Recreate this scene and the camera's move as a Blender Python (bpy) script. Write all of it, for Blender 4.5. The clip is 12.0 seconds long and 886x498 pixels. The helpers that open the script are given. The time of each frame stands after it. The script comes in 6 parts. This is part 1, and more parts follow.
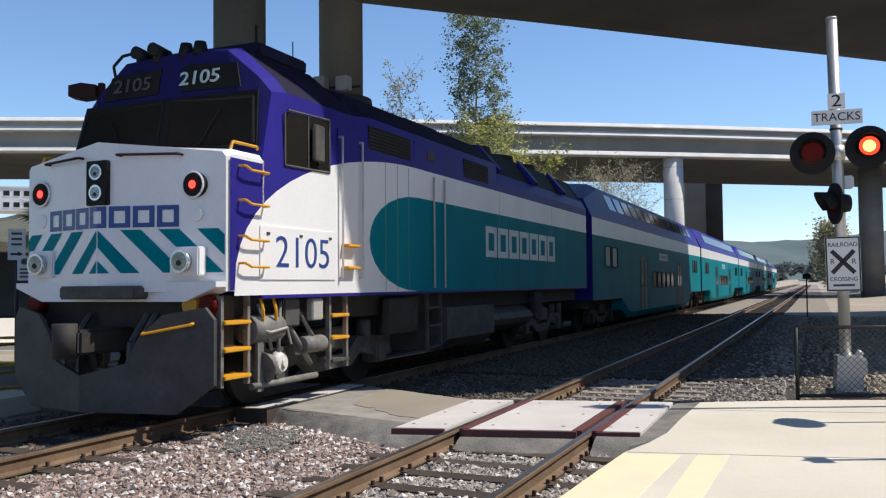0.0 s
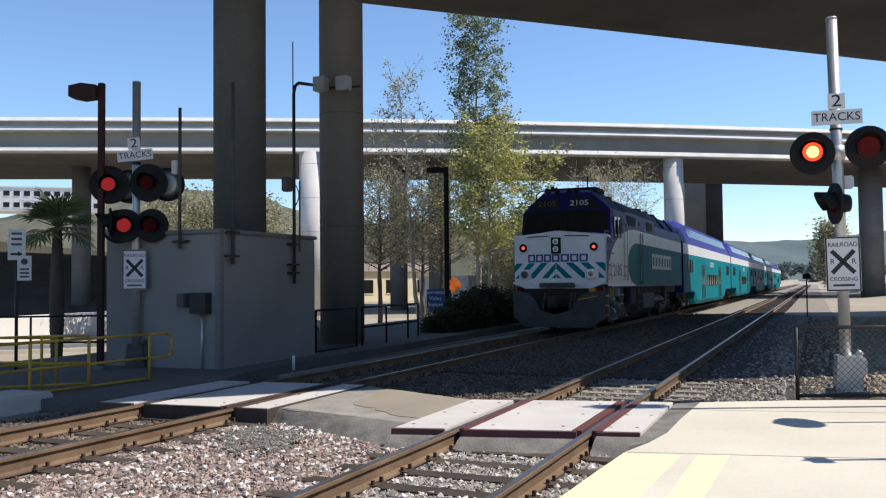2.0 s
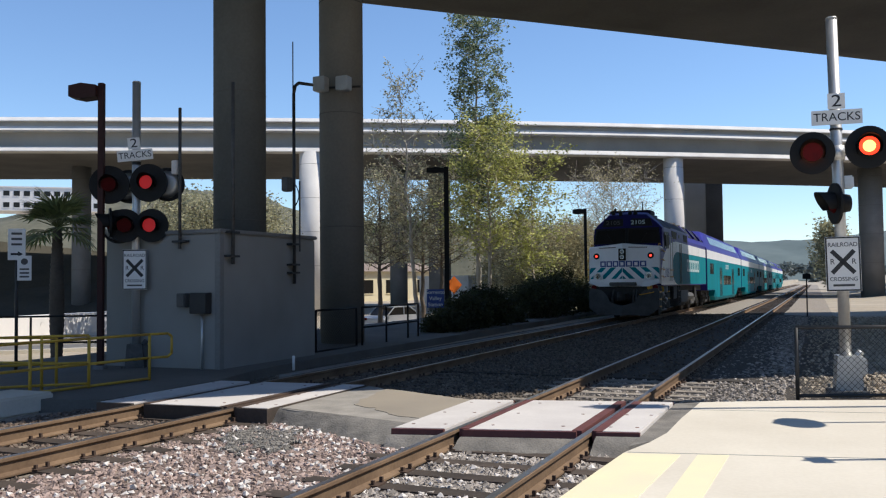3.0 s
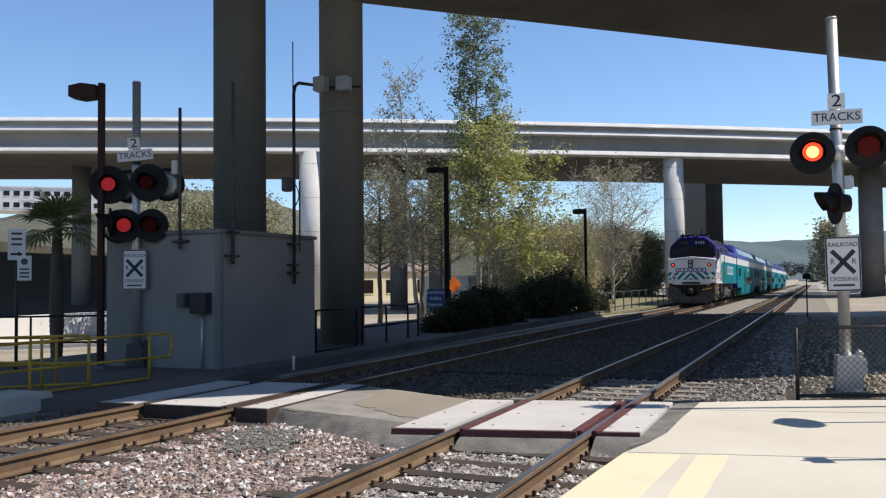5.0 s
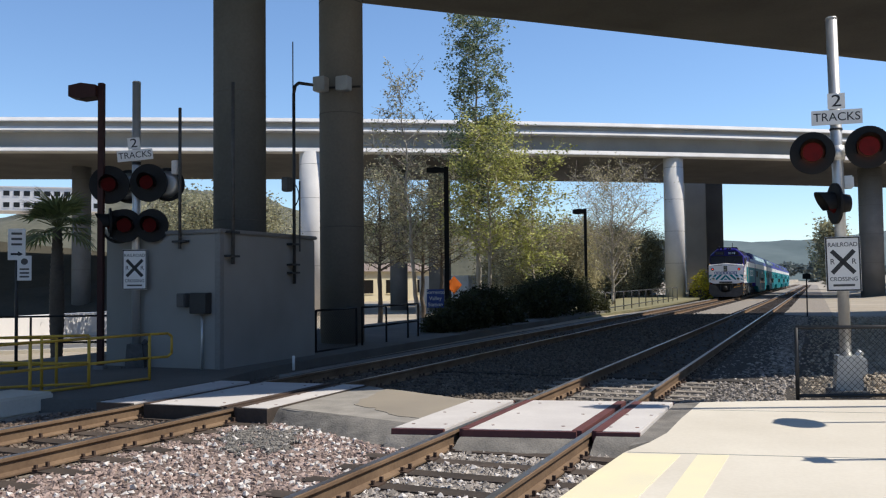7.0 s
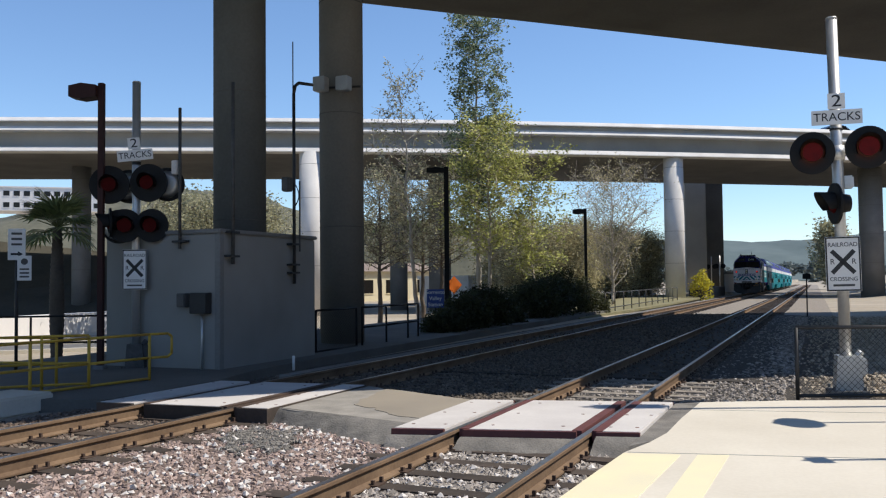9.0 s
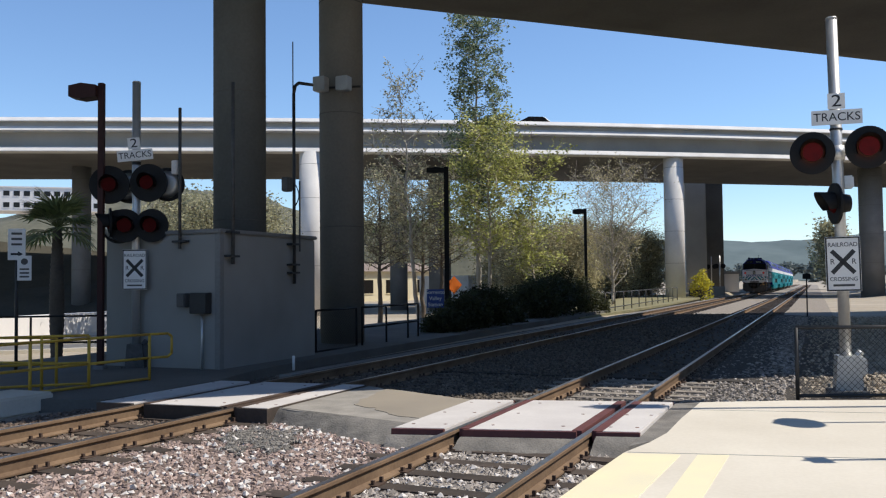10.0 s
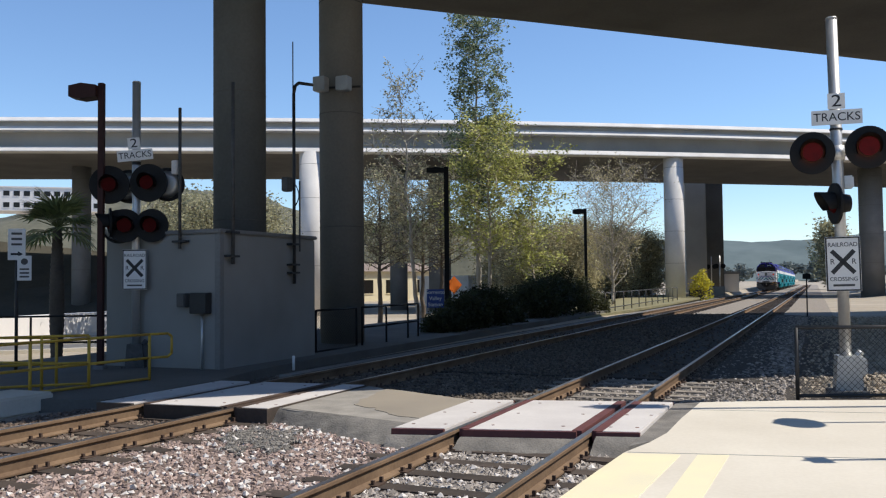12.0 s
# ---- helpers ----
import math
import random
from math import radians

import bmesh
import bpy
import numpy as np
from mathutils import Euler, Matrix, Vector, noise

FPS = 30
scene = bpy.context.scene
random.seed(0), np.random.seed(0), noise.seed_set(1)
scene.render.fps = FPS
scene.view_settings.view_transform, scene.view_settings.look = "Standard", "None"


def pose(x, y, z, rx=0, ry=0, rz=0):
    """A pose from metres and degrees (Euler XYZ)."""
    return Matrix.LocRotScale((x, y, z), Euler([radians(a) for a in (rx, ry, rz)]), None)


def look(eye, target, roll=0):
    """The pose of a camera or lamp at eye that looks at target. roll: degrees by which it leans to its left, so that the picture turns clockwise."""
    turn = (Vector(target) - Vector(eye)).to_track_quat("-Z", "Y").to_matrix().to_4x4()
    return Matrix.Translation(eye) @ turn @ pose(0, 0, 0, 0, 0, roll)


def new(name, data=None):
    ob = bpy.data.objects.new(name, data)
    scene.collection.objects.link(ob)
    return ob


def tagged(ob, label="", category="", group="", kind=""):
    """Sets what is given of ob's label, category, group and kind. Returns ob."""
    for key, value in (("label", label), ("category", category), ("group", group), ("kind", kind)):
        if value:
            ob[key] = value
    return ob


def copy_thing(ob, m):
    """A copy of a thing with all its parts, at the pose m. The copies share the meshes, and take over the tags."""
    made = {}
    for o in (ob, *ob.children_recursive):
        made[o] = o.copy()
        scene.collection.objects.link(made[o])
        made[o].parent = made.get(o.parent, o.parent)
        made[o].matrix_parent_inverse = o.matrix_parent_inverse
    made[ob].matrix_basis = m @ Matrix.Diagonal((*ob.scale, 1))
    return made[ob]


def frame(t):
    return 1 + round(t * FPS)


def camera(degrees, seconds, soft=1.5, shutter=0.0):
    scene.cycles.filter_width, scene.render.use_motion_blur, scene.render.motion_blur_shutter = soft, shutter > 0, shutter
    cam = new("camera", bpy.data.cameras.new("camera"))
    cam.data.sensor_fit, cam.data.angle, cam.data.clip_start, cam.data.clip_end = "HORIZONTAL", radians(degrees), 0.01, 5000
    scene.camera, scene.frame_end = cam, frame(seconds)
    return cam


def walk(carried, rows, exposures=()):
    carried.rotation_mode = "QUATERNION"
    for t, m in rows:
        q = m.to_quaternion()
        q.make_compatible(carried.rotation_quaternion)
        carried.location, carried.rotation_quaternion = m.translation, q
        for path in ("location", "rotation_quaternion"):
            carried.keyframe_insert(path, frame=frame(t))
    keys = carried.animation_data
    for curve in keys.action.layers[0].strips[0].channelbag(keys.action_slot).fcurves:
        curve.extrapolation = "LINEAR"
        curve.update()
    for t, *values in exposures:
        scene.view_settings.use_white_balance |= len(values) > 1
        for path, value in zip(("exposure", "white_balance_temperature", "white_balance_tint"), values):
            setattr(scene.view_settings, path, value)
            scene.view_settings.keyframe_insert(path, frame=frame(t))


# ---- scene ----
cam = camera(54.26, 12.0, soft=1.2)
CAM = Matrix.Translation((0, 0, 1.543)) @ Euler((radians(92.127), 0, radians(22.941)), "XYZ").to_matrix().to_4x4() @ pose(0, 0, 0, 0, 0, -0.564)
walk(cam, [(0, CAM), (12, CAM)], exposures=[(0, 0.18, 6300, 11), (0.8, 0.30, 6300, 11), (1.5, 0.38, 6300, 11), (2.3, 0.26, 6300, 11), (3.2, 0.22, 6300, 11), (5, 0.18, 6300, 11), (12, 0.18, 6300, 11)])

# ---- light: clear day, sun high on the right ----
SUN_EL, SUN_AZ = radians(54), radians(67)   # azimuth from +Y towards +X
world = bpy.data.worlds.new("sky")
scene.world = world
world.use_nodes = True
wn = world.node_tree
sky = wn.nodes.new("ShaderNodeTexSky")
sky.sky_type, sky.sun_disc, sky.sun_elevation, sky.sun_rotation = "NISHITA", False, SUN_EL, SUN_AZ
sky.air_density, sky.dust_density, sky.ozone_density = 1.2, 0.0, 5.5
sky.altitude = 1500
wn.links.new(sky.outputs[0], wn.nodes["Background"].inputs[0])
wn.nodes["Background"].inputs[1].default_value = 0.14
sun = new("sun", bpy.data.lights.new("sun", "SUN"))
sun.data.energy, sun.data.angle, sun.data.color = 4.5, radians(0.53), (1.0, 0.92, 0.79)
sd = Vector((math.cos(SUN_EL) * math.sin(SUN_AZ), math.cos(SUN_EL) * math.cos(SUN_AZ), math.sin(SUN_EL)))
sun.matrix_world = look(sd * 60, (0, 0, 0))


# ---- materials ----
def mat(name, col, col2=None, rough=0.7, metal=0.0, scale=3.0, fine=40.0, bump=0.1, rnd=0.0, streak=0.0, island=False, spec=0.5):
    """Two-scale noise between two colours, with fine bump; rnd varies objects, or islands, in brightness."""
    m = bpy.data.materials.new(name)
    m.use_nodes = True
    t = m.node_tree
    N, L = t.nodes, t.links
    b = N["Principled BSDF"]
    b.inputs["Roughness"].default_value, b.inputs["Metallic"].default_value = rough, metal
    b.inputs["Specular IOR Level"].default_value = spec
    col2 = col2 or tuple(c * 0.72 for c in col)
    tc = N.new("ShaderNodeTexCoord")
    mp = N.new("ShaderNodeMapping")
    mp.inputs["Scale"].default_value = (1, 1, 1 - streak)
    L.new(tc.outputs["Object"], mp.inputs[0])
    n1 = N.new("ShaderNodeTexNoise")
    n1.inputs["Scale"].default_value, n1.inputs["Detail"].default_value = scale, 6
    n2 = N.new("ShaderNodeTexNoise")
    n2.inputs["Scale"].default_value, n2.inputs["Detail"].default_value = fine, 3
    L.new(mp.outputs[0], n1.inputs["Vector"])
    L.new(tc.outputs["Object"], n2.inputs["Vector"])
    add = N.new("ShaderNodeMath")
    add.operation = "MULTIPLY_ADD"
    L.new(n2.outputs[0], add.inputs[0])
    add.inputs[1].default_value = 0.45
    L.new(n1.outputs[0], add.inputs[2])
    rg = N.new("ShaderNodeMapRange")
    rg.inputs[1].default_value, rg.inputs[2].default_value = 0.45, 1.0
    L.new(add.outputs[0], rg.inputs[0])
    mx = N.new("ShaderNodeMix")
    mx.data_type = "RGBA"
    mx.inputs[6].default_value, mx.inputs[7].default_value = (*col, 1), (*col2, 1)
    L.new(rg.outputs[0], mx.inputs[0])
    out = mx.outputs[2]
    if rnd:
        if island:
            src = N.new("ShaderNodeNewGeometry").outputs["Random Per Island"]
        else:
            src = N.new("ShaderNodeObjectInfo").outputs["Random"]
        r2 = N.new("ShaderNodeMapRange")
        r2.inputs[3].default_value, r2.inputs[4].default_value = 1 - rnd, 1 + rnd
        L.new(src, r2.inputs[0])
        hs = N.new("ShaderNodeHueSaturation")
        L.new(r2.outputs[0], hs.inputs["Value"])
        L.new(out, hs.inputs["Color"])
        out = hs.outputs[0]
    L.new(out, b.inputs["Base Color"])
    if bump:
        bp = N.new("ShaderNodeBump")
        bp.inputs["Strength"].default_value, bp.inputs["Distance"].default_value = bump, 0.02
        L.new(add.outputs[0], bp.inputs["Height"])
        L.new(bp.outputs[0], b.inputs["Normal"])
    return m


def glow(name, col, power):
    m = bpy.data.materials.new(name)
    m.use_nodes = True
    b = m.node_tree.nodes["Principled BSDF"]
    b.inputs["Base Color"].default_value = (*col, 1)
    b.inputs["Emission Color"].default_value = (*col, 1)
    b.inputs["Emission Strength"].default_value = power
    return m


def glass(name, col=(0.022, 0.02, 0.018), rough=0.08):
    m = mat(name, col, rough=rough, bump=0.0, spec=0.2)
    return m


CONC = mat("concrete", (0.24, 0.235, 0.225), (0.15, 0.147, 0.14), 0.85, scale=0.6, fine=18, bump=0.15)
CONC_LIGHT = mat("pale concrete", (0.74, 0.72, 0.68), (0.56, 0.54, 0.51), 0.85, scale=0.5, fine=14, bump=0.1)
CONC_MID = mat("grey beige concrete", (0.43, 0.415, 0.375), (0.33, 0.318, 0.288), 0.85, scale=0.4, fine=12, bump=0.12)
CONC_DARK = mat("dark brown-grey concrete", (0.165, 0.155, 0.135), (0.10, 0.094, 0.082), 0.9, scale=0.35, fine=9, bump=0.15)
STUCCO = mat("grey stucco", (0.30, 0.295, 0.275), (0.225, 0.22, 0.205), 0.9, scale=0.8, fine=60, bump=0.25)
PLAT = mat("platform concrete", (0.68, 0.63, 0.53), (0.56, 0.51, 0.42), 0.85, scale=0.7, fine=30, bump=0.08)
PANEL = mat("crossing panel concrete", (0.62, 0.59, 0.56), (0.50, 0.47, 0.45), 0.8, scale=1.5, fine=40, bump=0.1)
ASPH = mat("worn asphalt", (0.25, 0.232, 0.205), (0.10, 0.094, 0.085), 0.92, scale=3.5, fine=45, bump=1.0)
ASPH_PALE = mat("dusty grey asphalt", (0.37, 0.345, 0.305), (0.20, 0.186, 0.165), 0.92, scale=2.5, fine=50, bump=0.6)
ASPH_TAN = mat("dusty asphalt", (0.31, 0.27, 0.21), (0.24, 0.21, 0.17), 0.92, scale=0.9, fine=70, bump=0.3)
YELLOW = mat("faded tactile yellow", (0.84, 0.75, 0.47), (0.70, 0.64, 0.47), 0.7, scale=1.2, fine=60, bump=0.1)
# Overpass shade is put into this colour and STONE_DARK; the gauge is oily too
BALLAST_DARK = mat("oily ballast darkened for shade", (0.062, 0.053, 0.044), (0.026, 0.022, 0.019), 0.95, scale=7, fine=38, bump=1.0)
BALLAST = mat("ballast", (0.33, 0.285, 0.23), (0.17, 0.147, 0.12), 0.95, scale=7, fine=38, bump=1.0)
STONE = mat("ballast stone", (0.39, 0.35, 0.305), (0.23, 0.20, 0.175), 0.9, scale=6, fine=30, bump=0.3, rnd=0.55, island=True)
STONE_DARK = mat("ballast stone darkened for shade", (0.15, 0.122, 0.095), (0.08, 0.066, 0.052), 0.9, scale=6, fine=30, bump=0.3, rnd=0.5, island=True)
STONE_TAN = mat("tan gravel", (0.46, 0.39, 0.30), (0.29, 0.245, 0.185), 0.92, scale=6, fine=30, bump=0.3, rnd=0.45, island=True)
STONE_SPILL = mat("spilt asphalt crumbs", (0.24, 0.222, 0.198), (0.14, 0.13, 0.116), 0.95, scale=6, fine=30, bump=0.3, rnd=0.35, island=True)
STONE_PALE = mat("pale ballast stone", (0.72, 0.68, 0.63), (0.55, 0.50, 0.46), 0.85, scale=6, fine=30, bump=0.3, rnd=0.2, island=True)
STONE_RED = mat("reddish ballast stone", (0.37, 0.28, 0.24), (0.215, 0.16, 0.138), 0.9, scale=6, fine=30, bump=0.3, rnd=0.58, island=True)
STONE_BROWN = mat("earthy ballast stone", (0.17, 0.125, 0.095), (0.10, 0.075, 0.058), 0.9, scale=6, fine=30, bump=0.3, rnd=0.5, island=True)
RAIL = mat("rusty rail", (0.245, 0.168, 0.105), (0.13, 0.085, 0.055), 0.8, 0.0, scale=2, fine=30, bump=0.15, spec=0.15)
RAILTOP = mat("worn rail head", (0.44, 0.38, 0.33), (0.34, 0.28, 0.23), 0.3, 0.9, scale=2, fine=30, bump=0.05)
TIE = mat("creosoted tie", (0.078, 0.058, 0.045), (0.035, 0.027, 0.022), 0.9, scale=4, fine=30, bump=0.4, rnd=0.25)
TIE_WORN = mat("weathered grey tie", (0.36, 0.32, 0.27), (0.17, 0.145, 0.12), 0.9, scale=5, fine=40, bump=0.5, rnd=0.25)
RUST = mat("rusty steel", (0.20, 0.09, 0.06), (0.10, 0.05, 0.04), 0.8, 0.2, scale=4, fine=30, bump=0.2)
DIRT = mat("dry ground", (0.45, 0.385, 0.295), (0.27, 0.23, 0.17), 0.95, scale=0.25, fine=4, bump=0.4)
ROADM = mat("road asphalt", (0.17, 0.165, 0.16), (0.12, 0.118, 0.115), 0.9, scale=0.3, fine=20, bump=0.1)
GALV = mat("galvanised steel", (0.60, 0.60, 0.58), (0.48, 0.48, 0.47), 0.42, 0.6, scale=3, fine=25, bump=0.03)
STEEL_DARK = mat("dark steel", (0.05, 0.05, 0.05), (0.03, 0.03, 0.03), 0.6, 0.3, scale=3, fine=20, bump=0.05)
BROWN = mat("dark bronze paint", (0.055, 0.022, 0.02), (0.035, 0.016, 0.014), 0.6, scale=2, fine=20, bump=0.03, spec=0.2)
BLACK = mat("black paint", (0.016, 0.016, 0.016), (0.009, 0.009, 0.009), 0.6, scale=3, fine=20, bump=0.03, spec=0.2)
# Roof violet with the overpass shade put into its colour
ROOF_DARK = mat("violet roof darkened for shade", (0.016, 0.014, 0.05), (0.008, 0.008, 0.018), 0.7, scale=1.5, fine=12, bump=0.1, spec=0.15)
# Darker copy of PURPLE: the shade on the cab front is in the colour
VIOLET_DARK = mat("violet cab front darkened for shade", (0.02, 0.017, 0.12), (0.014, 0.012, 0.075), 0.5, scale=1.2, fine=25, bump=0.02, spec=0.1)
DOOR_TEAL = mat("dark teal door", (0.003, 0.075, 0.095), (0.002, 0.055, 0.07), 0.45, scale=1.2, fine=25, bump=0.02, spec=0.1)
LENS_CLEAR = mat("clear lamp lens", (0.30, 0.31, 0.31), (0.12, 0.125, 0.13), 0.12, 0.8, scale=14, fine=60, bump=0.2)
SPIKE = mat("brown tie plate", (0.10, 0.062, 0.042), (0.055, 0.036, 0.027), 0.85, 0.1, scale=4, fine=30, bump=0.2)
PAVE_WEST = mat("dark grey pavement", (0.155, 0.145, 0.128), (0.09, 0.085, 0.076), 0.9, scale=0.8, fine=22, bump=0.2)
# Column 1 has its shade put into the base colour; column 2 is plain.
COL_A = mat("column concrete darkened for shade", (0.155, 0.155, 0.14), (0.10, 0.10, 0.09), 0.9, scale=0.5, fine=14, bump=0.15)
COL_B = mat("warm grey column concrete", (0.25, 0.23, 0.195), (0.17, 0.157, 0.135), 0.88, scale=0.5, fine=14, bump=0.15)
RAILYEL = mat("yellow railing paint", (0.60, 0.38, 0.04), (0.45, 0.27, 0.03), 0.55, scale=5, fine=30, bump=0.05)
SIGNW = mat("white sign sheet", (0.78, 0.77, 0.74), (0.70, 0.69, 0.66), 0.5, scale=4, fine=30, bump=0.0)
SIGNK = mat("black sign ink", (0.02, 0.02, 0.022), rough=0.5, bump=0.0)
BLUE_SIGN = mat("blue sign", (0.03, 0.06, 0.28), (0.025, 0.05, 0.22), 0.45, bump=0.0)
ORANGE = mat("orange sign", (0.85, 0.20, 0.02), (0.75, 0.17, 0.02), 0.5, bump=0.0)
# the train
PURPLE = mat("violet blue paint", (0.032, 0.026, 0.25), (0.024, 0.02, 0.185), 0.4, scale=1.2, fine=25, bump=0.02, streak=0.7, spec=0.10)
TEAL = mat("teal paint", (0.003, 0.22, 0.27), (0.002, 0.16, 0.20), 0.45, scale=1.2, fine=25, bump=0.02, streak=0.7, spec=0.02)
WHITE = mat("white train paint", (0.84, 0.84, 0.85), (0.72, 0.72, 0.73), 0.35, scale=1.2, fine=25, bump=0.02, streak=0.7)
NAVY = mat("navy lettering", (0.025, 0.07, 0.28), rough=0.4, bump=0.0)
PALE_LET = mat("pale lettering", (0.55, 0.68, 0.70), rough=0.4, bump=0.0)
UNDER = mat("grimy underframe", (0.05, 0.047, 0.044), (0.025, 0.023, 0.022), 0.75, 0.2, scale=4, fine=30, bump=0.2)
PLOUGH = mat("scuffed plough steel", (0.085, 0.083, 0.082), (0.04, 0.039, 0.038), 0.7, 0.15, scale=3, fine=18, bump=0.15)
GEAR = mat("dusty grey running gear", (0.27, 0.26, 0.245), (0.10, 0.096, 0.09), 0.7, 0.15, scale=5, fine=30, bump=0.25)
UNDERG = mat("grey running gear", (0.12, 0.117, 0.112), (0.05, 0.048, 0.046), 0.7, 0.2, scale=4, fine=30, bump=0.2)
GLASS = glass("dark window glass")
GRAB = mat("orange yellow grab iron", (0.75, 0.38, 0.02), (0.62, 0.30, 0.02), 0.5, bump=0.0)
CHROME = mat("polished lamp metal", (0.75, 0.75, 0.73), rough=0.2, metal=0.8, bump=0.0)
# RED_LENS copy with the west mast's shade put into its colour
RED_DARK = mat("red lens darkened for shade", (0.085, 0.006, 0.005), (0.05, 0.004, 0.004), 0.6, scale=8, fine=60, bump=0.0, spec=0.05)
RED_LENS = mat("red lens", (0.16, 0.006, 0.005), (0.07, 0.004, 0.003), 0.4, scale=8, fine=60, bump=0.0, spec=0.12)
REDGLOW = glow("glowing red marker", (1.0, 0.05, 0.03), 2.6)
SIGCORE = glow("glowing signal core", (1.0, 0.42, 0.10), 3.2)
SIGDIM = glow("dimly glowing red signal", (1.0, 0.02, 0.015), 0.07)
SIGGLOW = glow("glowing red signal", (1.0, 0.04, 0.01), 1.9)
def leafy(name, col, col2, rnd=0.45):
    """Leaves that let part of the light through."""
    m = mat(name, col, col2, 0.6, scale=1.5, fine=8, bump=0.0, rnd=rnd, island=True)
    N, L = m.node_tree.nodes, m.node_tree.links
    b, out = N["Principled BSDF"], N["Material Output"]
    tr = N.new("ShaderNodeBsdfTranslucent")
    L.new(b.inputs["Base Color"].links[0].from_socket, tr.inputs[0])
    mx = N.new("ShaderNodeMixShader")
    mx.inputs[0].default_value = 0.45
    L.new(b.outputs[0], mx.inputs[1])
    L.new(tr.outputs[0], mx.inputs[2])
    L.new(mx.outputs[0], out.inputs[0])
    return m


LEAF1 = leafy("yellow green leaves", (0.55, 0.54, 0.19), (0.34, 0.36, 0.11), 0.55)
LEAF2 = leafy("mid green leaves", (0.29, 0.32, 0.13), (0.18, 0.21, 0.08))
LEAF5 = leafy("olive leaves", (0.52, 0.46, 0.26), (0.34, 0.305, 0.165))
LEAF6 = leafy("blue green leaves", (0.25, 0.30, 0.17), (0.15, 0.19, 0.11))
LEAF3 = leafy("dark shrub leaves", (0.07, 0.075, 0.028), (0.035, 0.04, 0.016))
LEAF4 = leafy("grey green leaves", (0.44, 0.42, 0.26), (0.29, 0.275, 0.165), 0.45)
# Haze is mixed into this leaf colour; the air itself is clear
LEAF_FAR = leafy("distant leaves with haze in their colour", (0.17, 0.20, 0.19), (0.12, 0.145, 0.14), 0.25)
LEAFY = leafy("bright yellow flowers", (0.70, 0.60, 0.06), (0.45, 0.42, 0.05), 0.35)
BARK = mat("pale mottled bark", (0.52, 0.47, 0.40), (0.28, 0.24, 0.19), 0.85, scale=2.5, fine=14, bump=0.3)
BARK_D = mat("brown bark", (0.16, 0.125, 0.095), (0.09, 0.07, 0.055), 0.9, scale=4, fine=20, bump=0.4)
GRASS = mat("dry grass", (0.26, 0.225, 0.12), (0.15, 0.145, 0.07), 0.9, scale=1.0, fine=10, bump=0.4)
# Distance haze is tinted into the far hill's base colour
HILL = mat("scrub hill with haze in its colour", (0.13, 0.165, 0.16), (0.075, 0.105, 0.105), 1.0, scale=0.012, fine=0.07, bump=0.0)
HILL2 = mat("near scrub hill", (0.155, 0.145, 0.10), (0.06, 0.065, 0.043), 1.0, scale=0.06, fine=0.45, bump=0.0)
BLDG = mat("cream wall", (0.76, 0.68, 0.47), (0.68, 0.60, 0.40), 0.85, scale=0.4, fine=8, bump=0.05)
BLDGW = mat("white wall", (0.80, 0.78, 0.76), (0.72, 0.70, 0.68), 0.85, scale=0.4, fine=8, bump=0.05)
ROOFT = mat("tiled roof", (0.28, 0.215, 0.17), (0.20, 0.155, 0.12), 0.85, scale=1, fine=8, bump=0.2)
# The bridge's shade on the abutment slope is put into this colour
SLOPE = mat("slope darkened for shade", (0.085, 0.078, 0.058), (0.045, 0.043, 0.032), 0.95, scale=0.3, fine=4, bump=0.4)
REDBAR = mat("red brown steel edge", (0.16, 0.055, 0.05), (0.10, 0.035, 0.035), 0.7, 0.2, scale=4, fine=30, bump=0.1)


# ---- mesh helpers ----
def box(bm, x0, x1, y0, y1, z0, z1, bev=0.0):
    vs = [bm.verts.new((x, y, z)) for z in (z0, z1) for y in (y0, y1) for x in (x0, x1)]
    fs = [bm.faces.new([vs[i] for i in q]) for q in ((0, 2, 3, 1), (4, 5, 7, 6), (0, 1, 5, 4), (2, 6, 7, 3), (0, 4, 6, 2), (1, 3, 7, 5))]
    if bev:
        es = list({e for f in fs for e in f.edges})
        bmesh.ops.bevel(bm, geom=es, offset=bev, segments=2, affect="EDGES")
    return bm


def rod(bm, p, q, r0, r1=None, n=8, caps=True):
    """A tapered round bar from p to q."""
    p, q = Vector(p), Vector(q)
    r1 = r0 if r1 is None else r1
    d = (q - p)
    if d.length < 1e-6:
        return bm
    m = d.to_track_quat("Z", "Y").to_matrix()
    rings = []
    for c, r in ((p, r0), (q, r1)):
        rings.append([bm.verts.new(c + m @ Vector((r * math.cos(2 * math.pi * i / n), r * math.sin(2 * math.pi * i / n), 0))) for i in range(n)])
    for i in range(n):
        f = bm.faces.new((rings[0][i], rings[0][(i + 1) % n], rings[1][(i + 1) % n], rings[1][i]))
        f.smooth = n > 6
    if caps:
        bm.faces.new(rings[0][::-1])
        bm.faces.new(rings[1])
    return bm


def tube(bm, pts, r, n=7):
    for a, b in zip(pts, pts[1:]):
        rod(bm, a, b, r, n=n)
    return bm


def prism(bm, prof, axis, a, b, flip=False):
    """Extrude a closed outline along axis ('x', 'y' or 'z') from a to b. The outline's pairs are the two other axes in order."""
    def put(u, v, w):
        return {"x": (w, u, v), "y": (u, w, v), "z": (u, v, w)}[axis]
    A = [bm.verts.new(put(u, v, a)) for u, v in prof]
    B = [bm.verts.new(put(u, v, b)) for u, v in prof]
    n = len(prof)
    for i in range(n):
        bm.faces.new((A[i], A[(i + 1) % n], B[(i + 1) % n], B[i]))
    bm.faces.new(A[::-1])
    bm.faces.new(B)
    return bm


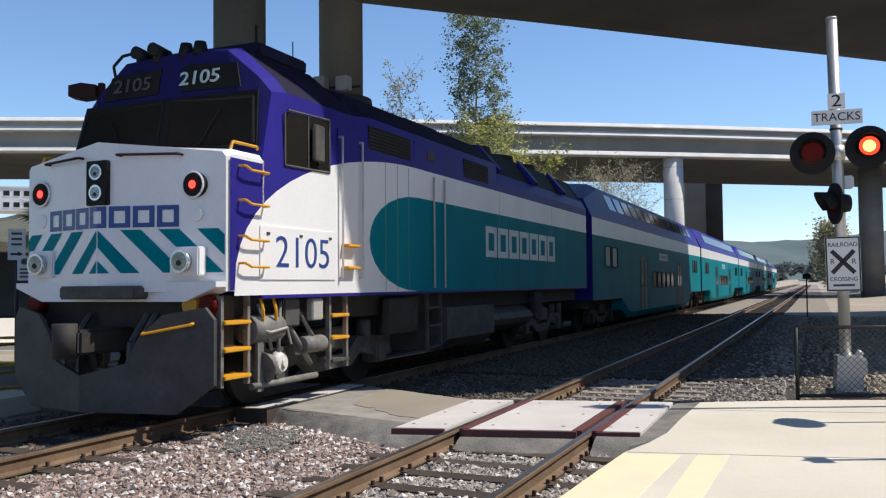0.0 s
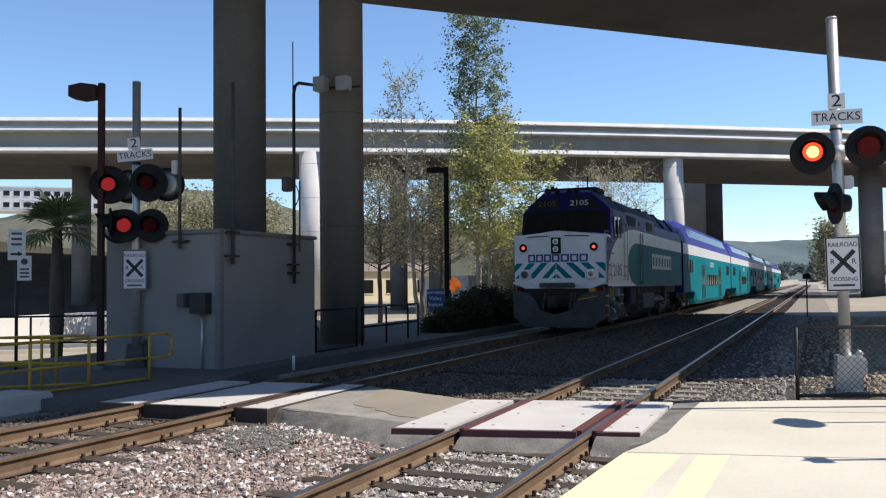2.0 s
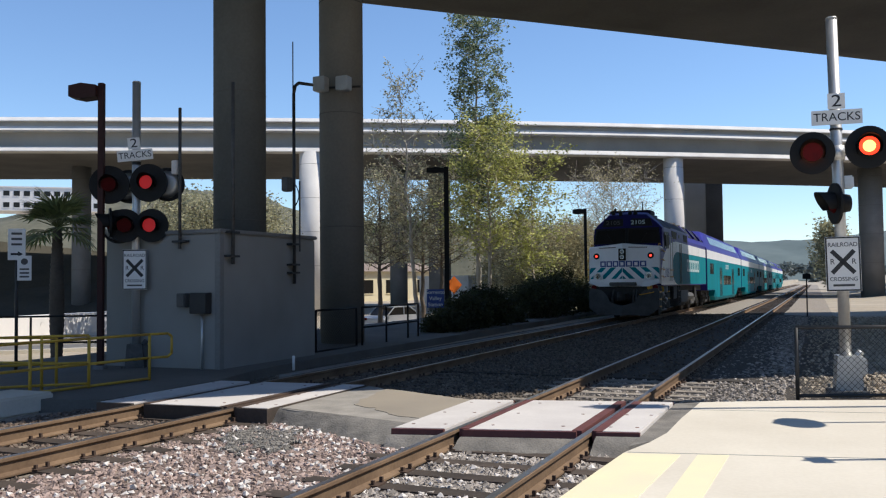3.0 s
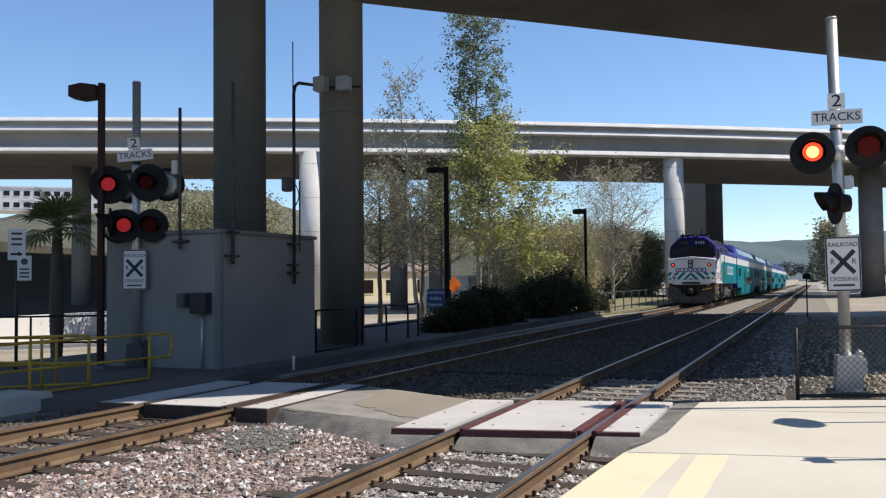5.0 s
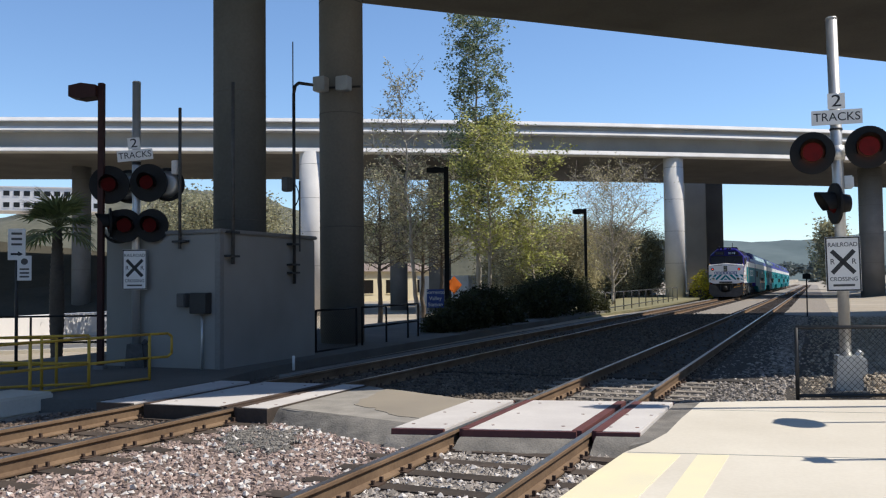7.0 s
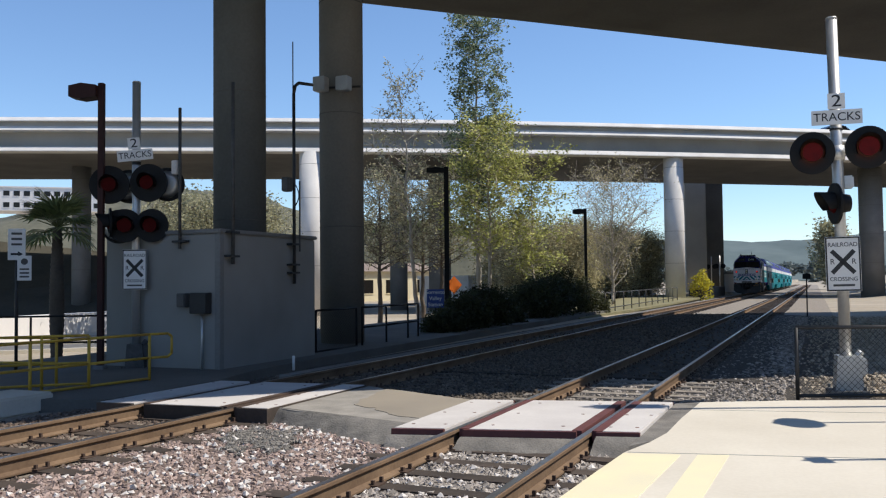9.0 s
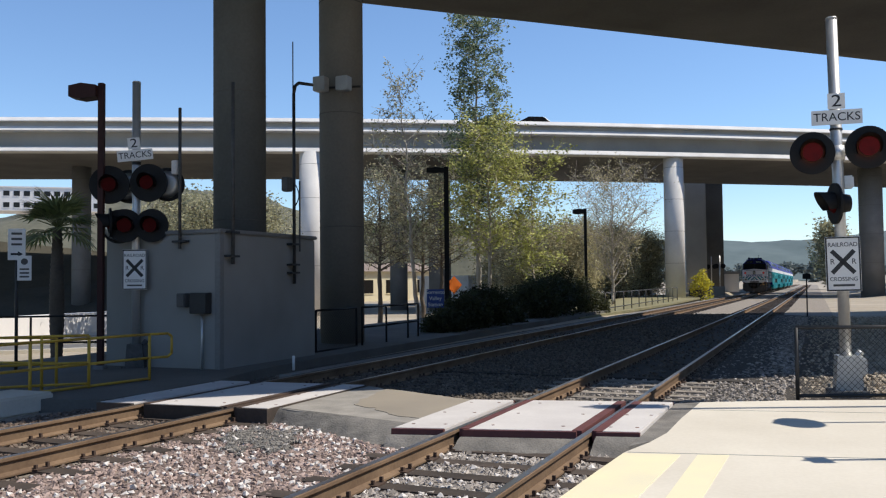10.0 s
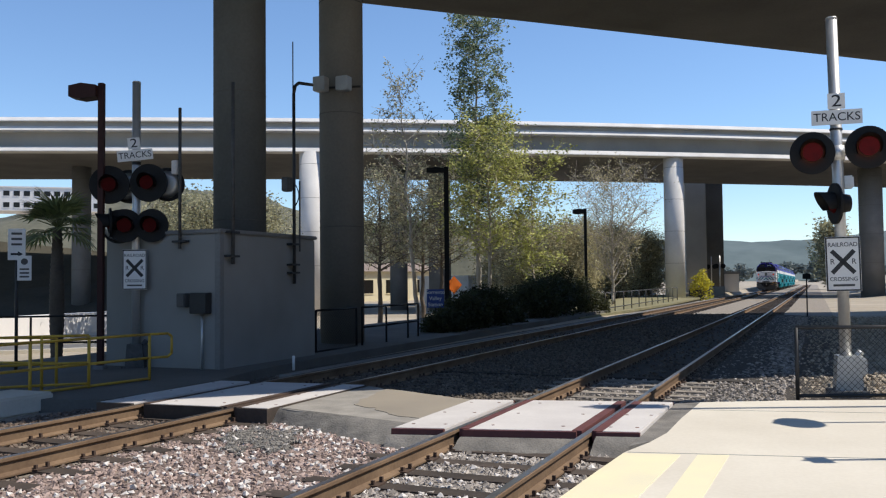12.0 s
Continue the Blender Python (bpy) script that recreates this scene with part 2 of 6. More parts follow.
def finish(name, bm, material):
    bmesh.ops.recalc_face_normals(bm, faces=bm.faces[:])
    me = bpy.data.meshes.new(name)
    bm.to_mesh(me)
    bm.free()
    me.materials.append(material)
    return me


def part(name, bm, material, parent=None, label=""):
    ob = new(name, finish(name, bm, material))
    if parent is not None:
        ob.parent = parent
    if label:
        ob["label"] = label
    return ob


def thing(name, label, category, at=None, group="", kind=""):
    ob = new(name)
    ob.empty_display_size = 0.3
    if at is not None:
        ob.matrix_basis = at
    return tagged(ob, label, category, group, kind)


def struct(name, bm, material, label="", category=""):
    return tagged(part(name, bm, material), label, category, kind="structure")


B = bmesh.new


# ---- ground ----
T1, T2, GA = -7.30, -2.77, 1.34          # track centres, rail spacing
# the line turns slightly east and falls gently beyond the crossing
LINE = Matrix.Translation((0, 9, 0)) @ Euler((-0.0036, 0, -0.0056), "XYZ").to_matrix().to_4x4() @ Matrix.Translation((0, -9, 0))


def ground_z(x, y=9.0):
    """The road side lies lower than the tracks; along the line the ground falls with the rails."""
    k = min(max((-15.4 - x) / 3.4, 0.0), 1.0)
    w = min(max((x + 9.6) / 0.5, 0.0), 1.0) * min(max((9.0 - x) / 4.0, 0.0), 1.0)
    return -0.24 - 1.15 * k * k * (3 - 2 * k) - 0.0036 * min(max(y - 9, 0.0), 400) * w


def ground():
    bm = B()
    n, ys = 26, [-60, -30, -10, 0, 8, 12, 16, 20, 25, 30, 36, 44, 54, 66, 80, 100, 130, 180, 260, 400, 700, 1200, 2500, 4500]
    xs = [-3000, -1500, -700, -300, -150, -80, -50, -35, -26, -20, -18.8, -18, -17, -16, -15.4, -13, -10.5, -9.6, -9.1, -5, -1, 2, 5, 9, 14, 20, 30, 50, 100, 300, 900, 2600]
    g = [[bm.verts.new((x, y, ground_z(x, y))) for x in xs] for y in ys]
    for j in range(len(ys) - 1):
        for i in range(len(xs) - 1):
            bm.faces.new((g[j][i], g[j][i + 1], g[j + 1][i + 1], g[j + 1][i]))
    struct("ground", bm, DIRT, "dry tan earth on both sides of the tracks", "ground")
    bm = B()
    prism(bm, [(T1 - 2.6, -0.235), (T1 - 1.7, -0.19), (T2 + 1.6, -0.19), (T2 + 3.6, -0.235)], "y", -20, 9.0)
    prism(bm, [(T1 - 2.6, -0.235), (T1 - 1.7, -0.19), (T2 + 1.6, -0.19), (T2 + 3.6, -0.235)], "y", 46, 600)
    bm.transform(LINE)
    struct("ballast_bed", bm, BALLAST, "grey crushed stone bed under both tracks", "ballast")
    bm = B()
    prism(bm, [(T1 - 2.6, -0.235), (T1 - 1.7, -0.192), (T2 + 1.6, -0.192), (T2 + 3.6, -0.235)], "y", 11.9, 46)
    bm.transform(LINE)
    # Raised dark stone covers the ties where shade would hide them
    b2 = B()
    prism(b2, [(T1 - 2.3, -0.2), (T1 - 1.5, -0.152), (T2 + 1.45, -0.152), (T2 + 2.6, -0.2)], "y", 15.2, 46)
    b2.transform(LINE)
    struct("ballast_crown", b2, BALLAST_DARK, "oily crushed stone, darkened and raised over the ties for shade", "ballast")
    struct("ballast_bed_mid", bm, BALLAST_DARK, "oily crushed stone bed darkened for the overpass shade", "ballast")


ground()


def rail_profile(x):
    h = [(-0.07, -0.17), (0.07, -0.17), (0.07, -0.155), (0.012, -0.135), (0.012, -0.05), (0.036, -0.035), (0.036, -0.008), (0.028, -0.002)]
    return [(x + u, v) for u, v in h] + [(x - u, v) for u, v in h[:1:-1]]


def track(cx, name, label):
    tr = thing(name, label, "railway track", LINE.copy(), kind="structure")
    for s in (-1, 1):
        x = cx + s * GA / 2
        bm = B()
        prism(bm, rail_profile(x), "y", -20, 600)
        r = part("rail", bm, RAIL, tr, "rust brown steel rail with a worn head")
        bm = B()
        box(bm, x - 0.03, x + 0.03, -20, 600, -0.0025, 0.0)
        part("rail_head", bm, RAILTOP, r)
    bm = B()
    box(bm, -1.3, 1.3, -0.115, 0.115, -0.36, -0.165, 0.012)
    me = finish("tie", bm, TIE)
    worn = me.copy()
    worn.materials[0] = TIE_WORN
    bm = B()
    for y in np.arange(75, 400, 0.56):
        box(bm, cx - 1.3, cx + 1.3, y - 0.11, y + 0.11, -0.3, -0.168)
    far = part("far_ties", bm, TIE, tr)
    far["kind"] = "stuff"
    rng = random.Random(int(-cx * 10))
    y = 2.0
    while y < 75:
        o = new("tie", worn if cx == T2 and 10.8 < y < 15.6 else me)
        o.parent = tr
        o.matrix_basis = pose(cx + rng.uniform(-0.05, 0.05), y, rng.uniform(-0.008, 0.006), 0, 0, rng.uniform(-1.2, 1.2))
        y += 0.56
    # clips that hold the rails down on the near ties
    bm = B()
    box(bm, -0.13, 0.13, -0.09, 0.09, -0.163, -0.15)
    for s in (-1, 1):
        box(bm, s * 0.075 - 0.015, s * 0.075 + 0.015, -0.07, -0.045, -0.15, -0.115)
        box(bm, s * 0.095 - 0.015, s * 0.095 + 0.015, 0.045, 0.07, -0.15, -0.105)
    mc = finish("tie_plate", bm, SPIKE)
    y = 2.0
    while y < 24:
        for s in (-1, 1):
            o = new("tie_plate", mc)
            o.parent = tr
            o.matrix_basis = pose(cx + s * GA / 2, y, 0)
        y += 0.56


track(T1, "track_west", "main track with rusty rails on dark wooden ties")
track(T2, "track_east", "second track with rusty rails on dark wooden ties")


# ---- foot crossing ----
def crossing():
    cr = thing("crossing", "pale concrete foot crossing panels with red-brown steel edges", "crossing", kind="structure")
    g = GA / 2
    for cx, ya, yb, sk in ((T1, 8.83, 11.35, 0.09), (T2, 8.52, 10.80, 0.24)):
        for a, b in ((cx - g - 0.62, cx - g - 0.09), (cx - g + 0.11, cx + g - 0.11), (cx + g + 0.09, cx + g + 0.50)):
            def slab(x0, x1, e0, e1, z0, z1, cx=cx, ya=ya, yb=yb, sk=sk):
                """A slab between two x, its ends askew to the rails; e0, e1 push the ends out."""
                bm = B()
                prism(bm, [(x0, ya + e0 + sk * (x0 - cx)), (x1, ya + e0 + sk * (x1 - cx)), (x1, yb + e1 + sk * (x1 - cx)), (x0, yb + e1 + sk * (x0 - cx))], "z", z0, z1)
                return bm
            bm = slab(a, b, 0, 0, -0.20, 0.012)
            bmesh.ops.bevel(bm, geom=bm.edges[:], offset=0.008, segments=2, affect="EDGES")
            p = part("panel", bm, PANEL, cr)
            part("steel_edge", slab(a - 0.004, b + 0.004, -0.045, -(yb - ya) - 0.002, -0.19, 0.008), TIE if cx == T1 else REDBAR, p)
            part("steel_edge", slab(a - 0.004, b + 0.004, yb - ya + 0.002, 0.03, -0.1, 0.006), TIE if cx == T1 else REDBAR, p)
            if a > cx and cx == T1:
                part("steel_edge", slab(b + 0.002, b + 0.022, -0.045, 0, -0.19, 0.006), TIE, p)
            if a > cx - g:
                for x in ((a, b) if b < cx + g else (a,)):
                    part("edge_bar", slab(x - 0.05, x + 0.05, 0, 0, -0.1, 0.0145), SPIKE if cx == T1 else REDBAR, p)
            bm = B()
            for u in (0.18, 0.82):
                for v in (0.12, 0.5, 0.88):
                    px = a + (b - a) * u
                    py = ya + (yb - ya) * v + sk * (px - cx)
                    rod(bm, (px, py, 0.0), (px, py, 0.0145), 0.022, n=6)
            part("lifting_plugs", bm, RUST, p)
    # asphalt between and beside the panels, uneven edges
    rng = random.Random(4)
    bm = B()
    rim = [(-6.10, 9.15), (-4.08, 8.62), (-4.08, 10.62), (-5.0, 11.02), (-6.12, 11.55)]
    top, low = [], []
    for (x0, y0), (x1, y1) in zip(rim, rim[1:] + rim[:1]):
        for k in range(6):
            x, y = x0 + (x1 - x0) * k / 6, y0 + (y1 - y0) * k / 6
            free_edge = -6.1 < x < -4.1
            j = 0.025 if free_edge else 0.0
            q = Vector((x + rng.uniform(-j, j), y + rng.uniform(-j, j), -0.012 - rng.uniform(0, 0.012)))
            top.append(bm.verts.new(q))
            out = -1 if y < 10 else 1
            low.append(bm.verts.new((q.x, q.y + (out * ((0.42 if out > 0 else 0.05) + 0.05 * math.sin(x * 5) + rng.uniform(-0.02, 0.02)) if free_edge else 0), -0.24)))
    n_ = len(top)
    for i in range(n_):
        bm.faces.new((low[i], low[(i + 1) % n_], top[(i + 1) % n_], top[i]))
    bm.faces.new(top)
    struct("asphalt_infill", bm, ASPH_PALE, "patched grey asphalt between the two tracks", "asphalt")
    bm = B()
    edge = [(-5.5, 10.2), (-5.35, 9.75), (-5.0, 9.55), (-4.6, 9.15), (-4.09, 9.0), (-4.09, 10.62), (-5.0, 11.0), (-5.7, 11.3)]
    ring = []
    for (x0, y0), (x1, y1) in zip(edge, edge[1:] + edge[:1]):
        for k in range(8):
            x, y = x0 + (x1 - x0) * k / 8, y0 + (y1 - y0) * k / 8
            j = 0.0 if x > -4.3 or y > 10.9 else 0.09
            ring.append((x + j * noise.noise(Vector((x * 5, y * 5, 1))), y + j * noise.noise(Vector((x * 5, y * 5, 7)))))
    prism(bm, ring, "z", -0.03, -0.0115)
    struct("asphalt_patch", bm, ASPH_TAN, "tan dusty asphalt patch on the crossing", "asphalt")
    bm = B()
    prism(bm, [(-1.6, 8.2), (-1.43, 8.6), (-1.34, 9.04), (-1.33, 10.5), (-1.28, 11.45), (-1.59, 11.2), (-1.59, 8.8)], "z", -0.2, -0.024)
    struct("asphalt_apron", bm, ASPH, "dark asphalt beside the crossing panels", "asphalt")


crossing()


def mound_front(x):
    if x < -3.6:
        return 7.98 + 0.50 * max(0.0, -4.1 - x)
    return 8.02 + 0.42 * max(0.0, x + 2.6) if x > -3.4 else 8.0


def asphalt_mounds():
    """Broken asphalt that slopes from the panels down into the stones."""
    for x0, x1, z1 in ((-6.12, -4.09, -0.008), (-4.09, -3.53, -0.05), (-3.35, -2.18, -0.06), (-2.01, -1.60, -0.03)):
        bm = B()
        nx = max(4, int((x1 - x0) / 0.04))
        rows = []
        for i in range(nx + 1):
            x = x0 + (x1 - x0) * i / nx
            y1 = 9.18 - 0.26 * (x + 6.12) if x0 < -5 else 8.47 + 0.24 * (x - T2)
            yf = min(mound_front(x), y1 - 0.12) + 0.16 * noise.noise(Vector((x * 2.3, 1.0, 0))) - 0.06
            col = []
            for j in range(13):
                g = j / 12
                h = g * g * (3 - 2 * g)
                r = noise.noise(Vector((x * 7, (yf + g) * 7, 3.0))) * 0.03 * (1 - g) + noise.noise(Vector((x * 19, g * 19, 5.0))) * 0.012 * (1 - g)
                col.append(bm.verts.new((x, yf + (y1 - yf) * g, -0.225 + (z1 + 0.225) * (0.35 * g + 0.65 * h) + r)))
            rows.append(col)
        for p, q in zip(rows, rows[1:]):
            for j in range(12):
                bm.faces.new((p[j], q[j], q[j + 1], p[j + 1])).smooth = True
        struct("asphalt_slope", bm, ASPH, "crumbling grey asphalt sloping into the stones", "asphalt")


asphalt_mounds()


# ---- platforms ----
def platforms():
    bm = B()
    prism(bm, [(-1.72, -12), (-1.69, 6.1), (-1.64, 6.95), (-1.58, 7.89), (-1.45, 8.45), (-1.37, 9.04), (-1.36, 10.04), (-1.31, 11.4), (-0.25, 11.93), (0.81, 12.34), (14, 17.6), (14, -12)], "z", -0.25, -0.02)
    pl = struct("platform_east", bm, PLAT, "pale sunlit concrete station platform", "platform")
    bm = B()
    prism(bm, [(-1.71, -12), (-1.685, 6.1), (-1.635, 6.95), (-1.575, 7.83), (-1.09, 7.93), (-1.17, 6.3), (-1.2, 3), (-1.2, -12)], "z", -0.02, -0.014)
    part("tactile_strip", bm, YELLOW, pl, "faded yellow tactile strip")
    bm = B()
    prism(bm, [(-1.02, -12), (-0.98, 6.4), (-0.95, 7.98), (-0.69, 8.07), (-0.74, 6.4), (-0.78, -12)], "z", -0.02, -0.0155)
    part("yellow_line", bm, YELLOW, pl, "faded yellow painted line")
    bm = B()
    for x0, y0 in ((-1.55, 7.9), (-1.32, 10.7)):
        prism(bm, [(x0, y0), (14, y0 + 0.22 * (14 - x0)), (14, y0 + 0.22 * (14 - x0) + 0.012), (x0, y0 + 0.012)], "z", -0.02, -0.0165)
    part("joints", bm, CONC_MID, pl)
    bm = B()
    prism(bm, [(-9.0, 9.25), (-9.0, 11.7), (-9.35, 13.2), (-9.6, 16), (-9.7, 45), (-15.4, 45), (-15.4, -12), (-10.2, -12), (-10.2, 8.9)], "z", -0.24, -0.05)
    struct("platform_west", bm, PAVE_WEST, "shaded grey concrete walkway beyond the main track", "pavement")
    bm = B()
    box(bm, -10.75, -9.92, -12, 9.22, -0.24, 0.03, 0.03)
    struct("kerb_block", bm, PLAT, "low pale concrete platform end", "kerb")


platforms()


# ---- overpasses ----
def near_bridge():
    d = Vector((0.716, 0.698, 0))
    nrm = Vector((-0.698, 0.716, 0))
    base = Vector((-6.24, 39.87, 0))
    br = thing("overpass", "broad dark concrete freeway overpass overhead", "bridge", kind="structure")
    # cross-section: u across (0 at the far edge, negative towards the viewer), z
    def section(W):
        return [(0, 12.65), (0, 15.0), (-0.3, 15.0), (-0.3, 14.0), (-W + 0.3, 14.0), (-W + 0.3, 15.0), (-W, 15.0), (-W, 12.65), (-W + 1.5, 12.6), (-W + 1.7, 12.3), (-1.7, 12.3), (-1.5, 12.6)]
    bm = B()
    rings = []
    for s in (-90, 90):
        c = base + d * s
        rings.append([bm.verts.new(c + nrm * u + Vector((0, 0, z))) for u, z in section(24.2)])
    k = len(rings[0])
    for i in range(k):
        bm.faces.new((rings[0][i], rings[0][(i + 1) % k], rings[1][(i + 1) % k], rings[1][i]))
    bm.faces.new(rings[0])
    bm.faces.new(rings[1][::-1])
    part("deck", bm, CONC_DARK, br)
    bm = B()
    for s in np.arange(-60, 70, 12.0):
        c = base + d * s + nrm * 0.004
        vs = [bm.verts.new(c + d * a + Vector((0, 0, z)) + nrm * 0.01) for a, z in ((-0.03, 12.66), (0.03, 12.66), (0.03, 14.9), (-0.03, 14.9))]
        bm.faces.new(vs)
    part("drip_joint", bm, BLACK, br)


near_bridge()


def round_column(name, x, y, r, z1, material, label, z0=-0.1, n=28):
    bm = B()
    rod(bm, (x, y, z0), (x, y, z1), r, n=n)
    ob = tagged(part(name, bm, material), label, "bridge column", "overpass columns", "structure")
    bm = B()
    for z in np.arange(3.0, z1, 3.0):
        rod(bm, (x, y, z - 0.012), (x, y, z + 0.012), r + 0.004, n=n)
    part("form_line", bm, CONC_DARK, ob)
    return ob


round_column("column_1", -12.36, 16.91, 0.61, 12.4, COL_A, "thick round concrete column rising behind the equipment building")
round_column("column_2", -11.45, 20.15, 0.585, 12.4, COL_B, "thick round concrete column standing beside the track")


def far_bridge():
    # the near edge runs in a shallow curve
    def edge(x):
        u = x + 65.2
        return Vector((x, 54.4 + 0.481 * u + (0.0021 * u * (u - 28.5) if u > 14 else -0.43), -0.004 * (x + 31)))
    br = thing("freeway_bridge", "long pale concrete box girder freeway bridge", "bridge", kind="structure")
    xs = np.linspace(-165, 72, 80)

    def sweep(prof, material, name, label=""):
        bm = B()
        rings = []
        for x in xs:
            c, d = edge(x), edge(x + 0.5) - edge(x - 0.5)
            nrm = Vector((-d.y, d.x, 0)).normalized()
            rings.append([bm.verts.new(c + nrm * u + Vector((0, 0, z))) for u, z in prof])
        k = len(prof)
        for p, q in zip(rings, rings[1:]):
            for i in range(k):
                bm.faces.new((p[i], p[(i + 1) % k], q[(i + 1) % k], q[i]))
        bm.faces.new(rings[0])
        bm.faces.new(rings[-1][::-1])
        return part(name, bm, material, br, label)
    sweep([(0.65, 13.15), (0.65, 14.9), (20.4, 14.9), (20.4, 13.15)], CONC_MID, "girder")
    # Thin dark sheet under the girder puts the soffit's shade into colour
    sweep([(0.75, 13.06), (0.75, 13.15), (20.3, 13.15), (20.3, 13.06)], CONC_DARK, "soffit", "stained underside sheet, darkened for shade")
    sweep([(-0.78, 13.03), (-0.76, 13.10), (-0.42, 13.46), (0.65, 13.55), (0.65, 13.03)], CONC_LIGHT, "drip_ledge")
    sweep([(-0.55, 14.9), (-0.52, 14.97), (-0.1, 15.33), (20.9, 15.33), (20.9, 14.9)], CONC_LIGHT, "deck_edge")
    sweep([(-0.06, 15.33), (0.0, 15.73), (0.45, 15.73), (0.55, 15.33)], CONC_MID, "barrier")
    sweep([(-0.42, 15.73), (-0.4, 15.8), (0.0, 16.14), (0.45, 16.14), (0.45, 15.73)], CONC_LIGHT, "barrier_cap")
    sweep([(20.1, 15.33), (20.1, 16.14), (20.8, 16.14), (20.8, 15.33)], CONC, "far_barrier")
    sweep([(24.5, 17.0), (24.5, 19.0), (37.0, 19.0), (37.0, 17.0)], CONC, "second_deck", "parallel deck behind")
    return edge


FB = far_bridge()
# Sunlit columns get pale concrete, shaded ones grey: the light is in the colour
for i, (x, y, r, m) in enumerate(((-11.62, 83.5, 0.92, CONC_LIGHT), (-40.7, 66.2, 1.08, CONC_LIGHT), (-66.3, 64.8, 0.9, CONC), (-38.9, 80.2, 0.9, CONC), (-34.3, 80.2, 1.12, CONC), (6.06, 100.5, 1.16, CONC))):
    round_column("column_%d" % (i + 3), x, y, r, 13.1 - 0.004 * (x + 31), m, "round concrete column under the freeway bridge", z0=-1.5 if x < -15 else -0.8)


def wall_pier():
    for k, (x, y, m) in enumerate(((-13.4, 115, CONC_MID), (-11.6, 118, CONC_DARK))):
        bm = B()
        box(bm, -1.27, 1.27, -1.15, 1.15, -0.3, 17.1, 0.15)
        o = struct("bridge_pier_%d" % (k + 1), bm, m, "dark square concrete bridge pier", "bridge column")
        o.matrix_basis = pose(x, y, 0, 0, 0, 12)


wall_pier()


# ---- the train ----
def poly(bm, pts):
    return bm.faces.new([bm.verts.new(p) for p in pts])


def side_panel(bm, prof, x0, x1):
    """A thin sheet on a vehicle's side: an outline in (y, z) between two x."""
    return prism(bm, prof, "x", x0, x1)


def words(name, text, size, material, parent, m, thick=0.004, squeeze=1.0, label="", weight=0.003):
    cu = bpy.data.curves.new(name, "FONT")
    cu.offset = weight * size
    cu.body, cu.size, cu.extrude, cu.align_x, cu.align_y = text, size, thick, "CENTER", "CENTER"
    tmp = bpy.data.objects.new(name, cu)
    scene.collection.objects.link(tmp)
    bpy.context.view_layer.update()
    me = bpy.data.meshes.new_from_object(tmp.evaluated_get(bpy.context.evaluated_depsgraph_get()))
    bpy.data.objects.remove(tmp)
    me.transform(m @ Matrix.Diagonal((squeeze, 1, 1, 1)))
    me.materials.clear()
    me.materials.append(material)
    ob = new(name, me)
    ob.parent = parent
    if label:
        ob["label"] = label
    return ob


def emblem(parent, material, put, w, h, n=7, t=0.21):
    """A maker's word mark as a row of n plain angular frames, each a part; put maps (u, v) to the surface."""
    cw = w / n
    for i in range(n):
        a, b = -w / 2 + i * cw, -w / 2 + (i + 0.9) * cw
        k = t * h
        bm = B()
        bars = [(a, b, h / 2 - k, h / 2), (a, b, -h / 2, -h / 2 + k)]
        bars += [(a, a + k * 1.2, -h / 2 + k, h / 2 - k), (b - k * 1.2, b, -h / 2 + k, h / 2 - k)]
        bars = [q for r in bars for q in ([(r[0], 0.0, r[2], r[3]), (0.0, r[1], r[2], r[3])] if r[0] < 0 < r[1] else [r])]
        for r in bars:
            poly(bm, [put(r[0], r[2]), put(r[1], r[2]), put(r[1], r[3]), put(r[0], r[3])])
        part("word_mark", bm, material, parent, "plain angular mark")


SX = 1.5


def loop_skin(bm, rings, cap0=True, cap1=True):
    k = len(rings[0])
    vs = [[bm.verts.new(p) for p in r] for r in rings]
    for p, q in zip(vs, vs[1:]):
        for i in range(k):
            bm.faces.new((p[i], p[(i + 1) % k], q[(i + 1) % k], q[i]))
    if cap0:
        bm.faces.new(vs[0][::-1])
    if cap1:
        bm.faces.new(vs[-1])


def mirror_ring(half, y):
    return [(x, y, z) for x, z in half] + [(-x, y, z) for x, z in half[::-1] if x > 1e-6]


def wheelset(parent, y, r=0.5):
    bm = B()
    for s in (-1, 1):
        x = s * GA / 2
        rod(bm, (x - 0.065, 0, 0), (x + 0.065, 0, 0), r, n=28)
        rod(bm, (x - s * 0.09, 0, 0), (x - s * 0.062, 0, 0), r + 0.03, n=28)
        rod(bm, (x + s * 0.065, 0, 0), (x + s * 0.11, 0, 0), 0.16, n=12)
        for k in range(4):
            a = k * math.pi / 2
            rod(bm, (x + s * 0.066, 0.3 * math.cos(a), 0.3 * math.sin(a)), (x + s * 0.072, 0.3 * math.cos(a), 0.3 * math.sin(a)), 0.07, n=8)
    rod(bm, (-GA / 2, 0, 0), (GA / 2, 0, 0), 0.09, n=10)
    w = part("wheelset", bm, UNDER, parent)
    w.matrix_basis = pose(0, y, r)
    return w


